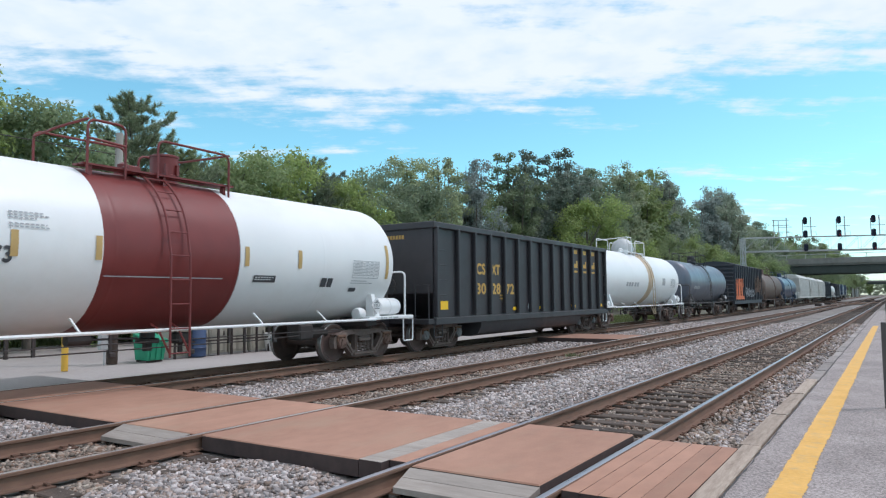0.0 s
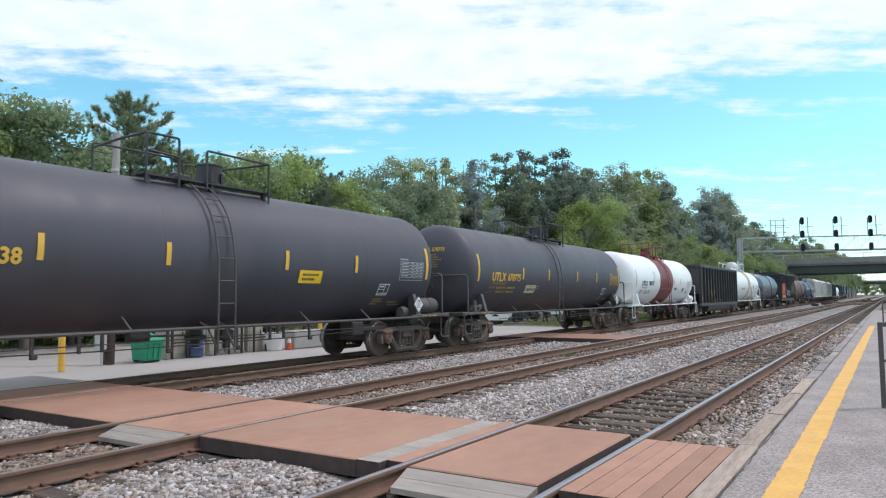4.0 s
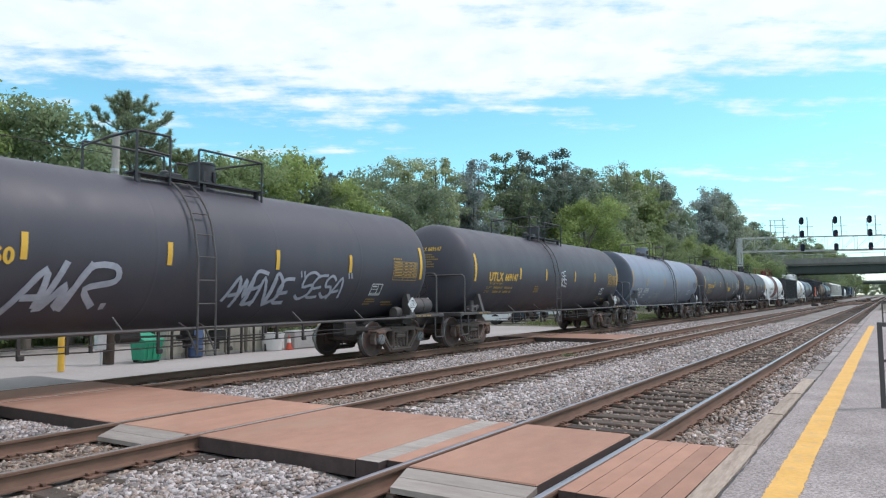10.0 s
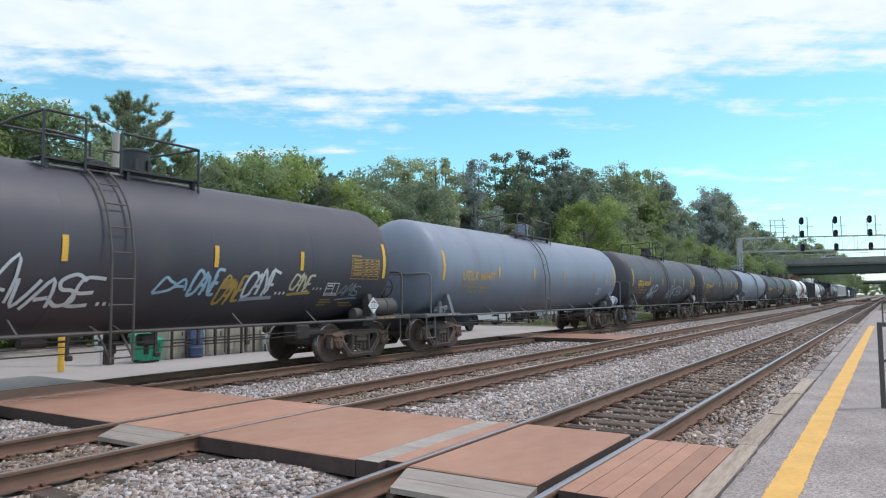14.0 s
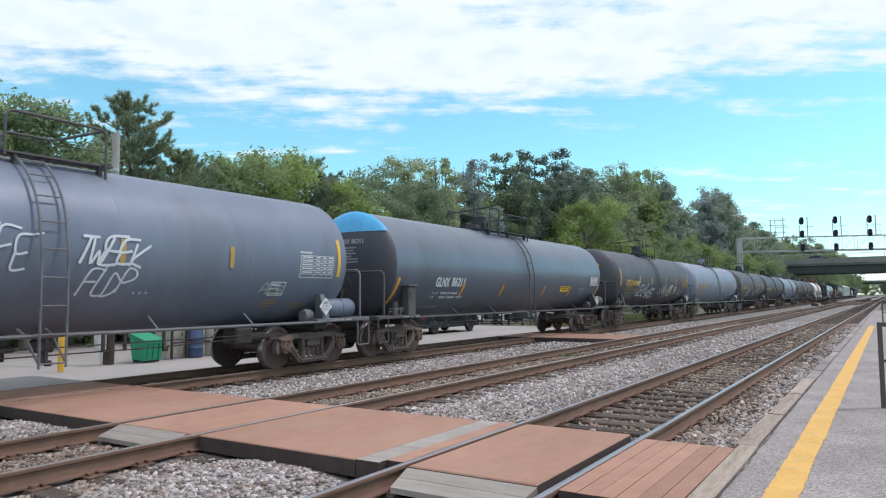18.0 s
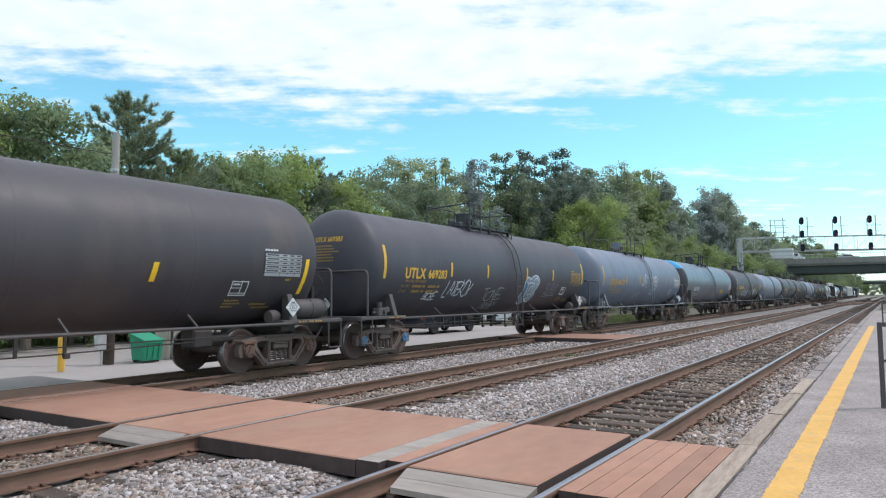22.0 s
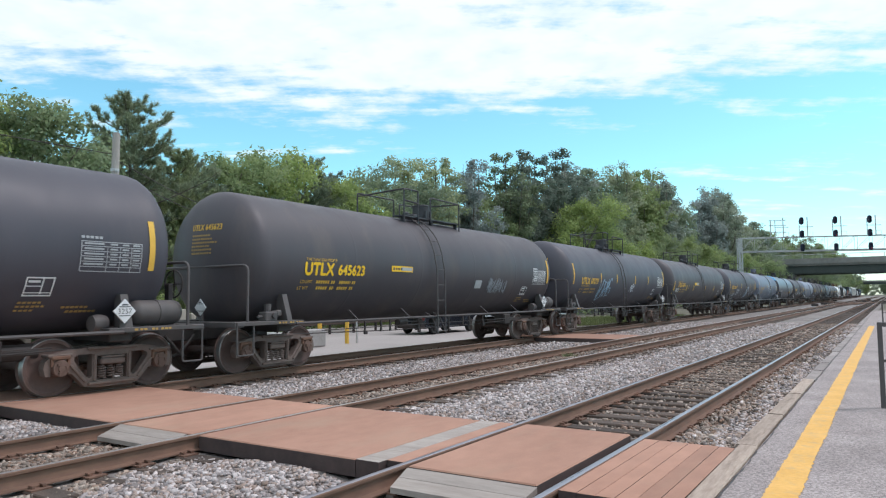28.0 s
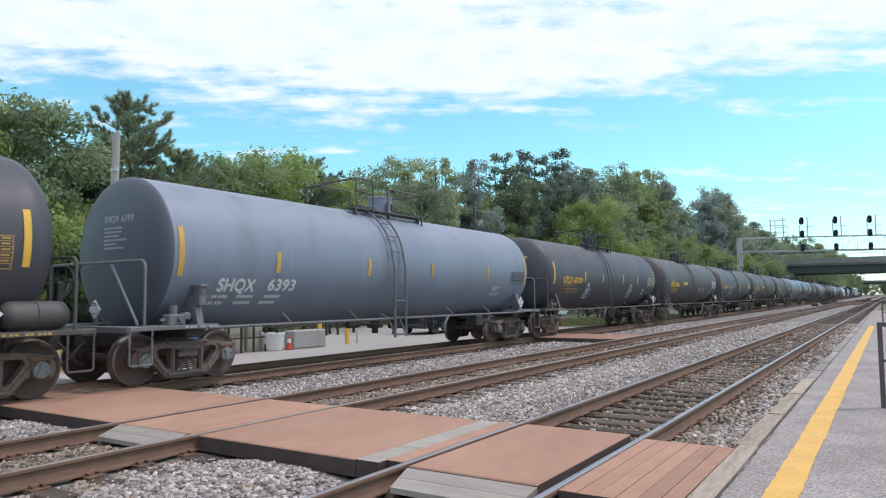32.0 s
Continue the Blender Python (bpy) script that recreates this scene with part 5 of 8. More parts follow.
def woods():
    rng = random.Random(21)
    L1, L2, L3 = "broad leafy tree with mid-green summer foliage", "leafy tree with bright yellow-green foliage", "tall tree with an open uneven crown, leaf colour greyed for haze"
    kinds = {
        "a": broadleaf(1, 10.0, 5.0, LEAF_B, label=L2, n=150, size=0.105, per=105),
        "b": broadleaf(2, 13.0, 5.6, LEAF_A, label=L1, n=140, size=0.115, per=110),
        "c": upright_tree(3, 15.0, 4.3, LEAF_HAZE, label=L3, size=0.12, per=95, limbs=13, low=0.1),
        "d": upright_tree(4, 18.0, 5.4, LEAF_HAZE, label=L3, size=0.155, per=90, limbs=13, low=0.12),
        "g": upright_tree(14, 18.0, 4.8, LEAF_D, label="tall dark-green tree with an open clumped crown", size=0.15, per=75, limbs=10, low=0.2),
        "e": upright_tree(5, 20.0, 7.4, LEAF_A, label=L1, size=0.21, per=85, limbs=17, low=0.08),
        "f": broadleaf(6, 7.0, 4.6, LEAF_B, label="low bright green bushy tree", n=120, size=0.082, per=140, low=0.06),
        "p": pine(7, 11.3, 3.5, "dark ragged pine with upswept branches", 0.10, 14),
        "q": pine(19, 11.3, 2.5, "slender dark pine with a thin pointed top", 0.10, 15),
    }
    heights = {"a": 10.0, "b": 13.0, "c": 15.0, "d": 18.0, "e": 20.0, "f": 7.0, "g": 18.0, "p": 11.3, "q": 11.3}
    used = set()

    def put(k, x, y, h, turn=None):
        s = (h + 0.4) / heights[k]
        m = Matrix.Translation((x, y, -0.4)) @ Matrix.Rotation(rng.uniform(0, 6.28) if turn is None else turn, 4, "Z") @ Matrix.Diagonal((s, s, s, 1))
        if k not in used:
            used.add(k)
            kinds[k].matrix_basis = m
        else:
            copy_thing(kinds[k], m).scale = (s, s, s)

    plan = [  # kind, x, y, height
        ("a", -28, 9.5, 9.6), ("a", -27.5, 13.6, 9.2), ("f", -26.5, 12.0, 6.0), ("p", -28, 18.35, 10.6), ("p", -29.0, 16.2, 7.6), ("f", -28.5, 17.5, 5.2), ("p", -29.6, 21.4, 9.0), ("p", -27.8, 20.9, 6.4), ("p", -30.2, 23.2, 8.8), ("f", -29.5, 20.0, 5.0), ("p", -30.5, 25.2, 7.8), ("p", -28.8, 22.6, 7.6), ("p", -29.5, 17.2, 8.0), ("p", -27.4, 24.6, 5.6), ("b", -33, 16, 10.5),
        ("a", -31, 25.8, 9.5), ("a", -32, 29.2, 10.2), ("p", -28.5, 26.5, 7.0), ("f", -27.5, 24, 5.5), ("f", -28.5, 30, 5.8), ("c", -34, 33.0, 11.0), ("q", -33, 34.6, 11.0), ("q", -34, 37.6, 10.6), ("q", -32.5, 36.0, 9.4), ("a", -33, 38, 10.0),
        ("b", -34, 41.5, 12.0), ("b", -34, 45.0, 13.2), ("c", -35, 48.5, 13.6), ("c", -34.5, 52.5, 14.4), ("c", -34, 57.5, 14.6), ("f", -30, 36, 6.0), ("f", -30.5, 44, 6.5), ("f", -30, 52, 7), ("f", -30.5, 60, 7.0),
        ("b", -36, 62, 13.0), ("g", -34, 65.5, 16.6), ("g", -34, 69.5, 17.6), ("g", -35, 74.5, 18.0), ("g", -35, 80.5, 19.6), ("d", -36, 87, 19.0), ("b", -30, 83, 11.0), ("a", -29, 75.5, 12.5), ("a", -28.5, 80.5, 9.5), ("f", -29, 92, 8.5),
        ("e", -36, 94.0, 20.0), ("d", -35, 104, 21.5), ("e", -35, 113, 22.3), ("d", -34, 123, 22.5), ("e", -36, 133, 23.0), ("b", -28, 104, 11.0), ("b", -27, 118, 12.0),
        ("b", -34, 146, 14.0), ("d", -33, 156, 23.5), ("c", -31, 163, 22.5), ("d", -34, 172, 27.0), ("d", -35, 186, 26.0), ("e", -36, 204, 23.0), ("d", -35, 222, 22.0), ("a", -26, 132, 9.0), ("a", -24, 146, 9.5), ("f", -22, 158, 8.5),
        ("b", -25, 168, 13.0), ("e", -38, 250, 26), ("e", -38, 290, 26), ("b", -30, 235, 16), ("e", -36, 320, 26), ("e", -30, 325, 25), ("e", -25, 330, 23), ("e", -32, 440, 24), 
        ("e", -26, 500, 26), ("b", -25, 205, 15.5), ("b", -22, 222, 14.0), ("b", -20.5, 240, 14.0), ("b", -20, 255, 14.8), ("b", -21, 270, 16.2), ("b", -20.5, 285, 16.0), ("b", -20.5, 300, 16.0), ("f", -17.5, 262, 7.0), ("f", -17.5, 290, 7.5), ("b", -19, 360, 15), ("b", -20, 400, 14), ("e", -25, 415, 24), ("e", -26, 445, 26), ("e", -25, 470, 25), ("b", -23, 500, 21), ("b", -22.5, 530, 18), ("b", -21, 552, 14), ("e", -32, 590, 30), ("e", -30, 380, 25), ("e", 60, 640, 20), ("e", -24, 900, 17), ("e", -8, 960, 17), ("e", 10, 900, 16), ("e", 28, 950, 18), ("e", 50, 900, 18),
    ]
    for k, x, y, h in plan:
        put(k, x, y, h)
    # undergrowth behind the yard, one dense belt
    r = np.random.default_rng(33)
    cl = []
    for i in range(900):
        y = r.uniform(2, 60) if i < 520 else r.uniform(60, 240)
        x = r.uniform(-37, -30.6) if y < 60 else r.uniform(-40, -24)
        cl.append((x, y, r.uniform(-0.2, 3.2 if y < 60 else 6.5), r.uniform(0.7, 1.5) * (1 if y < 60 else 1.8)))
    v, f = leaves(cl, 110, 1.0, 0.17, r)
    raw("undergrowth", v, f, 4, LEAF_A, "dense green undergrowth below the trees", "undergrowth")
    # woods on the skyline, far along the line
    cl = []
    for i in range(520):
        x = r.uniform(-75, 140)
        top = 19.0 + 4.0 * math.sin(x * 0.11) + 2.5 * math.sin(x * 0.37 + 1.0) if x < -2 else 10.5 + 2.0 * math.sin(x * 0.2)
        cl.append((x, r.uniform(985, 1030), top * r.uniform(0.05, 0.95), r.uniform(1.6, 3.2)))
    v, f = leaves(cl, 60, 1.0, 0.9, r)
    raw("far_woods", v, f, 4, LEAF_HAZE, "hazy green woods on the skyline", "woods")
    # grass and weeds
    cl = [(r.uniform(-19.5, -15.6), r.uniform(40, 62), -0.25, 0.45) for i in range(240)] + [(r.uniform(-31.2, -29.6), r.uniform(0, 40), -0.3, 0.4) for i in range(160)]
    v, f = blades(cl, 60, 0.26, r)
    raw("grass", v, f, 3, GRASS, "rough green grass beside the far crossing", "grass")
    cl = [(X2 - 0.42, 18.7, -0.2, 0.07), (X2 - 0.38, 18.8, -0.2, 0.06), (-12.2, 31.0, -0.2, 0.1)]
    v, f = blades(cl, 22, 0.12, r)
    raw("weeds", v, f, 3, GRASS, "small green weeds growing in the ballast", "weeds")


def blades(cl, per, tall, r):
    c = np.repeat(np.asarray(cl), per, 0)
    p = c[:, :3] + r.normal(size=(len(c), 3)) * c[:, 3:] * np.array([1, 1, 0.0])
    a = r.uniform(0, 6.28, len(p))
    w = np.stack([np.cos(a), np.sin(a), a * 0], 1) * 0.02
    tip = p + np.stack([r.normal(size=len(p)) * 0.12, r.normal(size=len(p)) * 0.12, tall * r.uniform(0.5, 1.3, len(p))], 1)
    v = np.stack([p - w, p + w, tip], 1).reshape(-1, 3)
    return v, np.arange(len(v))


woods()


# ---------------------------------------------------------------- the train
RAD, MID = 1.45, 2.41        # tank radius and axis height
HEADING = math.degrees(math.atan(-SKEW))


def run(t):
    """Metres the train has gone after t seconds: it slows gently."""
    return 8.445 * t - 0.01024 * t * t


def on_track(y):
    return pose(axis3(y), y, 0, rz=HEADING)


STORE = {}


def shared(key, make, mats, smooth=None):
    """A mesh built once and shared by alike parts."""
    if key not in STORE:
        me = make().mesh(key if isinstance(key, str) else key[0], smooth)
        for m in mats if isinstance(mats, (list, tuple)) else [mats]:
            me.materials.append(m)
        STORE[key] = me
    return STORE[key]


# ---- markings on the curved side
def side_x(z, eps=0.009, r=RAD):
    return math.sqrt(max(0.02, r * r - (z - MID) ** 2)) + eps


def head_y(x, z, half, depth, eps=0.012):
    q = 1 - (x * x + (z - MID) ** 2) / (RAD * RAD)
    return -(half + 0.15 + depth * math.sqrt(max(0.0, q)) + eps)


def text_mesh(words, tall, width=None):
    """Letters in the built-in font as points and faces; tall: capital height."""
    cu = bpy.data.curves.new("letters", "FONT")
    cu.body, cu.size = words, tall / 0.69
    cu.space_character = 1.06
    ob = bpy.data.objects.new("letters", cu)
    me = bpy.data.meshes.new_from_object(ob)
    v = np.empty(len(me.vertices) * 3, np.float32)
    me.vertices.foreach_get("co", v)
    v = v.reshape(-1, 3)
    faces = [tuple(p.vertices) for p in me.polygons]
    bpy.data.objects.remove(ob)
    bpy.data.meshes.remove(me)
    v[:, 0] -= v[:, 0].min()
    if width:
        v[:, 0] *= width / v[:, 0].max()
    return v, faces


# the strokes of quick sprayed capitals, on a grid four wide and six high
STROKES = {"A": "00 26 40;12 32", "B": "00 06 35 13 42 00", "C": "45 36 16 04 02 10 30 41", "D": "00 06 25 43 31 00", "E": "46 06 03 33;03 00 40", "F": "46 06 00;03 33", "K": "06 00;46 02 40",
           "L": "06 00 40", "M": "00 16 22 36 40", "N": "00 06 40 46", "O": "26 05 01 20 41 45 26", "P": "00 06 36 44 13 03", "R": "00 06 36 44 13 40", "S": "45 26 05 13 33 41 20 01", "T": "06 46;26 20",
           "U": "06 01 20 41 46", "V": "06 20 46", "W": "06 10 23 30 46", "X": "06 40;46 00", "Y": "06 23 46;23 20"}


class Markings:
    """Flat shapes laid on a car's side: give y and z."""

    def __init__(self, car, flat=None):
        self.car, self.flat, self.layers = car, flat, 0

    def at(self, y, z):
        return ((self.flat if self.flat else side_x(z)) + 0.0008 * self.layers, y, z)

    def put(self, name, pts, faces, ink, label=""):
        g = Geo()
        self.layers = (self.layers + 1) % 16
        g.v = [self.at(y, z) for y, z in pts]
        for f in faces:
            g.face(f)
        ob = part(name, g, INK[ink], self.car, label)
        if "print" in name or "figures" in name:
            ob["kind"] = "stuff"
        return ob

    def bars(self, name, boxes, ink, label=""):
        pts, faces = [], []
        for y0, y1, z0, z1 in boxes:
            n = max(1, int(abs(z1 - z0) / 0.12))
            for i in range(n):
                a, b = z0 + (z1 - z0) * i / n, z0 + (z1 - z0) * (i + 1) / n
                k = len(pts)
                pts += [(y0, a), (y1, a), (y1, b), (y0, b)]
                faces.append((k, k + 1, k + 2, k + 3))
        return self.put(name, pts, faces, ink, label)

    def stripe(self, y, z0, z1, ink, w=0.10, slant=0.0):
        n = 6
        pts, faces = [], []
        for i in range(n + 1):
            z = z0 + (z1 - z0) * i / n
            s = slant * (z - z0) / (z1 - z0)
            pts += [(y - w / 2 + s, z), (y + w / 2 + s, z)]
        for i in range(n):
            faces.append((2 * i, 2 * i + 1, 2 * i + 3, 2 * i + 2))
        return self.put("reflective_stripe", pts, faces, ink)

    def words(self, text, y, z, tall, ink, width=None, name="lettering"):
        v, f = text_mesh(text, tall, width)
        # the heavy stencil weight: strokes laid over one another a hair apart
        g, b = Geo(), (0.058 if tall > 0.2 else 0.04 if tall > 0.1 else 0.015) * tall
        for k, (dy, dz) in enumerate(((-b, 0), (b, 0), (0, b), (0, -b))):
            n = len(g.v)
            for p, q in v[:, :2]:
                x, yy, zz = self.at(y + float(p) + dy, z + float(q) + dz)
                g.v.append((x + 0.0006 * k, yy, zz))
            for q in f:
                g.face([n + i for i in q])
        return part(name, g, INK[ink], self.car)

    def ribbon(self, name, lines, ink, w=0.035, label=""):
        pts, faces = [], []
        for line in lines:
            line = [Vector((a, b, 0)) for a, b in line]
            k = len(pts)
            for i, p in enumerate(line):
                t = (line[min(i + 1, len(line) - 1)] - line[max(i - 1, 0)])
                t = t.normalized() if t.length > 1e-6 else Vector((1, 0, 0))
                nrm = Vector((-t[1], t[0], 0)) * w / 2
                pts += [tuple((p + nrm)[:2]), tuple((p - nrm)[:2])]
            for i in range(len(line) - 1):
                faces.append((k + 2 * i, k + 2 * i + 1, k + 2 * i + 3, k + 2 * i + 2))
        return self.put(name, pts, faces, ink, label)

    def blob(self, loop, ink, label=""):
        """A filled outline, laid on in thin rows so that it follows the round side; a white line round it."""
        zs = np.linspace(min(b for a, b in loop) + 0.002, max(b for a, b in loop) - 0.002, 26)
        pts, faces = [], []
        for z in zs:
            xs = sorted(a + (z - b) / (d - b) * (c - a) for (a, b), (c, d) in zip(loop, loop[1:]) if (b - z) * (d - z) < 0)
            pts += [(xs[0], z), (xs[-1], z)]
        for i in range(len(zs) - 1):
            faces.append((2 * i, 2 * i + 1, 2 * i + 3, 2 * i + 2))
        self.put("graffiti", pts, faces, ink, label)
        self.ribbon("graffiti", [loop], "spray", 0.04)

    def scribble(self, seed, y0, y1, z0, z1, ink, letters=4, w=0.032, wild=0.25, fill=False, label="sprayed graffiti scrawl"):
        """Loose sprayed strokes of no meaning."""
        r = random.Random(seed)
        lines = []
        cell = (y1 - y0) / letters
        for i in range(letters):
            for k in range(3):
                n = r.randint(3, 6)
                key = [(y0 + cell * (i + 0.5 + r.uniform(-0.62, 0.62)), z0 + (z1 - z0) * (r.uniform(0, 0.35) if j % 2 == (k % 2) else r.uniform(0.65, 1.0))) for j in range(n)]
                if k and r.random() < 0.5:
                    c = (y0 + cell * (i + 0.5), z0 + (z1 - z0) * r.uniform(0.35, 0.65))
                    key = [(c[0] + cell * 0.38 * math.cos(q), c[1] + (z1 - z0) * 0.33 * math.sin(q)) for q in np.linspace(r.uniform(0, 3), r.uniform(5, 8), 7)]
                lines.append(smooth_line(key))
        if fill:
            lines.append(smooth_line([(y0 - cell * 0.2, z0 + (z1 - z0) * 0.1), ((y0 + y1) / 2, z0 - 0.04), (y1 + cell * 0.2, z0 + (z1 - z0) * 0.25)]))
        return self.ribbon("graffiti", lines, ink, w * 0.72, label)

    def tag(self, text, y0, y1, z0, z1, ink, seed=1, w=0.05, slant=0.12, under=None, dots=0, wild=0.3):
        """Quick sprayed capitals that lean and run into one another."""
        r = random.Random(seed)
        lines, cell = [], (y1 - y0) / len(text)
        for i, ch in enumerate(text):
            wide, tall, lift = r.uniform(0.95, 1.3), r.uniform(0.8, 1.15), r.uniform(-0.06, 0.1)
            for stroke in STROKES[ch].split(";"):
                key = []
                for p in stroke.split():
                    u, v = int(p[0]) / 4 + r.uniform(-wild, wild) * 0.22, int(p[1]) / 6 + r.uniform(-wild, wild) * 0.16
                    v = v * tall + lift
                    key.append((y0 + cell * (i + 0.5 + (u - 0.5) * wide) + slant * (v - 0.5) * (z1 - z0) * 2, z0 + (z1 - z0) * v))
                lines.append(smooth_line(key, 4))
        for k in range(dots):
            y = y1 + 0.09 + k * 0.12
            lines.append([(y - w * 0.4, z0 + 0.04), (y + w * 0.5, z0 + 0.045)])
        self.ribbon("graffiti", lines, ink, w, "sprayed graffiti scrawl")
        if under:
            self.ribbon("graffiti", [smooth_line([(y0 - 0.05, z0 - 0.09), ((y0 + y1) / 2, z0 - 0.06), (y1 + 0.02, z0 - 0.05)])], under, w * 1.2)

    def loops(self, y0, y1, z0, z1, ink, n=7, w=0.03):
        """A chain of sprayed ovals with a tail at each end."""
        c, h, d = (z0 + z1) / 2, (z1 - z0) / 2, (y1 - y0) / (n + 1)
        lines = [smooth_line([(y0 + d * (i + 1) + d * 0.62 * math.cos(q), c + h * 0.8 * math.sin(q)) for q in np.linspace(0.4, 6.9, 10)], 3) for i in range(n)]
        lines.append(smooth_line([(y0 - 0.05, c), (y0 + d * 0.4, c - h * 0.9), ((y0 + y1) / 2, z0 - 0.03), (y1, z0 + 0.02), (y1 + 0.1, z1)], 5))
        self.ribbon("graffiti", lines, ink, w, "sprayed chain of ovals")

    def doodle(self, y, z, s, ink, w=0.03):
        """A small sprayed figure: a round head on a zigzag body."""
        lines = [smooth_line([(y + s * 0.2 * math.cos(q), z + s * 0.8 + s * 0.2 * math.sin(q)) for q in np.linspace(0, 6.5, 9)], 3)]
        lines.append([(y - s * 0.1, z + s * 0.84), (y + s * 0.16, z + s * 0.84)])
        lines.append(smooth_line([(y - 0.36 * s, z + 0.08 * s), (y - 0.3 * s, z + 0.5 * s), (y - 0.05 * s, z + 0.58 * s), (y - 0.16 * s, z + 0.1 * s), (y + 0.05 * s, z + 0.5 * s), (y + 0.12 * s, z + 0.06 * s), (y + 0.3 * s, z + 0.56 * s), (y + 0.55 * s, z + 0.6 * s), (y + 0.4 * s, z + 0.36 * s)], 4))
        lines.append(smooth_line([(y - 0.46 * s, z - 0.02 * s), (y, z + 0.04 * s), (y + 0.4 * s, z - 0.02 * s), (y + 0.7 * s, z + 0.32 * s)], 4))
        self.ribbon("graffiti", lines, ink, w, "small sprayed figure")

    def table(self, y0, y1, z0, z1, ink, rows=6):
        """An outlined table of small print."""
        b, e = [], 0.014
        b += [(y0, y1, z0, z0 + e), (y0, y1, z1 - e, z1), (y0, y0 + e, z0, z1), (y1 - e, y1, z0, z1)]
        for i in range(1, rows):
            z = z0 + (z1 - z0) * i / rows
            b.append((y0, y1, z - 0.006, z + 0.006))
            for a, c in ((0.05, 0.36), (0.46, 0.58), (0.66, 0.77), (0.84, 0.96)):
                b.append((y0 + (y1 - y0) * a, y0 + (y1 - y0) * c, z + 0.028, z + (z1 - z0) / rows - 0.026))
        for a in (0.41, 0.62, 0.81):
            b.append((y0 + (y1 - y0) * a, y0 + (y1 - y0) * a + 0.011, z0, z1 - (z1 - z0) / rows))
        return self.bars("data_table", b, ink)

    def stencil_box(self, y0, y1, z0, z1, ink):
        e, m = 0.022, (y0 + y1) / 2 + 0.03
        return self.bars("stencil_box", [(y0, y1, z0, z0 + e), (y0, y1, z1 - e, z1), (y0, y0 + e, z0, z1), (y1 - e, y1, z0, z1), (m, m + e, z0 + 0.03, z1), (y0, m, (z0 + z1) / 2, (z0 + z1) / 2 + 0.015),
                                        (y0 + 0.04, m - 0.03, z1 - 0.085, z1 - 0.05), (y0, y1, z0 + 0.045, z0 + 0.06)], ink)

    def small_print(self, y, z, ink, lines, tall=0.05, name="small_print"):
        """Unreadable lines as bars: each a list of (start, length)."""
        b = []
        for i, row in enumerate(lines):
            for s, n in row:
                k = s
                while k < s + n - 0.02:
                    b.append((y + k, y + min(k + 0.055, s + n), z - i * tall * 2.0, z - i * tall * 2.0 + tall))
                    k += 0.075
        return self.bars(name, b, ink)


def smooth_line(key, n=5):
    out = []
    for i in range(len(key) - 1):
        p0, p1, p2, p3 = key[max(i - 1, 0)], key[i], key[i + 1], key[min(i + 2, len(key) - 1)]
        for j in range(n):
            t = j / n
            out.append(tuple(0.5 * (2 * b + (c - a) * t + (2 * a - 5 * b + 4 * c - d) * t * t + (3 * b - a - 3 * c + d) * t ** 3) for a, b, c, d in zip(p0, p1, p2, p3)))
    return out + [key[-1]]


# ---- trucks
def frame_plate():
    """One cast side frame with its windows."""
    half = [(0.0, 0.755), (0.40, 0.755), (0.66, 0.735), (0.86, 0.70), (1.03, 0.645), (1.12, 0.57), (1.14, 0.46), (1.11, 0.34), (1.03, 0.33), (1.03, 0.50), (0.75, 0.50), (0.74, 0.36), (0.68, 0.345), (0.47, 0.125), (0.36, 0.10), (0.0, 0.10)]
    outer = half + [(-y, z) for y, z in reversed(half[1:-1])]
    holes = [[(-0.27, 0.215), (0.27, 0.215), (0.27, 0.61), (-0.27, 0.61)]]
    for s in (-1, 1):
        holes.append([(s * 0.35, 0.645), (s * 0.58, 0.645), (s * 0.655, 0.61), (s * 0.655, 0.545), (s * 0.475, 0.305), (s * 0.40, 0.25), (s * 0.35, 0.28)])
    from mathutils.geometry import tessellate_polygon
    loops = [outer] + holes
    flat = [p for l in loops for p in l]
    tris = tessellate_polygon([[Vector((y, z, 0)) for y, z in l] for l in loops])
    g = Geo()
    n = len(flat)
    for x in (-0.075, 0.075):
        g.v += [(x, y, z) for y, z in flat]
    for t in tris:
        g.face([t[0], t[1], t[2]])
        g.face([t[2] + n, t[1] + n, t[0] + n])
    k = 0
    for l in loops:
        m = len(l)
        for i in range(m):
            j = (i + 1) % m
            g.face((k + i, k + j, k + j + n, k + i + n))
        k += m
    # flanged edges round the spring window, top rib, and the wear plates
    g.box((0.0, 0, 0.735), (0.24, 0.9, 0.05), bevel=0.015)
    g.box((0.0, 0, 0.165), (0.25, 0.86, 0.055), bevel=0.015)
    for s in (-1, 1):
        g.box((0.0, s * 0.31, 0.42), (0.20, 0.05, 0.44), bevel=0.012)
        g.box((0.0, s * 0.60, 0.355), (0.22, 0.045, 0.40), turn=Matrix.Rotation(radians(s * -41), 3, "X"), bevel=0.012)
        g.box((0.0, s * 0.89, 0.655), (0.23, 0.40, 0.045), bevel=0.012)
    return g


def coil():
    pts = [(0.058 * math.cos(a), 0.058 * math.sin(a), 0.235 + 0.20 * a / (2 * math.pi * 5)) for a in np.linspace(0, 2 * math.pi * 5, 46)]
    return Geo().pipe(pts, 0.015, 5)


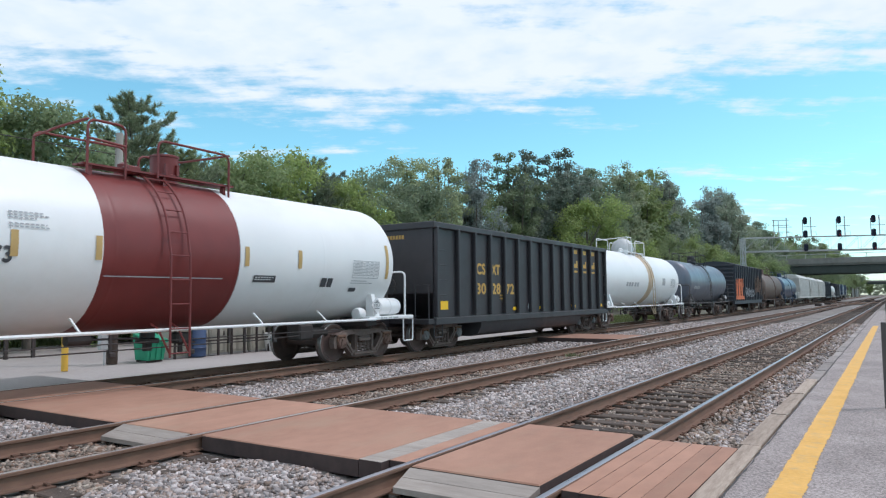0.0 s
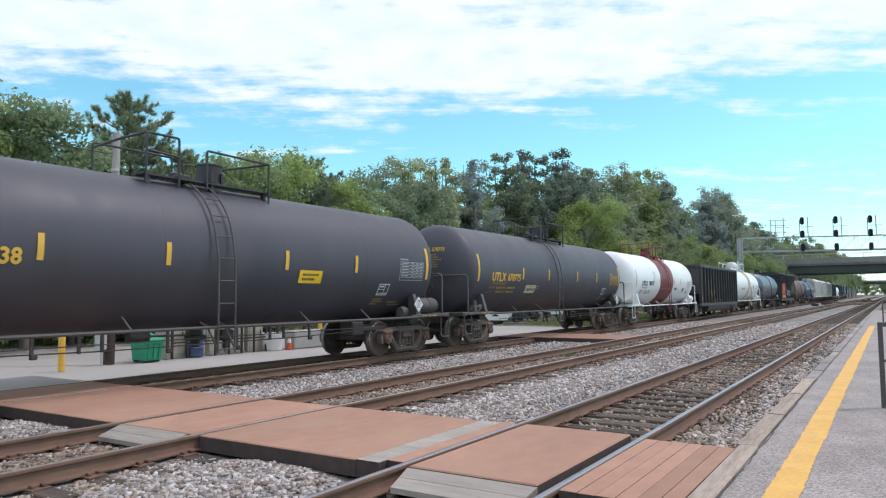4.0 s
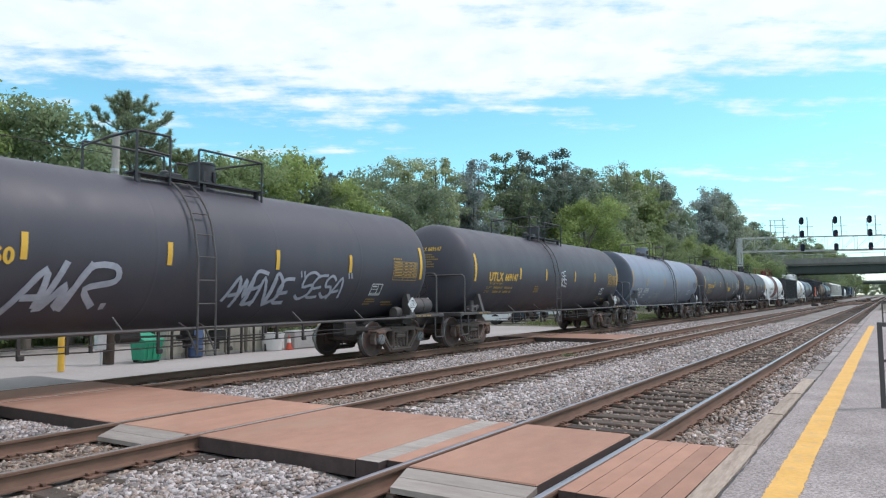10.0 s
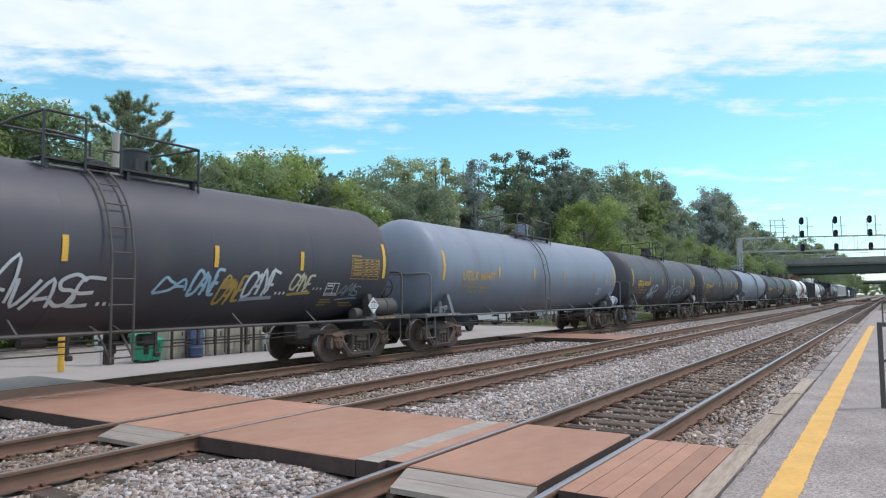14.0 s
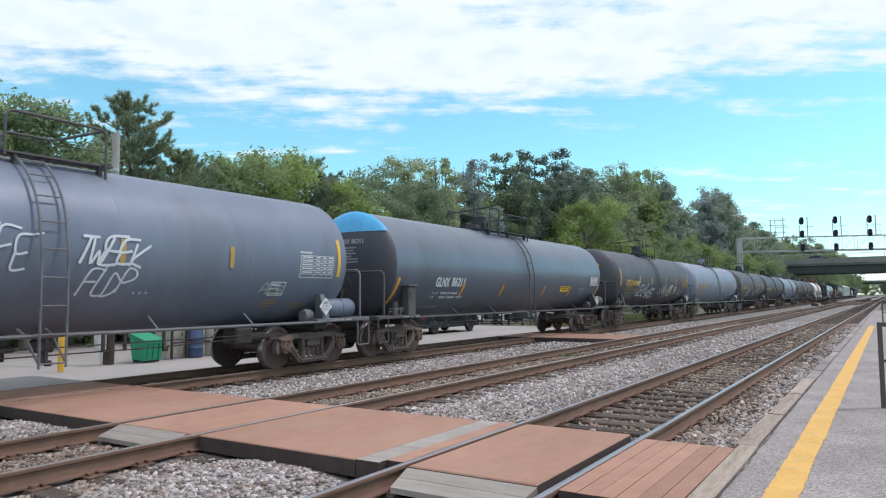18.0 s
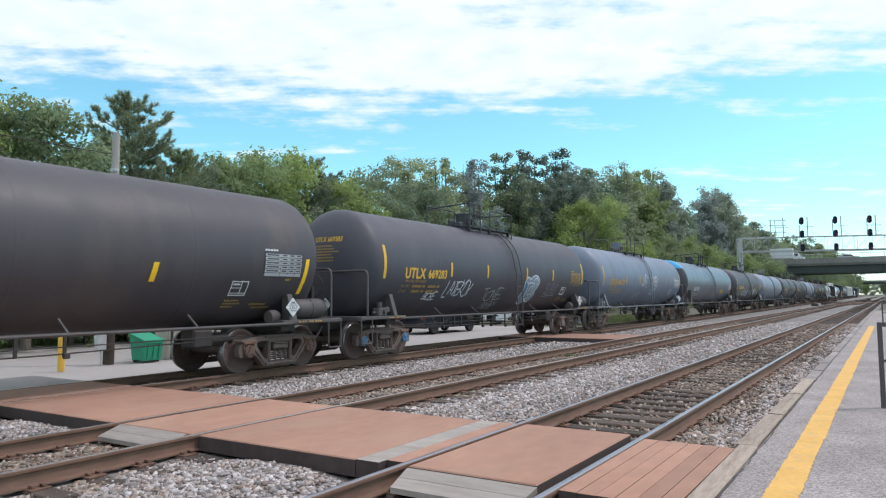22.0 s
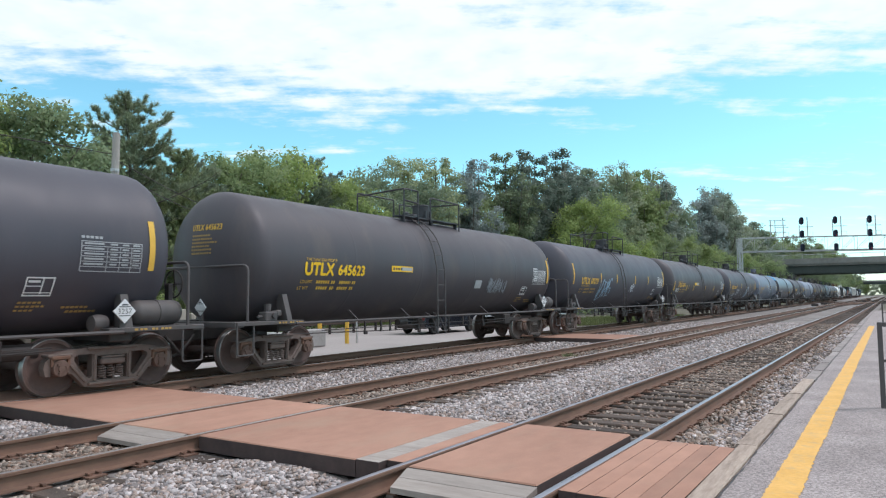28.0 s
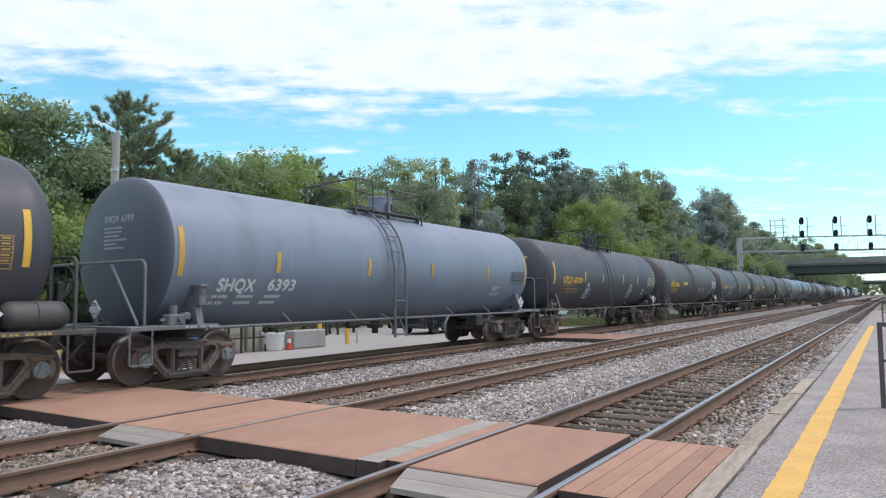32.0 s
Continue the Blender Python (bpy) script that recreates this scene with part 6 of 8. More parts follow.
def wheelset_geo():
    half = [(0.02, -1.150), (0.055, -1.150), (0.060, -1.135), (0.125, -1.130), (0.132, -1.115), (0.132, -1.03), (0.11, -1.02), (0.11, -0.90), (0.085, -0.89), (0.085, -0.86), (0.155, -0.855), (0.165, -0.835), (0.30, -0.80), (0.375, -0.815),
            (0.395, -0.835), (0.445, -0.835), (0.457, -0.825), (0.461, -0.735), (0.470, -0.722), (0.486, -0.712), (0.484, -0.695), (0.470, -0.688), (0.40, -0.688), (0.37, -0.725), (0.20, -0.70), (0.17, -0.66), (0.085, -0.65)]
    prof = half + [(r, -x) for r, x in reversed(half)]
    n = len(half)
    m = [2] * 6 + [0] * 10 + [1] * 2 + [0] * (n - 18)
    mats = (m + m[::-1])[: len(prof) - 1]
    g = Geo().lathe(prof, 36, "x", mats=mats)
    for s in (-1, 1):
        for i in range(3):
            a = 2 * math.pi * i / 3
            g.box((s * 1.142, 0.08 * math.cos(a), 0.08 * math.sin(a)), (0.03, 0.045, 0.045), m=2)
    return g


WHEELS = []


def truck(car, y, caps="rust", fine=True, frame_mat=None):
    """A three-piece freight truck."""
    fm = frame_mat or FRAME_STEEL
    tr = part("truck", shared(("bolster", fm.name), lambda: Geo().box((0, 0, 0.56), (1.9, 0.42, 0.20), bevel=0.03).box((0, 0, 0.70), (0.5, 0.5, 0.10), bevel=0.02), fm), None, car, at=pose(0, y, 0))
    for s in (-1, 1):
        part("side_frame", shared(("side_frame", fm.name), frame_plate, fm), None, tr, at=pose(s * 0.99, 0, 0))
    for yy in (-0.889, 0.889):
        w = part("wheelset", shared(("wheelset", caps), wheelset_geo, [WHEEL_STEEL, TREAD, BEARING[caps]], 35), None, tr, at=pose(0, yy, 0.457))
        WHEELS.append((w, yy, random.Random(len(WHEELS)).uniform(0, 360)))
        if fine:
            for s in (-1, 1):
                part("bearing_adapter", shared("bearing_adapter", lambda: Geo().box((0, 0, 0), (0.24, 0.30, 0.06), bevel=0.015).box((0, 0.13, -0.07), (0.2, 0.04, 0.12)).box((0, -0.13, -0.07), (0.2, 0.04, 0.12)), BRAKE_RUST), None, tr, at=pose(s * 1.0, yy, 0.457 + 0.165))
    if fine:
        for s in (-1, 1):
            for yy in (-0.155, 0.0, 0.155):
                part("spring", shared("spring", coil, FRAME_STEEL, 60), None, tr, at=pose(s * 1.02, yy, 0))
            part("bolster_end", shared("bolster_end", lambda: Geo().box((0, 0, 0.51), (0.24, 0.44, 0.10), bevel=0.02).box((0.06, 0, 0.585), (0.12, 0.40, 0.03)), FRAME_STEEL), None, tr, at=pose(s * 0.98, 0, 0, rz=0 if s > 0 else 180))
        part("brake_beam", shared("brake_beam", lambda: Geo().box((0, 0.36, 0.40), (1.5, 0.08, 0.08)).box((0, -0.36, 0.40), (1.5, 0.08, 0.08)).box((0.2, 0, 0.34), (0.05, 0.8, 0.05)), BRAKE_RUST), None, tr)
    return tr


# ---- parts common to cars
def coupler(car, y, s):
    g = Geo().box((0, s * 0.30, 0.86), (0.18, 0.75, 0.20), bevel=0.02).box((0.02, s * 0.74, 0.86), (0.34, 0.22, 0.28), bevel=0.05).box((0.13, s * 0.88, 0.86), (0.10, 0.16, 0.26), bevel=0.03)
    part("coupler", g, BRAKE_RUST, car, at=pose(0, y, 0))
    hose = Geo().pipe([(0.32, s * 0.55, 0.82), (0.34, s * 0.75, 0.62), (0.30, s * 0.92, 0.44), (0.22, s * 1.08, 0.40)], 0.028, 7, soft=0.1)
    part("brake_hose", hose, DARK_METAL, car, at=pose(0, y, 0))


def stirrup(car, x, y, z0, mat, wide=0.42, low=0.42):
    part("sill_step", shared(("sill_step", mat.name, wide, round(z0 - low, 2)), lambda: Geo().pipe([(0, -wide / 2, 0), (0, -wide / 2, low - z0), (0, wide / 2, low - z0), (0, wide / 2, 0)], 0.018, 6, soft=0.05), mat), None, car, at=pose(x, y, z0))


def diamond(parent, at, number=None, face=0.19):
    g = Geo()
    g.v = [(0.012, 0, -face), (0.012, face, 0), (0.012, 0, face), (0.012, -face, 0)]
    g.v += [(-0.012, y, z) for _, y, z in g.v]
    for f in ((0, 1, 2, 3), (7, 6, 5, 4), (0, 1, 5, 4), (1, 2, 6, 5), (2, 3, 7, 6), (3, 0, 4, 7)):
        g.face(f)
    p = part("placard", g, INK["white"], parent, "white diamond hazard placard", at=at)
    b = Geo()
    for z, w in ((0.072, 0.10), (-0.075, 0.10)):
        b.box((0.014, 0, z), (0.004, 2 * w, 0.014))
    b.box((0.014, 0, 0.105), (0.004, 0.10, 0.022))
    if number:
        v, f = text_mesh(number, 0.085, 0.25)
        k = len(b.v)
        b.v += [(0.0165, float(x) - 0.125, float(z) - 0.043) for x, z in v[:, :2]]
        for q in f:
            b.face([k + i for i in q])
    part("placard_print", b, INK["dark"], p)
    return p


def tank_car(u, half, paint, label, marks=None, trim=None, head=None, band=None, depth=0.62, caps="rust", ladder=-0.55, valve=True, near=True, dome=0.62, shift=0.0, box_end=0.0, top_mat=None, plain=False):
    """A tank car; u: place of its middle when the clip begins. marks: a function that lays on the lettering."""
    car = thing("tank_car", on_track(u), label, "tank car", "cars of the freight train")
    P, T = PAINT[paint], PAINT[trim or ("trim" if paint in ("black", "dusty", "gloss") else "steel" if paint in ("grey", "slate") else paint)]
    # head: a colour for the trailing end only; the leading end matches the sides
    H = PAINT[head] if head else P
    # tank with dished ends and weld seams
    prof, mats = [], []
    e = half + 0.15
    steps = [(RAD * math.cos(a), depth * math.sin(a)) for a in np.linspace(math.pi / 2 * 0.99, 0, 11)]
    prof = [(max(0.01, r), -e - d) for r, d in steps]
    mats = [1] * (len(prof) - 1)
    prof.append((RAD, -e + 0.06))
    mats.append(0)
    seams = [-half * 0.62, -half * 0.21, half * 0.21, half * 0.62]
    cuts = sorted([(q, "seam") for q in seams] + ([(band[0], "band"), (band[1], "out")] if band else []))
    cur = 0
    for q, kind in cuts:
        if kind == "seam":
            for dy, dr in ((-0.06, 0), (-0.015, 0), (0, 0.0025), (0.015, 0), (0.06, 0)):
                prof.append((RAD + dr, q + dy))
                mats.append(cur)
        else:
            prof.append((RAD, q))
            mats.append(cur)
            cur = 2 if kind == "band" else 0
    prof += [(RAD, e - 0.06), (RAD, e)]
    mats += [cur, cur]
    prof += [(max(0.01, r), e + d) for r, d in reversed(steps)][1:]
    mats += [0] * 10
    g = Geo().lathe(prof, 72, "y", at=(0, 0, MID), mats=mats)
    part("tank", g, [P, H, PAINT[band[2]] if band else P], car, smooth=40)
    tp = T
    # centre sill, bolsters and gussets
    for s in (-1, 1):
        part("stub_sill", Geo().box((0, s * (half + 0.25), 0.86), (0.42, 2.5, 0.34), bevel=0.03), DARK_METAL, car)
        part("body_bolster", Geo().box((0, s * (half - 0.45), 0.93), (2.6, 0.42, 0.20), bevel=0.02), DARK_METAL, car)
        for q in (-1, 1):
            gs = Geo()
            a = [(1.16, 0.98), (1.50, 0.98), (1.44, 1.18), (1.30, 1.62), (1.14, 1.62)]
            gs.sweep([(q * x, z) for x, z in a], -0.07, 0.07)
            part("gusset", gs, tp, car, at=pose(0, s * (half - 0.42), 0))
            # side walkway and end beam
            part("end_deck", Geo().box((q * 1.24, s * (half + 0.12), 1.03), (0.56, 1.85, 0.075), bevel=0.008), tp, car)
            stirrup(car, q * 1.50, s * (half + 0.82), 1.0, tp)
        part("end_beam", Geo().box((0, s * (half + 0.96), 1.02), (2.98, 0.24, 0.11), bevel=0.01), tp, car)
        hoop = Geo().pipe([(1.46, 0, 1.05), (1.46, 0, 2.20), (-1.46, 0, 2.20), (-1.46, 0, 1.05)], 0.027, 8, soft=0.14)
        part("end_handrail", hoop, tp, car, at=pose(0, s * (half + 0.74), 0), smooth=60)
        coupler(car, s * (half + 0.55), s)
        truck(car, s * (half - 0.45), caps if s < 0 or caps != "blue" else "grey", near)
    # side rails with struts
    for q in (-1, 1):
        part("side_rail", Geo().rod((q * 1.52, -half + 0.55, 1.0), (q * 1.52, half - 0.55, 1.0), 0.030, 8), tp, car)
    if near:
        if not plain:
            part("lower_rail", Geo().rod((1.30, -half + 1.6, 0.80), (1.30, half - 1.6, 0.80), 0.010, 6), DARK_METAL, car)
        for y in (-half * 0.62, -half * 0.31, half * 0.31, half * 0.62):
            part("rail_strut", Geo().box((1.36, y, 1.12), (0.025, 0.03, 0.38), turn=Matrix.Rotation(radians(-52), 3, "Y")), tp, car)
        # gear under the tank
        part("outlet", Geo().lathe([(0.22, 0.70), (0.22, 0.78), (0.14, 0.80), (0.14, 1.0)], 16, "z").rod((0, 0, 0.55), (0, 0, 0.72), 0.09, 10), DARK_METAL, car, at=pose(0.1, 0.25, 0))
        part("outlet_valve", Geo().box((0.35, 0.8, 0.78), (0.25, 0.30, 0.22), bevel=0.03).rod((0.35, 0.8, 0.5), (0.35, 0.8, 0.7), 0.05, 8), DARK_METAL, car)
        part("brake_cylinder", Geo().rod((0.75, -1.7, 0.86), (0.75, -1.3, 0.86), 0.09, 14).rod((0.75, -1.3, 0.86), (0.75, -0.4, 0.84), 0.02, 6), DARK_METAL, car)
        if not plain:
            part("train_pipe", Geo().pipe([(0.9, -half + 0.9, 0.74), (0.9, -2.2, 0.66), (0.9, 2.4, 0.66), (0.9, half - 0.9, 0.74)], 0.012, 6), DARK_METAL, car)
        part("brake_valve", Geo().box((0.72, half - 2.35, 0.76), (0.42, 0.46, 0.36), bevel=0.04).rod((0.72, half - 2.1, 0.72), (0.72, half - 1.55, 0.72), 0.13, 12), DARK_METAL, car)
        if not plain:
            for y, z in ((-3.5, 0.66), (-1.1, 0.60), (0.5, 0.55), (2.6, 0.64)):
                part("rigging_hanger", Geo().box((1.05, y, (z + 0.98) / 2), (0.035, 0.05, 0.98 - z)).box((1.05, y + 0.03, z), (0.07, 0.11, 0.09), bevel=0.015), DARK_METAL, car)
        for y in (-2.7, -2.3, 1.5, 1.9):
            part("hanger", Geo().box((0.95, y, 0.80), (0.04, 0.05, 0.30)), DARK_METAL, car)
    # reservoir, placards, brake wheel at the leading end
    ry = half + 0.26
    res = Geo().lathe([(0.02, -0.50), (0.13, -0.49), (0.20, -0.43), (0.22, -0.36), (0.22, -0.02), (0.232, -0.02), (0.232, 0.02), (0.22, 0.02), (0.22, 0.36), (0.20, 0.43), (0.13, 0.49), (0.02, 0.50)], 22, "y")
    if not plain:
        part("air_reservoir", res, tp if paint in ("black", "dusty", "gloss") else P, car, smooth=35, at=pose(1.16, ry, 1.30))
    if near:
        if not plain:
            part("relay_valve", Geo().lathe([(0.02, -0.13), (0.13, -0.12), (0.15, -0.05), (0.15, 0.05), (0.13, 0.12), (0.02, 0.13)], 14, "y"), tp, car, smooth=40, at=pose(1.16, half - 0.78, 1.14))
        part("placard_post", Geo().box((1.46, half - 0.55, 1.16), (0.05, 0.10, 0.34)), tp, car)
        diamond(car, pose(1.53, half - 0.55, 1.34), "3257" if near == 2 else None, 0.20)
        diamond(car, pose(0.20, -(half + 0.86), 1.36, rz=-90), None, 0.17)
        part("placard_post", Geo().box((0.20, -(half + 0.835), 1.22), (0.08, 0.03, 0.42)), tp, car)
        bw = Geo()
        for i in range(20):
            a, b = 2 * math.pi * i / 20, 2 * math.pi * (i + 1) / 20
            bw.rod((0.26 * math.cos(a), 0, 0.26 * math.sin(a)), (0.26 * math.cos(b), 0, 0.26 * math.sin(b)), 0.016, 5)
        for i in range(4):
            a = math.pi * i / 2
            bw.rod((0, 0.03, 0), (0.26 * math.cos(a), 0, 0.26 * math.sin(a)), 0.012, 5)
        part("brake_wheel", bw, DARK_METAL, car, at=pose(0.72, half + 0.98, 1.82))
        part("brake_stand", Geo().box((0.72, half + 0.88, 1.42), (0.12, 0.10, 0.80), bevel=0.01), DARK_METAL, car)
        if valve:
            vb = Geo().box((0, 0, 0.10), (0.22, 0.34, 0.20), bevel=0.02).box((0.02, 0.22, 0.16), (0.18, 0.16, 0.14), bevel=0.03).rod((0.0, -0.02, 0.18), (0.0, -0.02, 0.36), 0.075, 10).rod((0.05, 0.05, 0.12), (0.16, 0.05, 0.12), 0.06, 10).rod((0, -0.28, 0.1), (0, -0.1, 0.1), 0.03, 6)
            part("control_valve", vb, tp, car, at=pose(1.28, -(half + 0.02), 1.06))
    if box_end:
        z = 1.72 - 0.30 * box_end
        part("equipment_box", Geo().box((1.42, -(half - 0.42), z), (0.22, 0.34 * box_end, 0.80 * box_end), bevel=0.02).box((1.43, -(half - 0.42), z + 0.42 * box_end), (0.27, 0.42 * box_end, 0.05), bevel=0.01).box((1.535, -(half - 0.42), z + 0.18 * box_end), (0.02, 0.2 * box_end, 0.16 * box_end)), tp, car)
    # ladder
    lm = T if band is None else PAINT[band[2]]
    def rung_path(off):
        pts = []
        for a in np.linspace(radians(22), radians(84), 9):
            pts.append(((RAD + off) * math.sin(a), MID + (RAD + off) * math.cos(a)))
        pts += [(1.60, MID - 0.1), (1.61, 1.6), (1.61, 0.52)]
        return pts
    path = rung_path(0.10)
    lad = Geo()
    lw = 0.24 if plain else 0.20
    for dy in (-lw, lw):
        lad.pipe([(x, dy, z) for x, z in path], 0.032 if plain else 0.021, 6)
    part("ladder", lad, lm, car, at=pose(0, ladder, 0))
    length = [0.0]
    for (xa, za), (xb, zb) in zip(path, path[1:]):
        length.append(length[-1] + math.hypot(xb - xa, zb - za))
    for i in range(9 if near else 6):
        d = 0.25 + i * (length[-1] - 0.32) / (8 if near else 5)
        k = max(j for j in range(len(path) - 1) if length[j] <= d)
        w = (d - length[k]) / (length[k + 1] - length[k])
        x, z = path[k][0] + (path[k + 1][0] - path[k][0]) * w, path[k][1] + (path[k + 1][1] - path[k][1]) * w
        part("rung", Geo().rod((x, -lw, z), (x, lw, z), 0.018 if plain else 0.014, 6), lm, car, at=pose(0, ladder, 0))
    brace = Geo()
    for dy in (-lw, lw):
        w = 0.026 if plain else 0.018
        brace.rod((1.61, dy, 0.58), (1.50, dy - 0.16, 1.02), w, 6)
        brace.rod((1.50, dy - 0.16, 1.02), (1.30, dy - 0.16, 1.10), w, 6)
    part("ladder_brace", brace, lm, car, at=pose(0, ladder, 0))
    # walkway round the manway, rails, dome
    rm = top_mat or (PAINT['gondola'] if paint in ('black', 'dusty', 'gloss') else PAINT['trim'] if paint in ('grey', 'slate') else T)
    topz = MID + RAD
    for q in (-1, 1):
        for k in (-0.12, 0.06):
            part("top_walkway", Geo().box((q * 0.66 + k, 0.1 + shift, topz - 0.02), (0.14, 3.2, 0.035)), rm, car)
        for y in (-1.35, 0.1, 1.5):
            part("walkway_bracket", Geo().box((q * 0.70, y + shift, topz - 0.13), (0.10, 0.06, 0.22)), rm, car)
    z1 = topz + 0.74
    rails = [[(0.82, -1.45, topz - 0.2), (0.82, -1.45, z1), (0.82, -0.75, z1), (0.82, -0.75, topz - 0.2)],
             [(0.82, -0.1, topz - 0.1), (0.82, -0.1, z1 - 0.12), (0.82, 1.55, z1 - 0.14), (0.82, 1.55, topz - 0.28)],
             [(-0.82, -1.5, topz - 0.2), (-0.82, -1.5, z1), (-0.82, 0.3, z1), (-0.82, 0.3, topz - 0.2)],
             [(-0.82, 0.6, topz - 0.2), (-0.82, 0.6, z1 - 0.1), (-0.82, 1.55, z1 - 0.1), (0.82, 1.55, z1 - 0.14)],
             [(0.82, -1.45, z1 - 0.32), (0.82, -0.75, z1 - 0.36)],
             [(0.82, -1.45, z1), (0.1, -1.55, z1 - 0.06), (-0.82, -1.5, z1 - 0.1)]]
    for r in rails:
        r = [(x, y + shift, z) for x, y, z in r]
        part("top_rail", Geo().pipe(r, 0.024, 7, soft=0.05 if paint in ('black', 'dusty', 'gloss') else 0.16), rm, car)
    dr = 0.35 if plain else 0.27
    part("dome", Geo().lathe([(dr, 0), (dr, 0.16), (dr + 0.025, 0.17), (dr + 0.025, 0.21), (dr, 0.22), (dr, 0.56), (dr + 0.015, 0.565), (dr + 0.015, 0.60), (dr - 0.02, 0.615), (0.02, 0.62)], 24, "z"), P if paint in ("grey", "slate") else rm, car, smooth=35, at=pose(0, dome, topz - 0.08))
    if near:
        for dy in (-0.15, 0.1):
            part("dome_bolt", Geo().box((dr + 0.01, dy, 0.3), (0.05, 0.06, 0.22)), rm, car, at=pose(0, dome, topz - 0.08))
        part("vent_valve", Geo().lathe([(0.16, 0), (0.16, 0.12), (0.11, 0.13), (0.11, 0.22), (0.05, 0.25), (0.01, 0.27)], 14, "z").box((0.25, 0.0, 0.08), (0.25, 0.25, 0.16), bevel=0.02), rm, car, smooth=40, at=pose(0.1, dome - 0.95, topz - 0.02))
    if near == 2:
        edge = Markings(car, flat=1.524)
        for y in (half - 0.35, -half + 0.05):
            edge.small_print(y, 1.012, "gold" if paint in ("black", "dusty") else "pale", [[(0, 0.06), (0.10, 0.16), (0.32, 0.12), (0.50, 0.22)]], 0.035, "deck_print")
    if marks:
        marks(Markings(car), half, car)
    TRAIN.append((car, u))
    return car


TRAIN = []


def end_words(car, half, text, ink, depth=0.62):
    """Reporting mark and small print on the trailing tank head."""
    v, f = text_mesh(text, 0.125, 0.84)
    g = Geo()
    pts = [(float(x) + 0.02, float(z) + 2.97) for x, z in v[:, :2]]
    # seen from behind, letters run from far side (-x) towards +x
    for k, e in ((-0.007, 0.0), (0.007, 0.002)):
        n = len(g.v)
        g.v += [(x - 0.27 + k, head_y(x - 0.27 + k, z, half, depth) - e, z) for x, z in pts]
        for q in f:
            g.face([n + i for i in q])
    part("end_lettering", g, INK["yellow" if ink in ("gold", "dimgold") else ink], car)
    b = Geo()
    r = random.Random(len(text))
    for i in range(6):
        z = 2.84 - i * 0.075
        x, e = -0.22, 0.15 + r.uniform(0, 0.35)
        while x < e:
            k = len(b.v)
            for dx, dz in ((0, 0), (0.05, 0), (0.05, 0.038), (0, 0.038)):
                b.v.append((x + dx, head_y(x + dx, z + dz, half, depth), z + dz))
            b.face((k, k + 1, k + 2, k + 3))
            x += 0.068
    part("end_print", b, INK["dimgold" if ink in ("gold", "dimgold") else ink], car)["kind"] = "stuff"


def standard(code, ink="yellow", small="gold", table="gold", stripes="yellow", tagline=True, extra=None, lowset=False, width=2.05, end=True, box="white", mids=(-3.62, -1.40, 1.50, 3.80), start=0.92):
    """Lettering in the usual arrangement: code, load lines, stripes, table, stencil box."""
    def lay(m, half, car):
        if code:
            a, b = code.split(" ")
            y0 = -half + start
            m.words(a, y0, 2.05, 0.27, ink, width * 0.46, "reporting_mark")
            m.words(b, y0 + width * 0.54, 2.07, 0.225, ink, width * 0.46, "car_number")
            if tagline:
                m.words("THE TANK CAR PEOPLE", y0 + 0.02, 2.36 if lowset else 1.935, 0.062, small, 1.0, "tagline")
            m.words("LD LMT", y0 - 0.08, 1.80 if not lowset else 1.86, 0.07, small, 0.36, "load_lettering")
            m.words("LT WT", y0 - 0.12, 1.665 if not lowset else 1.72, 0.07, small, 0.32, "load_lettering")
            zz = 1.80 if not lowset else 1.86
            m.small_print(y0 + 0.42, zz, small, [[(0, 0.44), (0.50, 0.12), (0.78, 0.40), (1.24, 0.12)], [(0.05, 0.38), (0.50, 0.12), (0.76, 0.38), (1.20, 0.12)]], 0.067, "load_figures")
            if end:
                end_words(car, half, code, "gold" if ink in ("yellow", "bright", "worn") else ink)
        if stripes:
            if lowset:
                for y, z0, z1 in ((-half, 1.62, 2.38), (half, 1.62, 2.38)):
                    m.stripe(y - 0.12, z0, z1, stripes, 0.11, 0.10)
                for y in (-4.61, -2.65, 1.0, 3.94):
                    m.stripe(y - 0.03, 1.84, 2.18, stripes, 0.11, 0.05)
            else:
                for y in (-half, half):
                    m.stripe(y, 2.02, 2.88, stripes, 0.11)
                for i, y in enumerate(mids):
                    m.stripe(y, 2.13, 2.54, "ochre" if ink == "worn" and i > 1 else stripes, 0.10)
        if table:
            filled = lowset and stripes
            if filled:
                m.bars("data_panel", [(half - 1.27, half - 0.20, 1.98, 2.47)], "pale")
            m.table(half - 1.27, half - 0.20, 1.98, 2.47, "dark" if filled else table)
            m.small_print(half - 1.27, 2.51, table, [[(0, 0.36)]], 0.04, "table_heading")
        if box:
            m.stencil_box(half - 2.03, half - 1.60, 1.59, 1.88, box)
            m.small_print(half - 2.05, 1.48, "dimgold", [[(0, 0.35)], [(0, 0.42)], [(0, 0.30)]], 0.03)
            m.small_print(half - 1.35, 1.40, "dimgold", [[(0, 0.45)], [(0.1, 0.5)]], 0.035)
        if extra:
            extra(m, half, car)
    return lay


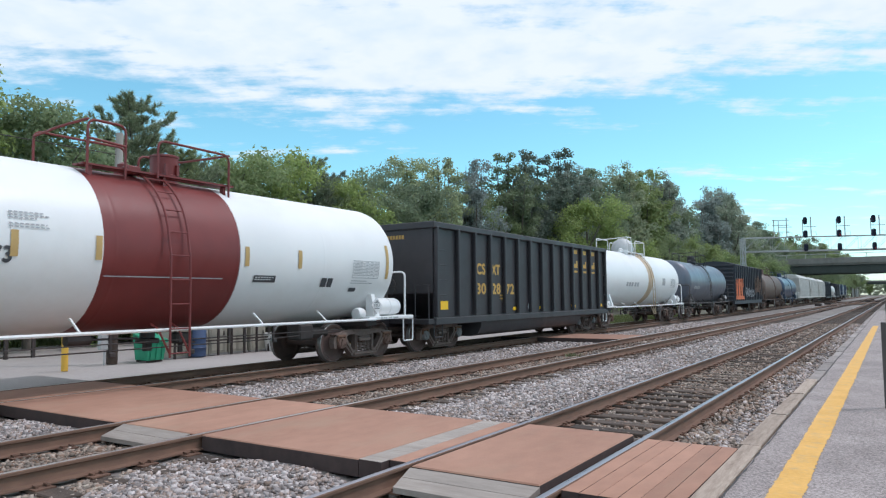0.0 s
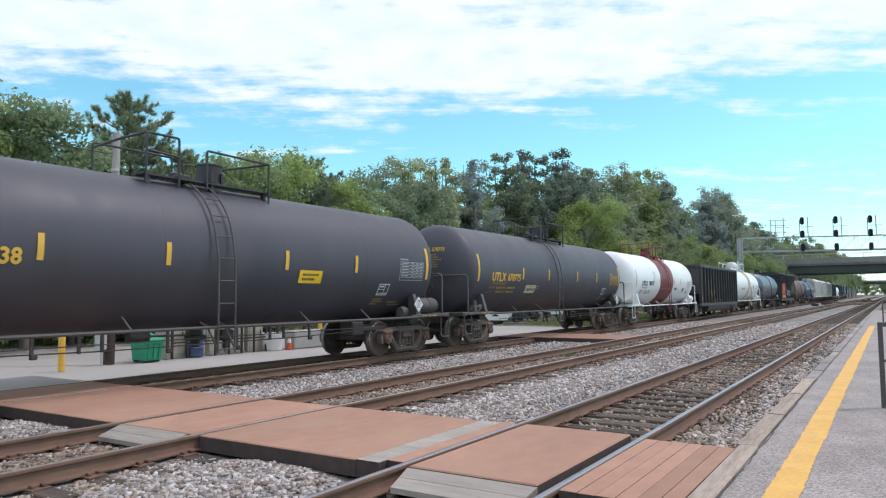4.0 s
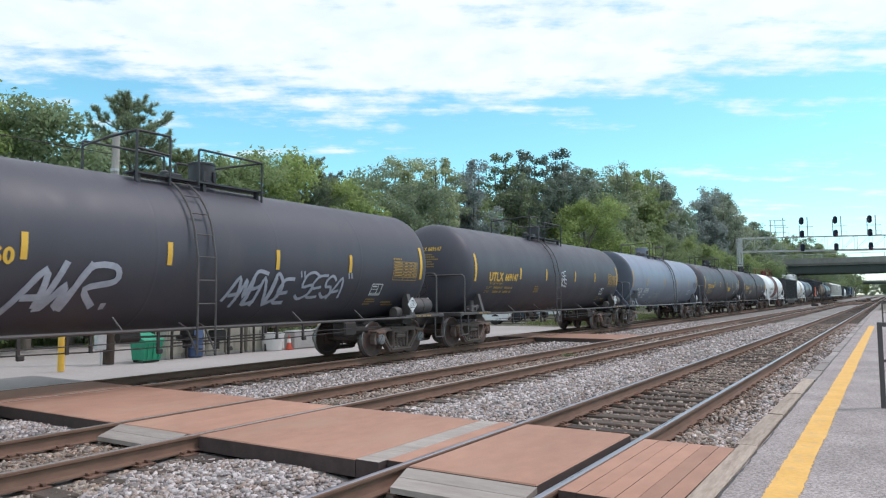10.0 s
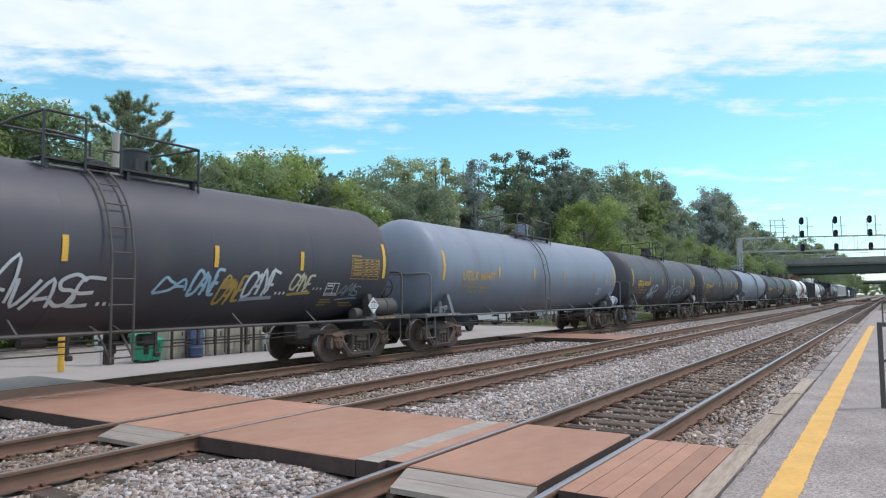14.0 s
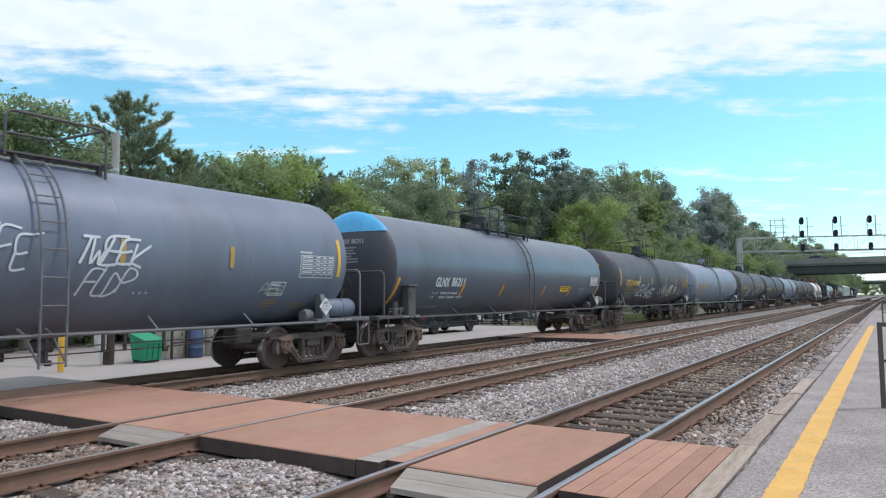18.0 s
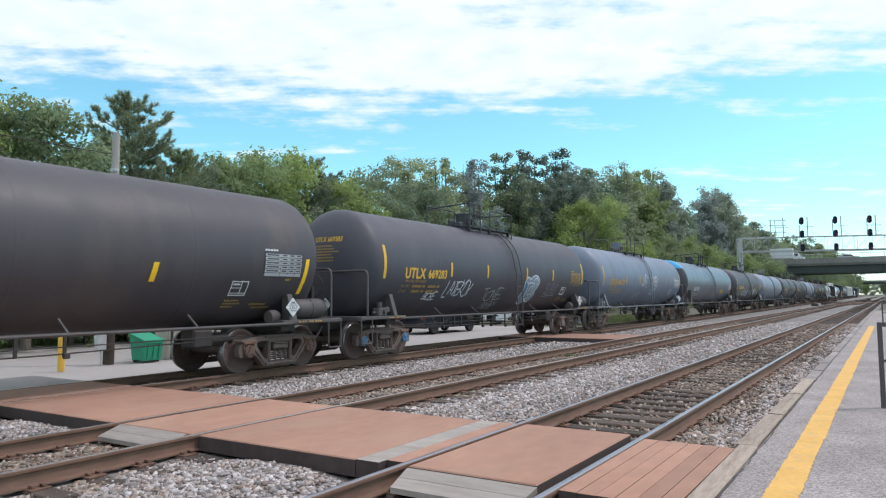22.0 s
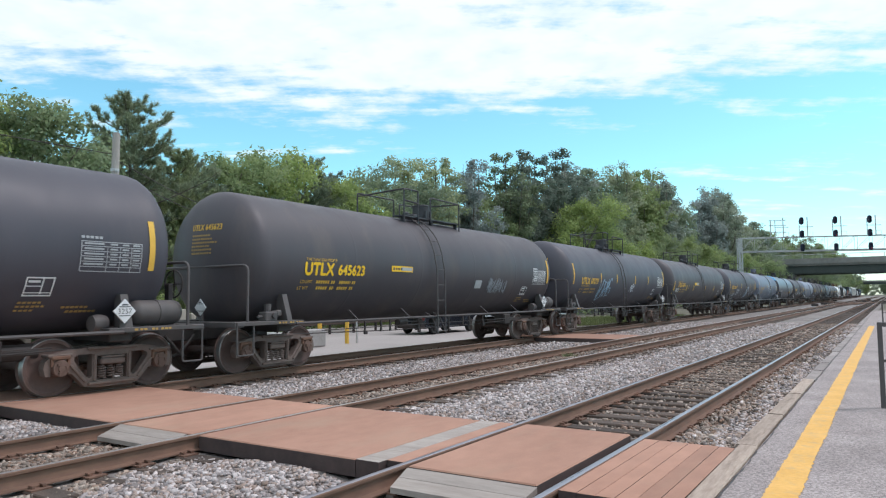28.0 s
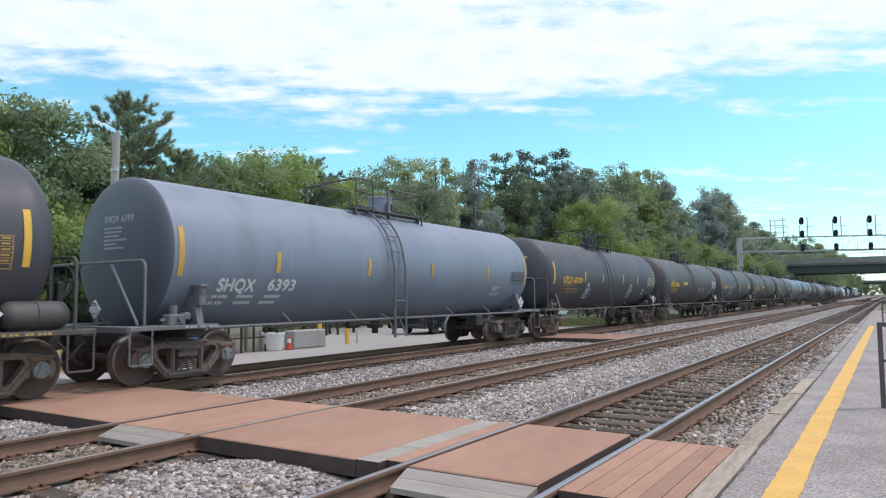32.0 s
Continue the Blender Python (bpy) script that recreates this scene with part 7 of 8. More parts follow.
def shq(code, mids):
    def lay(m, half, car):
        a, b = code.split(" ")
        m.words(a, -half + 0.93, 1.68, 0.235, "white", 0.92, "reporting_mark")
        m.words(b, -half + 2.22, 1.70, 0.225, "white", 0.76, "car_number")
        m.small_print(-half + 0.86, 1.545, "white", [[(0, 0.13), (0.18, 0.22), (0.62, 0.42), (1.36, 0.46)], [(0, 0.10), (0.16, 0.18), (0.62, 0.42), (1.30, 0.46)]], 0.062, "load_figures")
        for y in (-half, half):
            m.stripe(y, 1.95, 2.86, "worn" if y < 0 else "ochre", 0.12)
        for y, k in zip(mids, ("worn", "worn", "ochre", "ochre")):
            m.stripe(y, 2.06, 2.50, k, 0.12)
        m.table(half - 1.12, half - 0.12, 1.96, 2.38, "dark", 5)
        m.stencil_box(half - 2.25, half - 1.70, 1.58, 1.86, "white")
        if half > 7.1 and b.endswith("5"):
            m.loops(-3.4, -1.5, 1.42, 1.68, "pale", 8, 0.026)
            m.tag("SRES", 1.72, 2.75, 1.50, 1.86, "pale", 62, 0.03)
        else:
            m.scribble(63, -6.95, -6.3, 1.45, 1.7, "dimspray", 3, 0.03)
            m.tag("MERB", 1.6, 2.6, 1.47, 1.66, "dimspray", 64, 0.018)
        end_words(car, half, code, "pale", 0.30)
        for q in (-1, 1):
            part("rail_brace", Geo().rod((q * 0.45, -half - 0.74, 2.2), (q * 1.38, -half - 0.80, 1.08), 0.022, 6), PAINT["slate"], car)
    return lay


def mid(c):
    return (c[0] + c[1]) / 2, (c[0] - c[1]) / 2


def white_marks(m, half, car):
    m.words("UTLX", -5.05, 2.06, 0.25, "dark", 0.98, "reporting_mark")
    m.words("130273", -3.78, 2.09, 0.22, "dark", 0.88, "car_number")
    m.words("THE TANK CAR PEOPLE", -5.02, 1.92, 0.06, "dark", 1.0, "tagline")
    m.small_print(-5.14, 1.76, "dark", [[(0, 0.35), (0.8, 0.45), (1.45, 0.42)], [(0, 0.3), (0.8, 0.42), (1.40, 0.42)]], 0.055, "load_figures")
    for y in (-half, half):
        m.stripe(y, 2.0, 2.85, "tan", 0.11)
    for y in (-2.87, -1.58, 1.50, 2.98):
        m.stripe(y, 2.17, 2.56, "tan", 0.11)
    m.small_print(-2.95, 2.82, "pale", [[(0, 0.5)], [(0, 0.62)], [(0, 0.4)], [], [(0, 0.55)], [(0, 0.62)]], 0.022)
    m.bars("dark_label", [(1.72, 2.32, 1.86, 2.0)], "dark")
    m.small_print(1.76, 1.95, "white", [[(0, 0.5)], [(0, 0.46)]], 0.022)
    m.bars("dark_label", [(3.72, 3.90, 1.78, 1.98), (3.93, 4.10, 1.78, 1.98)], "dark")
    m.table(4.75, 5.75, 2.0, 2.42, "pale")
    m.bars("grey_label", [(4.75, 5.0, 1.68, 1.77)], "dark")
    m.small_print(4.75, 1.92, "pale", [[(0, 0.6)], [(0, 0.8)]], 0.025)
    m.bars("maroon_line", [(-1.45, 0.95, 1.905, 1.925)], "pale")
    end_words(car, half, "UTLX 130273", "dark")


def rusty_white_marks(m, half, car):
    m.bars("reporting_mark", [(-3.6, -3.3, 2.0, 2.2), (-3.2, -2.9, 2.0, 2.2), (-2.8, -2.5, 2.0, 2.2), (-2.3, -2.0, 2.0, 2.2), (-1.9, -1.6, 2.0, 2.2)], "pale")
    m.table(4.6, 5.6, 2.0, 2.5, "pale")
    m.bars("grey_label", [(2.8, 3.4, 2.1, 2.5)], "pale")


def glossy_marks(m, half, car):
    m.bars("reporting_mark", [(-half + 0.8 + i * 0.42, -half + 1.1 + i * 0.42, 1.95, 2.15) for i in range(4)], "pale")
    m.scribble(91, 0.5, 3.4, 1.6, 2.2, "dimspray", 5)


def blue_end_marks(m, half, car):
    m.words("GLNX", -5.72, 1.84, 0.25, "white", 0.70, "reporting_mark")
    m.words("86211", -4.86, 1.86, 0.24, "white", 0.72, "car_number")
    m.words("LD LMT", -5.75, 1.62, 0.062, "white", 0.32, "load_lettering")
    m.words("LT WT", -5.80, 1.50, 0.062, "white", 0.28, "load_lettering")
    m.small_print(-5.30, 1.62, "white", [[(0, 0.34), (0.4, 0.1), (0.56, 0.36)], [(0.03, 0.3), (0.4, 0.1), (0.54, 0.34), (0.98, 0.34)]], 0.06, "load_figures")
    m.small_print(-5.95, 1.24, "pale", [[(0, 1.0)]], 0.035)
    for y in (-half, half):
        m.stripe(y - 0.1, 1.36, 2.06, "amber", 0.12, 0.12)
    for y in (-4.16, -1.56, 1.84, 4.40):
        m.stripe(y - 0.03, 1.56, 1.93, "amber", 0.12, 0.06)
    m.bars("yellow_sign", [(3.40, 4.22, 1.72, 1.93)], "bright")
    m.small_print(3.50, 1.86, "dark", [[(0, 0.62)], [(0.05, 0.5)]], 0.04)
    m.stencil_box(5.45, 5.95, 1.62, 1.86, "pale")
    m.bars("data_panel", [(6.50, 7.40, 1.98, 2.36)], "white")
    m.table(6.52, 7.38, 2.0, 2.34, "dark", 7)
    # the sky-blue top of the trailing end
    g = Geo()
    n, k = 18, 28
    for i in range(n + 1):
        z = MID + RAD * (0.60 + 0.398 * math.sin(math.pi / 2 * i / n))
        w = math.sqrt(max(0, (RAD * 0.999) ** 2 - (z - MID) ** 2))
        for j in range(k + 1):
            x = w * math.sin(math.pi * (j / k - 0.5))
            g.v.append((x * 1.012, head_y(x, z, half, 0.40, 0.010), MID + (z - MID) * 1.012))
    for i in range(n):
        for j in range(k):
            a = i * (k + 1) + j
            g.face((a, a + 1, a + k + 2, a + k + 1))
    part("blue_end_paint", g, INK["blue"], car, "sky-blue painted top of the tank end", smooth=60)
    end_words(car, half, "GLNX 86211", "pale", 0.40)


def pill(m, y, z, w=1.13, h=0.17):
    """A maker's badge as plain shapes: a yellow pill, half of it grey."""
    m.bars("badge", [(y, y + w, z, z + h)], "bright")
    m.bars("badge_field", [(y + w * 0.45, y + w - 0.03, z + 0.03, z + h - 0.03)], "pale")
    m.bars("badge_mark", [(y + 0.06 + i * 0.11, y + 0.13 + i * 0.11, z + 0.045, z + h - 0.045) for i in range(4)], "dark")


CARS = {1: (-1.12, -14.73), 2: (-17.68, -31.4), 3: (-34.17, -48.44), 4: (-51.14, -64.72), 5: (-67.77, -81.31), 6: (-84.27, -99.37), 7: (-102.24, -115.74), 8: (-118.88, -134.0), 9: (-136.44, -150.34),
        10: (-153.08, -166.8), 11: (-169.61, -185.07), 12: (-187.81, -201.56), 13: (-204.26, -218.2), 14: (-221.08, -234.88), 15: (-237.54, -251.8), 16: (-254.48, -268.2)}


def tank_train():
    tank_car(*mid((14.0, 1.81)), "white", "white tank car with a wide maroon middle band", white_marks, band=(-1.50, 1.32, "maroon"), near=2, ladder=-0.15, top_mat=PAINT["maroon"], valve=False)

    def x1(m, half, car):
        m.bars("pale_sign", [(-3.28, -2.44, 1.66, 1.94)], "cream")
        m.small_print(-3.20, 1.74, "dark", [[(0, 0.70)]], 0.085)
        m.small_print(-3.0, 1.87, "dimgold", [[(0, 0.45)]], 0.03)
        m.small_print(-2.38, 1.88, "dimgold", [[(0, 0.2)], [(0, 0.3)]], 0.04)

    def x2(m, half, car):
        m.bars("yellow_sign", [(1.90, 2.62, 1.86, 2.14)], "bright")
        m.small_print(2.0, 2.02, "dark", [[(0, 0.5)], [(0, 0.4)]], 0.05)

    def x4(m, half, car):
        m.tag("SE", 0.05, 0.5, 2.18, 2.52, "spray", 4, 0.035, -0.2)
        m.tag("KS", 0.12, 0.6, 1.90, 2.2, "spray", 5, 0.035, -0.2)
        m.small_print(-2.3, 1.88, "gold", [[(0, 0.3)], [(0, 0.42)], [(0, 0.36)], [(0, 0.4)]], 0.032)

    def x5(m, half, car):
        m.tag("AWR", -3.65, -2.3, 1.38, 2.0, "lilac", 51, 0.105, 0.2, dots=1, wild=0.45)
        m.tag("AMENDE", 0.30, 1.95, 1.42, 2.0, "lilac", 52, 0.075, 0.1, wild=0.45)
        m.tag("SESA", 2.25, 3.65, 1.52, 2.02, "lilac", 53, 0.062, 0.2, wild=0.45)
        m.ribbon("graffiti", [[(y, 1.98), (y - 0.05, 2.12)] for y in (2.2, 2.3, 3.8, 3.9)], "lilac", 0.04)
        m.scribble(54, -half + 0.35, -half + 0.75, 1.5, 2.0, "dimspray", 1, 0.03)

    def x7(m, half, car):
        m.scribble(71, -5.6, -4.4, 1.35, 1.75, "dimspray", 3, 0.03)
        m.tag("TWEKA", -4.2, -2.0, 1.50, 2.12, "spray", 72, 0.05, 0.2)
        m.tag("VASE", -2.1, -0.75, 1.42, 1.85, "spray", 73, 0.06, 0.2, dots=3)
        m.tag("DA", 0.40, 0.95, 1.66, 1.92, "bluespray", 74, 0.05, 0.3, dots=1)
        m.tag("CANE", 1.06, 1.68, 1.64, 2.08, "bluespray", 75, 0.062, 0.15)
        m.bars("graffiti", [(1.74, 2.06, 1.72, 1.92)], "dimgold")
        m.tag("CANE", 1.72, 2.32, 1.46, 1.92, "ochre", 76, 0.05, 0.15)
        m.tag("CANE", 2.36, 3.12, 1.60, 2.10, "spray", 77, 0.058, 0.15, under="lilac", dots=3)
        m.tag("CANE", 3.60, 4.22, 1.70, 2.06, "cream", 78, 0.05, 0.2, under="ochre", dots=3)
        m.tag("AMS", 5.25, 5.95, 1.58, 1.86, "dimspray", 79, 0.03, 0.3, under="dimspray")

    def x9(m, half, car):
        m.tag("KAFE", -0.9, 0.02, 1.98, 2.52, "spray", 91, 0.036, 0.1, wild=0.5)
        m.ribbon("graffiti", [[(-1.1, 2.12), (-0.75, 2.16)], [(-1.1, 2.12), (-1.02, 2.2)], [(-1.1, 2.12), (-1.02, 2.05)], [(-0.5, 2.4), (-0.42, 2.66)], [(0.0, 2.5), (0.2, 2.54)]], "spray", 0.03)
        m.tag("TWEEK", 0.72, 1.95, 2.08, 2.52, "spray", 92, 0.045, 0.2)
        m.tag("FLDP", 0.95, 1.75, 1.60, 2.02, "spray", 93, 0.034, 0.2, dots=3)
        m.tag("KADD", -1.75, -0.85, 1.44, 1.68, "pale", 94, 0.03, 0.1)
        m.tag("AES", 4.7, 5.3, 1.62, 1.85, "pale", 95, 0.03, 0.1)

    def x10(m, half, car):
        m.tag("BOSE", -4.75, -4.15, 1.46, 1.66, "spray", 101, 0.028, 0.2)
        m.tag("LATEKOY", -3.75, -2.3, 1.58, 2.0, "spray", 102, 0.034, 0.15, wild=0.5)
        m.tag("TONE", -1.38, -0.12, 1.42, 1.80, "pale", 103, 0.03, 0.05, wild=0.5)
        m.tag("RADOMEY", -0.92, -0.02, 1.13, 1.34, "pale", 105, 0.022, 0.1)
        m.tag("SLLEKO", 3.35, 4.35, 1.62, 1.95, "dimspray", 104, 0.026, 0.2, under="dimspray")
        def spot(y, z):
            return 1.38 + (y - 1.55) * 0.88, z
        loop = [(1.72, 1.34), (1.55, 1.58), (1.66, 1.80), (1.60, 2.05), (1.85, 2.22), (2.12, 2.14), (2.35, 2.27), (2.72, 2.26), (2.95, 2.10), (2.90, 1.88), (2.74, 1.76), (2.80, 1.52), (2.55, 1.34), (2.28, 1.40), (2.05, 1.26), (1.72, 1.34)]
        m.blob(smooth_line([spot(*p) for p in loop], 4), "mist", "light blue sprayed blob lettering")
        m.ribbon("graffiti", [smooth_line([spot(*p) for p in ((1.66, 1.40), (1.72, 1.62), (1.80, 1.85), (1.74, 2.02))])], "deepblue", 0.13)
        m.ribbon("graffiti", [[spot(2.62, 2.14), spot(2.68, 1.98)], [spot(1.85, 1.42), spot(2.2, 1.46)]], "bluespray", 0.07)
        m.ribbon("graffiti", [smooth_line([spot(*p) for p in q]) for q in (((1.95, 1.55), (1.98, 1.95), (2.22, 2.02), (2.55, 1.96), (2.62, 1.66), (2.40, 1.46), (2.05, 1.45), (1.95, 1.55)),
                                                                        ((2.10, 1.62), (2.2, 1.86), (2.4, 1.88), (2.44, 1.66), (2.22, 1.58)), ((2.4, 2.1), (2.6, 2.2), (2.84, 2.08), (2.7, 1.92)), ((1.8, 2.05), (1.95, 1.98), (2.1, 2.08)))], "spray", 0.035)

    def x11(m, half, car):
        pill(m, -2.48, 2.20)
        m.words("HOT", half - 0.62, 1.90, 0.05, "yellow", 0.16, "lettering")
        m.scribble(111, -7.3, -6.6, 1.68, 2.0, "spray", 4, 0.03)
        m.bars("outlined_square", [(-4.2, -3.95, 1.96, 1.98), (-4.2, -3.95, 2.18, 2.2), (-4.2, -4.18, 1.96, 2.2), (-3.97, -3.95, 1.96, 2.2)], "tan")
        m.words("C", -4.11, 2.02, 0.09, "tan", name="letter")

    def x12(m, half, car):
        m.tag("WORMS", -3.72, -2.15, 1.45, 2.22, "bluespray", 121, 0.048, 0.12, wild=0.45)
        m.tag("NOK", 0.85, 1.42, 1.72, 2.06, "spray", 122, 0.045, 0.15)

    def x13(m, half, car):
        pill(m, -2.9, 2.20, 0.95, 0.15)
        m.bars("pale_label", [(1.55, 1.95, 1.80, 2.05)], "pale")
        m.scribble(131, 2.35, 3.7, 1.65, 2.15, "dimspray", 5, 0.04)
        m.stripe(half, 2.02, 2.88, "yellow", 0.11)

    def x14(m, half, car):
        m.doodle(-3.15, 1.46, 0.62, "spray", 0.04)
        m.doodle(2.80, 1.46, 0.62, "spray", 0.042)

    black = "black tank car with yellow lettering and stripes"
    tag = "black tank car with yellow lettering and sprayed graffiti"
    tank_car(*mid(CARS[1]), "black", "black tank car with yellow lettering and a pale sign", standard("UTLX 670775", extra=x1), near=2, ladder=-0.66)
    tank_car(*mid(CARS[2]), "black", "black tank car with a bright yellow square sign", standard("UTLX 674338", table="pale", extra=x2), near=2, ladder=-0.23)
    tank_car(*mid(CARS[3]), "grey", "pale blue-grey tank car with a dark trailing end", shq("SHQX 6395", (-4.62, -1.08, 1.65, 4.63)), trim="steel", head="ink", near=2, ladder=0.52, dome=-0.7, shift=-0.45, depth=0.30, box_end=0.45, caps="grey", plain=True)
    tank_car(*mid(CARS[4]), "black", black, standard("UTLX 669147", extra=x4), near=2, ladder=-0.68)
    tank_car(*mid(CARS[5]), "black", tag, standard("UTLX 669150", extra=x5, mids=(-3.66, -1.18, 1.43, 3.78)), near=2, caps="blue", ladder=-0.50)
    tank_car(*mid(CARS[6]), "grey", "blue-grey tank car with faded yellow lettering", standard("UTLX 663477", ink="worn", small="ochre", table="pale", end=False, mids=(-4.13, -1.40, 1.42, 4.89), start=1.09), near=2, ladder=-0.57)
    tank_car(*mid(CARS[7]), "black", tag, standard("UTLX 669288", extra=x7), near=2, ladder=-0.52, dome=0.72)
    tank_car(*mid(CARS[8]), "gloss", "glossy dark tank car with a sky-blue end top", blue_end_marks, near=2, ladder=0.22, dome=-0.7, depth=0.40, head="black", box_end=1.0, caps="rust")
    tank_car(*mid(CARS[9]), "slate", "slate-grey tank car with yellow lettering and graffiti", standard("UTLX 644728", ink="worn", small="ochre", table="white", extra=x9), near=2, ladder=0.3, dome=-0.65)
    tank_car(*mid(CARS[10]), "black", "black tank car with a light blue graffiti blob", standard("UTLX 669283", extra=x10), near=2, caps="blue", ladder=0.55, dome=-0.45)
    tank_car(*mid(CARS[11]), "dusty", "dusty brown-black tank car with bright yellow stripes", standard("UTLX 663473", small="gold", table="white", stripes="bright", lowset=True, extra=x11, width=1.8), near=2, caps="rust", ladder=-0.5)
    tank_car(*mid(CARS[12]), "black", tag, standard("UTLX 672737", table="white", extra=x12), near=2, ladder=-0.77)
    tank_car(*mid(CARS[13]), "dusty", "dusty brown-black tank car with bright yellow lettering", standard("UTLX 645623", ink="bright", small="yellow", table="white", stripes=None, lowset=True, extra=x13), near=2, ladder=-0.77)
    tank_car(*mid(CARS[14]), "black", tag, standard("UTLX 672729", table="pale", extra=x14), near=2, ladder=-0.78)
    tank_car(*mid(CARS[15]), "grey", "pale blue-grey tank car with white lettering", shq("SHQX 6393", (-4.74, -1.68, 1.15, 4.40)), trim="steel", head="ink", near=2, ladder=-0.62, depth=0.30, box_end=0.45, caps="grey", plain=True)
    tank_car(*mid(CARS[16]), "black", black, standard(None), near=2, caps="blue")


# ---- the cars ahead
def gondola(u, half):
    car = thing("gondola_car", on_track(u), "black high-sided gondola car with yellow lettering", "gondola car", "cars of the freight train")
    P = PAINT["gondola"]
    w, z0, z1 = 1.52, 0.92, 3.58
    # sides, ends and floor as real sheets
    for s in (-1, 1):
        part("side_sheet", Geo().box((s * w, 0, (z0 + z1) / 2), (0.02, 2 * half, z1 - z0)), P, car)
        part("side_sill", Geo().box((s * (w + 0.02), 0, z0 - 0.06), (0.16, 2 * half, 0.20), bevel=0.02), P, car)
        part("top_chord", Geo().box((s * (w + 0.03), 0, z1 - 0.03), (0.17, 2 * half + 0.1, 0.17), bevel=0.02), P, car)
        for i in range(15):
            y = -half + 0.08 if i == 0 else half - 0.08 if i == 14 else -5.71 + 0.975 * (i - 1)
            part("side_post", shared("gondola_post", lambda: Geo().box((0, 0, 0), (0.13, 0.12, 2.52), bevel=0.02), P), None, car, at=pose(s * (w + 0.075), y, (z0 + z1) / 2))
        part("end_sheet", Geo().box((0, s * half, (z0 + 0.75 + z1) / 2), (2 * w, 0.03, z1 - z0 - 0.75)), P, car)
        slope = Geo()
        slope.v = [(-w, s * half, z0 + 0.75), (w, s * half, z0 + 0.75), (w, s * (half - 1.9), z0 - 0.1), (-w, s * (half - 1.9), z0 - 0.1)]
        slope.v += [(x, y, z - 0.03) for x, y, z in slope.v]
        for f in ((0, 1, 2, 3), (4, 5, 6, 7), (0, 1, 5, 4), (1, 2, 6, 5), (2, 3, 7, 6), (3, 0, 4, 7)):
            slope.face(f)
        part("slope_sheet", slope, P, car)
        part("end_platform", Geo().box((0, s * (half + 0.05), z0 - 0.06), (2 * w + 0.1, 0.5, 0.14), bevel=0.01), P, car)
        part("end_sill", Geo().box((0, s * (half - 0.3), 0.84), (0.45, 2.0, 0.28)), P, car)
        part("end_cap", Geo().box((0, s * (half + 0.02), z1 - 0.03), (2 * w + 0.22, 0.16, 0.19), bevel=0.02), P, car)
        coupler(car, s * (half + 0.25), s)
        truck(car, s * (half - 1.15), "grey", True)
        for q in (-1, 1):
            rail = Geo().pipe([(q * w, s * (half + 0.22), z0), (q * w, s * (half + 0.22), z0 + 0.95), (q * (w - 0.45), s * (half + 0.22), z0 + 0.95), (q * (w - 0.45), s * (half + 0.22), z0)], 0.02, 6)
            part("grab_rail", rail, P, car)
            stirrup(car, q * w, s * (half - 0.25), z0 - 0.1, P)
            for k in range(5):
                part("grab_iron", Geo().rod((q * (w + 0.10), s * (half - 0.1), z0 + 0.25 + k * 0.42), (q * (w + 0.10), s * (half - 0.55), z0 + 0.25 + k * 0.42), 0.014, 5), P, car)
    # rounded tub between the trucks
    tub = Geo()
    tub.sweep([(-1.56, 0.86), (-1.54, 0.62), (-1.42, 0.42), (-1.15, 0.32), (1.15, 0.32), (1.42, 0.42), (1.54, 0.62), (1.56, 0.86)], -4.3, 3.95)
    part("tub", tub, P, car, smooth=35)
    part("floor_sheet", Geo().box((0, 0, 0.88), (2 * w - 0.04, 2 * half - 3.9, 0.03)), P, car)
    m = Markings(car, flat=w + 0.016)
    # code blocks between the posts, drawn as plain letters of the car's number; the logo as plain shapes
    for i, t in enumerate(("30", "28", "72")):
        m.words(t, -4.52 + i * 0.975, 1.63, 0.31, "worn", 0.55, "car_number")
    for i, t in enumerate(("CS", "XT")):
        m.words(t, -4.52 + i * 0.975, 2.24, 0.31, "worn", 0.52, "reporting_mark")
    for i in range(3):
        y = 3.22 + i * 0.975
        m.bars("logo_shape", [(y, y + 0.16, 2.68, 3.40), (y + 0.16, y + 0.56, 3.24, 3.40), (y + 0.16, y + 0.56, 2.68, 2.84), (y + 0.42, y + 0.56, 2.84, 2.96), (y, y + 0.56, 2.48, 2.56)], "worn")
    m.bars("yellow_patch", [(-half + 0.35, -half + 0.75, 1.18, 1.42)], "bright")
    for y in (-half + 4.85, -half + 6.95, half - 3.95, half - 0.85):
        m.bars("reflective_patch", [(y, y + 0.45, 1.08, 1.19)], "bright")
    m.bars("white_label", [(-half + 6.0, -half + 6.22, 1.10, 1.28), (half - 2.95, half - 2.65, 1.12, 1.45)], "pale")
    m.small_print(-half + 3.9, 1.55, "gold", [[(0, 0.35)], [(0.0, 0.3)]], 0.05)
    g = Geo()
    for i, (z, wd) in enumerate(((3.25, 1.5), (3.02, 0.75), (2.88, 0.75), (2.74, 0.95), (2.62, 1.0))):
        k = -1.0
        while k < -1.0 + wd:
            g.box((k + 0.04, -half - 0.022, z), (0.075, 0.006, 0.11 if i == 0 else 0.06))
            k += 0.105 if i == 0 else 0.09
    part("end_print", g, INK["gold"], car)
    TRAIN.append((car, u))


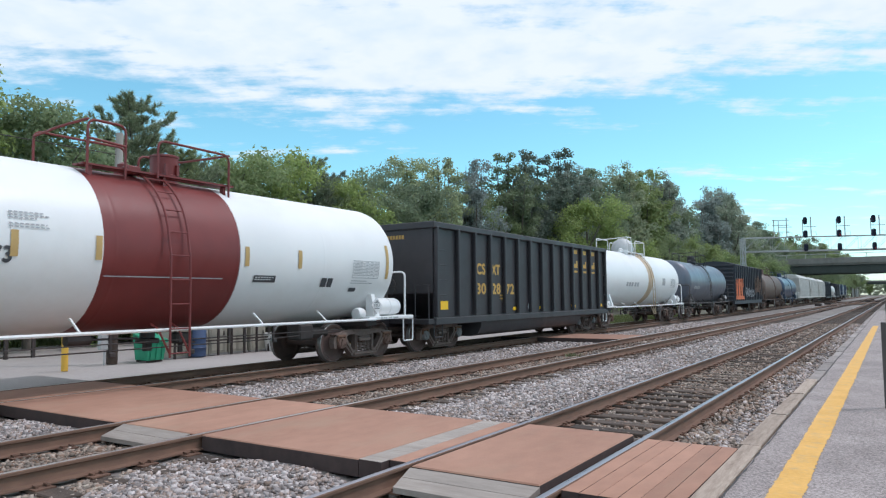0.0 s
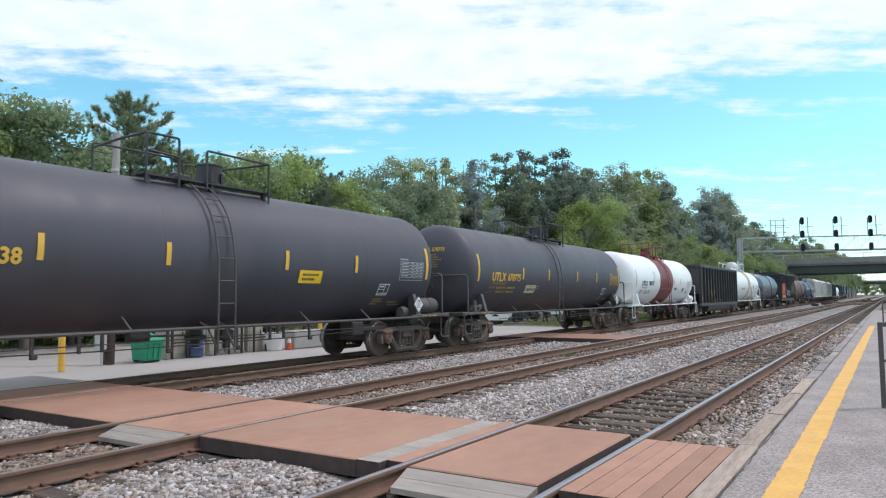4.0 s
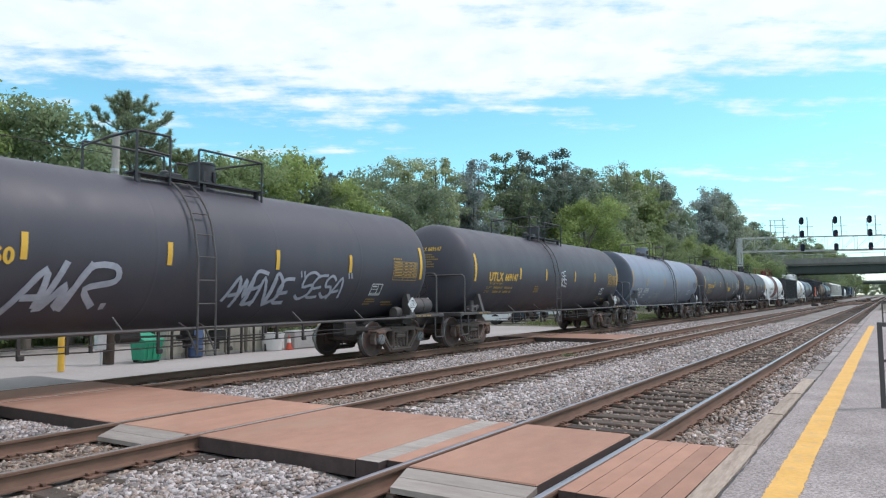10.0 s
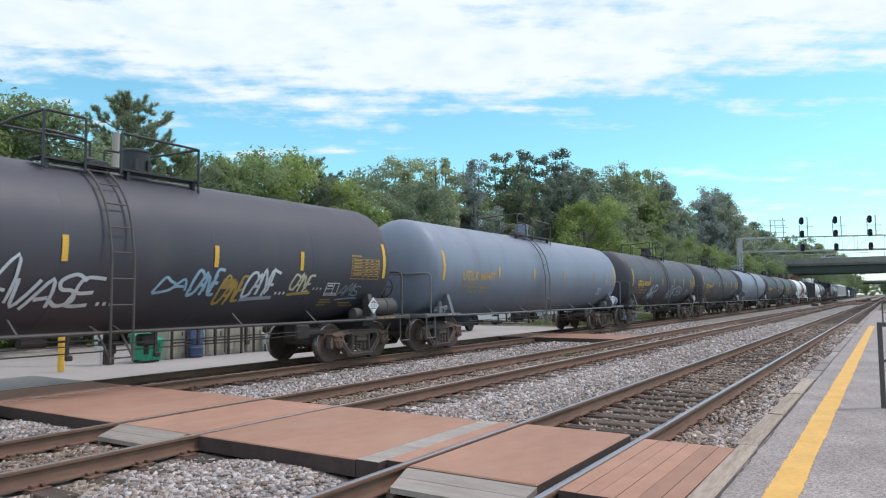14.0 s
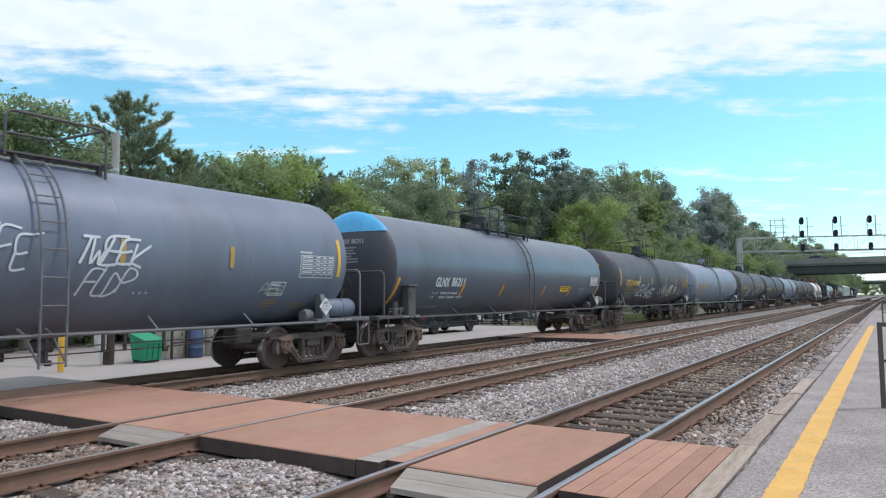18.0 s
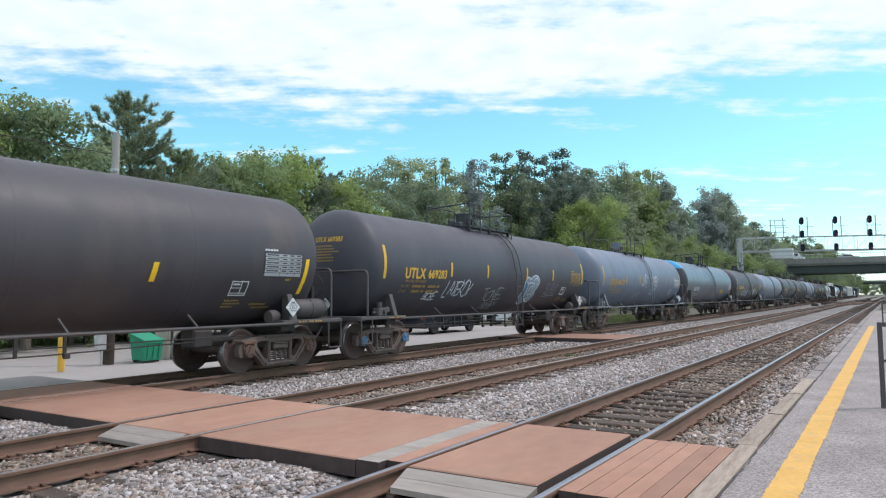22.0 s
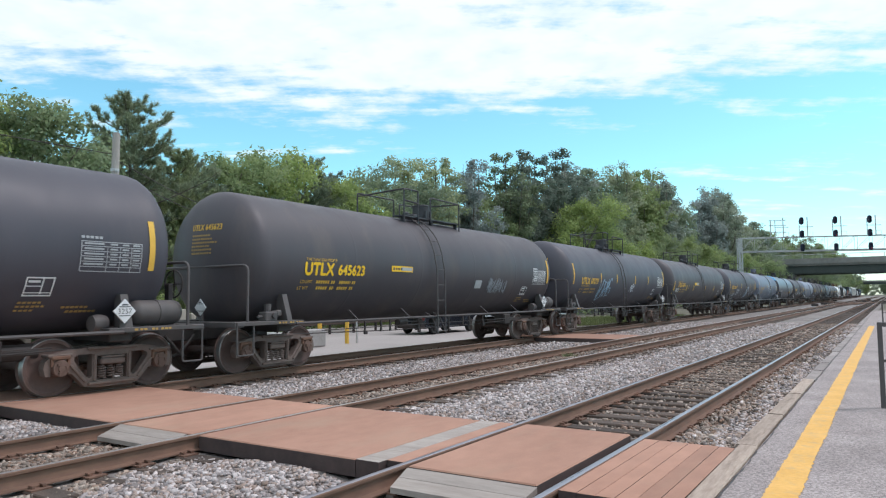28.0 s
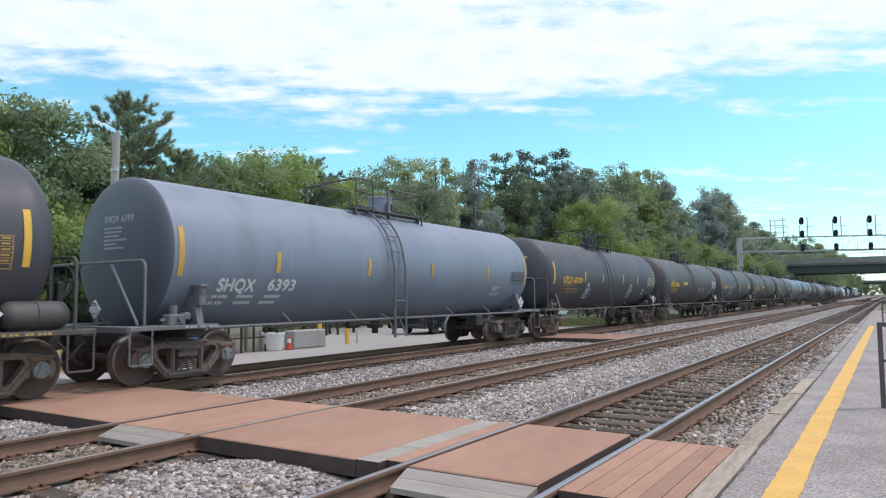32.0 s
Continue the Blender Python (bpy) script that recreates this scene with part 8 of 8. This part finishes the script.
def box_car(u, half, paint, label, top=4.1, graffiti=True):
    car = thing("box_car", on_track(u), label, "box car", "cars of the freight train")
    P = PAINT[paint]
    w, z0 = 1.5, 1.05
    part("body", Geo().sweep([(-w, z0), (w, z0), (w, top), (0.8, top + 0.22), (0, top + 0.28), (-0.8, top + 0.22), (-w, top)], -half, half), P, car)
    n = 16
    for s in (-1, 1):
        for i in range(n):
            y = -half + 0.1 + (2 * half - 0.2) * i / (n - 1)
            part("side_rib", shared(("side_rib", paint, top), lambda: Geo().box((0, 0, 0), (0.10, 0.12, top - z0 - 0.02), bevel=0.02), P), None, car, at=pose(s * (w + 0.045), y, (z0 + top) / 2))
        for i in range(9):
            part("end_rib", shared(("end_rib", paint), lambda: Geo().box((0, 0, 0), (2 * w - 0.1, 0.10, 0.16), bevel=0.03), P), None, car, at=pose(0, s * (half + 0.04), z0 + 0.3 + i * (top - z0 - 0.4) / 8))
        part("side_sill", Geo().box((s * (w - 0.05), 0, z0 - 0.14), (0.12, 2 * half, 0.30)), P, car)
        coupler(car, s * (half + 0.25), s)
        truck(car, s * (half - 1.9), "rust", False)
        for q in (-1, 1):
            stirrup(car, q * w, s * (half - 0.3), z0 - 0.2, P)
            part("corner_ladder", Geo().rod((q * (w + 0.1), s * (half - 0.1), z0), (q * (w + 0.1), s * (half - 0.1), top), 0.02, 5).rod((q * (w + 0.1), s * (half - 0.5), z0), (q * (w + 0.1), s * (half - 0.5), top), 0.02, 5), P, car)
    part("centre_sill", Geo().box((0, 0, 0.88), (0.5, 2 * half, 0.3)), DARK_METAL, car)
    if graffiti:
        m = Markings(car, flat=w + 0.10)
        m.bars("graffiti", [(-half + 0.2, -half + 4.2, 1.15, 1.45), (-half + 0.4, -half + 1.2, 1.45, 2.5), (-half + 1.5, -half + 2.4, 1.45, 2.9), (-half + 2.7, -half + 3.4, 1.45, 2.6)], "orange", "large orange sprayed shapes")
        m.scribble(41, -half + 0.3, -half + 4.2, 2.2, 3.0, "orange", 4, 0.16)
        m.scribble(42, half - 4.5, half - 0.5, 1.4, 3.4, "rustspray", 4, 0.14)
        m.scribble(43, -half + 4.8, half - 5.0, 1.3, 2.2, "dimspray", 4, 0.09)
    TRAIN.append((car, u))


def hopper(u, half=8.0):
    car = thing("covered_hopper", on_track(u), "pale grey covered hopper car with ribbed sides", "hopper car", "cars of the freight train")
    P = PAINT["hopper"]
    part("body", Geo().sweep([(-1.5, 1.2), (1.5, 1.2), (1.58, 2.4), (1.5, 4.0), (1.0, 4.45), (-1.0, 4.45), (-1.5, 4.0), (-1.58, 2.4)], -half + 1.2, half - 1.2), P, car, smooth=30)
    for s in (-1, 1):
        g = Geo()
        g.v = [(-1.5, s * (half - 1.2), 1.9), (1.5, s * (half - 1.2), 1.9), (1.5, s * half, 3.9), (-1.5, s * half, 3.9), (-1.0, s * half, 4.4), (1.0, s * half, 4.4), (-1.0, s * (half - 1.2), 4.4), (1.0, s * (half - 1.2), 4.4), (-1.5, s * (half - 1.2), 3.9), (1.5, s * (half - 1.2), 3.9)]
        for f in ((0, 1, 2, 3), (3, 2, 5, 4), (4, 5, 7, 6), (0, 3, 8), (1, 9, 2), (3, 4, 6, 8), (2, 9, 7, 5)):
            g.face(f)
        part("end_slope", g, P, car)
        part("end_platform", Geo().box((0, s * (half - 0.3), 1.08), (2.9, 1.6, 0.14)), P, car)
        part("side_sill", Geo().box((s * 1.46, 0, 1.12), (0.12, 2 * half, 0.2)), P, car)
        coupler(car, s * (half + 0.2), s)
        truck(car, s * (half - 1.3), "rust", False)
        for i in range(9):
            y = -half + 1.6 + (2 * half - 3.2) * i / 8
            part("side_rib", shared("hopper_rib", lambda: Geo().sweep([(0, 1.2), (0.09, 1.2), (0.17, 2.4), (0.09, 4.0), (0, 4.0), (0.07, 2.4)], -0.05, 0.05), P), None, car, at=pose(s * 1.49, y, 0, rz=0 if s > 0 else 180))
    for i in range(3):
        y = (i - 1) * (half - 2.8)
        part("chute", Geo().lathe([(0.45, 0.45), (1.7, 1.2)], 4, "z"), P, car, at=pose(0, y, 0, rz=45))
    part("roof_walk", Geo().box((0, 0, 4.52), (0.8, 2 * half - 2.6, 0.06)), GALV, car)
    TRAIN.append((car, u))


def engine(u, half=10.5):
    car = thing("locomotive", on_track(u), "dark diesel locomotive at the head of the train", "locomotive", "cars of the freight train")
    P = PAINT["navy"]
    part("underframe", Geo().box((0, 0, 1.25), (3.0, 2 * half - 1, 0.35), bevel=0.05), DARK_METAL, car)
    part("fuel_tank", Geo().box((0, 0, 0.75), (2.7, 5.0, 0.7), bevel=0.15), DARK_METAL, car)
    part("hood", Geo().box((0, -2.2, 2.75), (1.9, 2 * half - 7.0, 2.7), bevel=0.12), P, car)
    part("cab", Geo().box((0, half - 4.4, 2.9), (3.0, 2.6, 3.0), bevel=0.12), P, car)
    part("nose", Geo().box((0, half - 2.2, 2.3), (2.0, 1.9, 1.8), bevel=0.2), P, car)
    part("radiator", Geo().box((0, -half + 4.0, 4.0), (2.8, 3.5, 0.6), bevel=0.05), P, car)
    for s in (-1, 1):
        part("handrail", Geo().rod((s * 1.45, -half + 1, 2.4), (s * 1.45, half - 1.5, 2.4), 0.03, 5), GALV, car)
        part("side_window", Geo().box((s * 1.5, half - 4.4, 3.6), (0.03, 1.6, 0.7)), SIGNAL_BLACK, car)
        coupler(car, s * (half - 0.7), s)
        truck(car, s * (half - 3.2), "rust", False)
    TRAIN.append((car, u))


def white_tank_top(car, half):
    """Taller rails and a silver cover on the white car ahead."""
    z = MID + RAD
    part("silver_cover", Geo().lathe([(0.55, 0), (0.62, 0.35), (0.5, 0.7), (0.2, 0.9), (0.02, 0.93)], 18, "z"), GALV, car, "silver domed cover", smooth=40, at=pose(0, 0.3, z - 0.1))


def cars_ahead():
    gondola(22.95, 6.95)
    c = tank_car(37.0, 6.25, "white", "white tank car with a rust-stained middle band", rusty_white_marks, band=(0.1, 1.0, "rustband"), near=1, ladder=0.5)
    white_tank_top(c, 6.25)
    tank_car(52.6, 5.65, "gloss", "shiny black tank car with dim lettering", glossy_marks, near=1)
    box_car(69.0, 7.4, "box", "dark ribbed box car with orange graffiti")
    tank_car(86.9, 6.6, "brown", "brown tank car with a weathered body", None, near=0)
    tank_car(103.3, 6.5, "navy", "dark blue tank car with a glossy body", None, near=0)
    hopper(121.5)
    hopper(139.0)
    hopper(156.5)
    box_car(174.0, 7.6, "box", "dark plain box car in the train", graffiti=False)
    tank_car(191.5, 6.5, "white", "plain white tank car in the train", None, near=0)
    box_car(209.0, 7.6, "box", "dark plain box car in the train", graffiti=False)
    engine(229.5)
    engine(251.5)


tank_train()
cars_ahead()


# ---------------------------------------------------------------- movement
def motions():
    times = [i * 1.0 for i in range(33)]
    for car, u in TRAIN:
        walk(car, [(t, on_track(u + run(t))) for t in times])
    for ob, when, x in ROAD:
        walk(ob, [(t, pose(x + 20.2 * (t - when), ROAD_Y, ROAD_Z, rz=-90)) for t in (0.0, 8.0, 16.0, 24.0, 32.0)])
    ticks = [i / 15 for i in range(481)]
    turns = [-math.degrees(run(t) / 0.457) for t in ticks]
    for w, y, first in WHEELS:
        walk(w, [(t, pose(0, y, 0.457, rx=(a + first) % 360)) for t, a in zip(ticks, turns)])


motions()
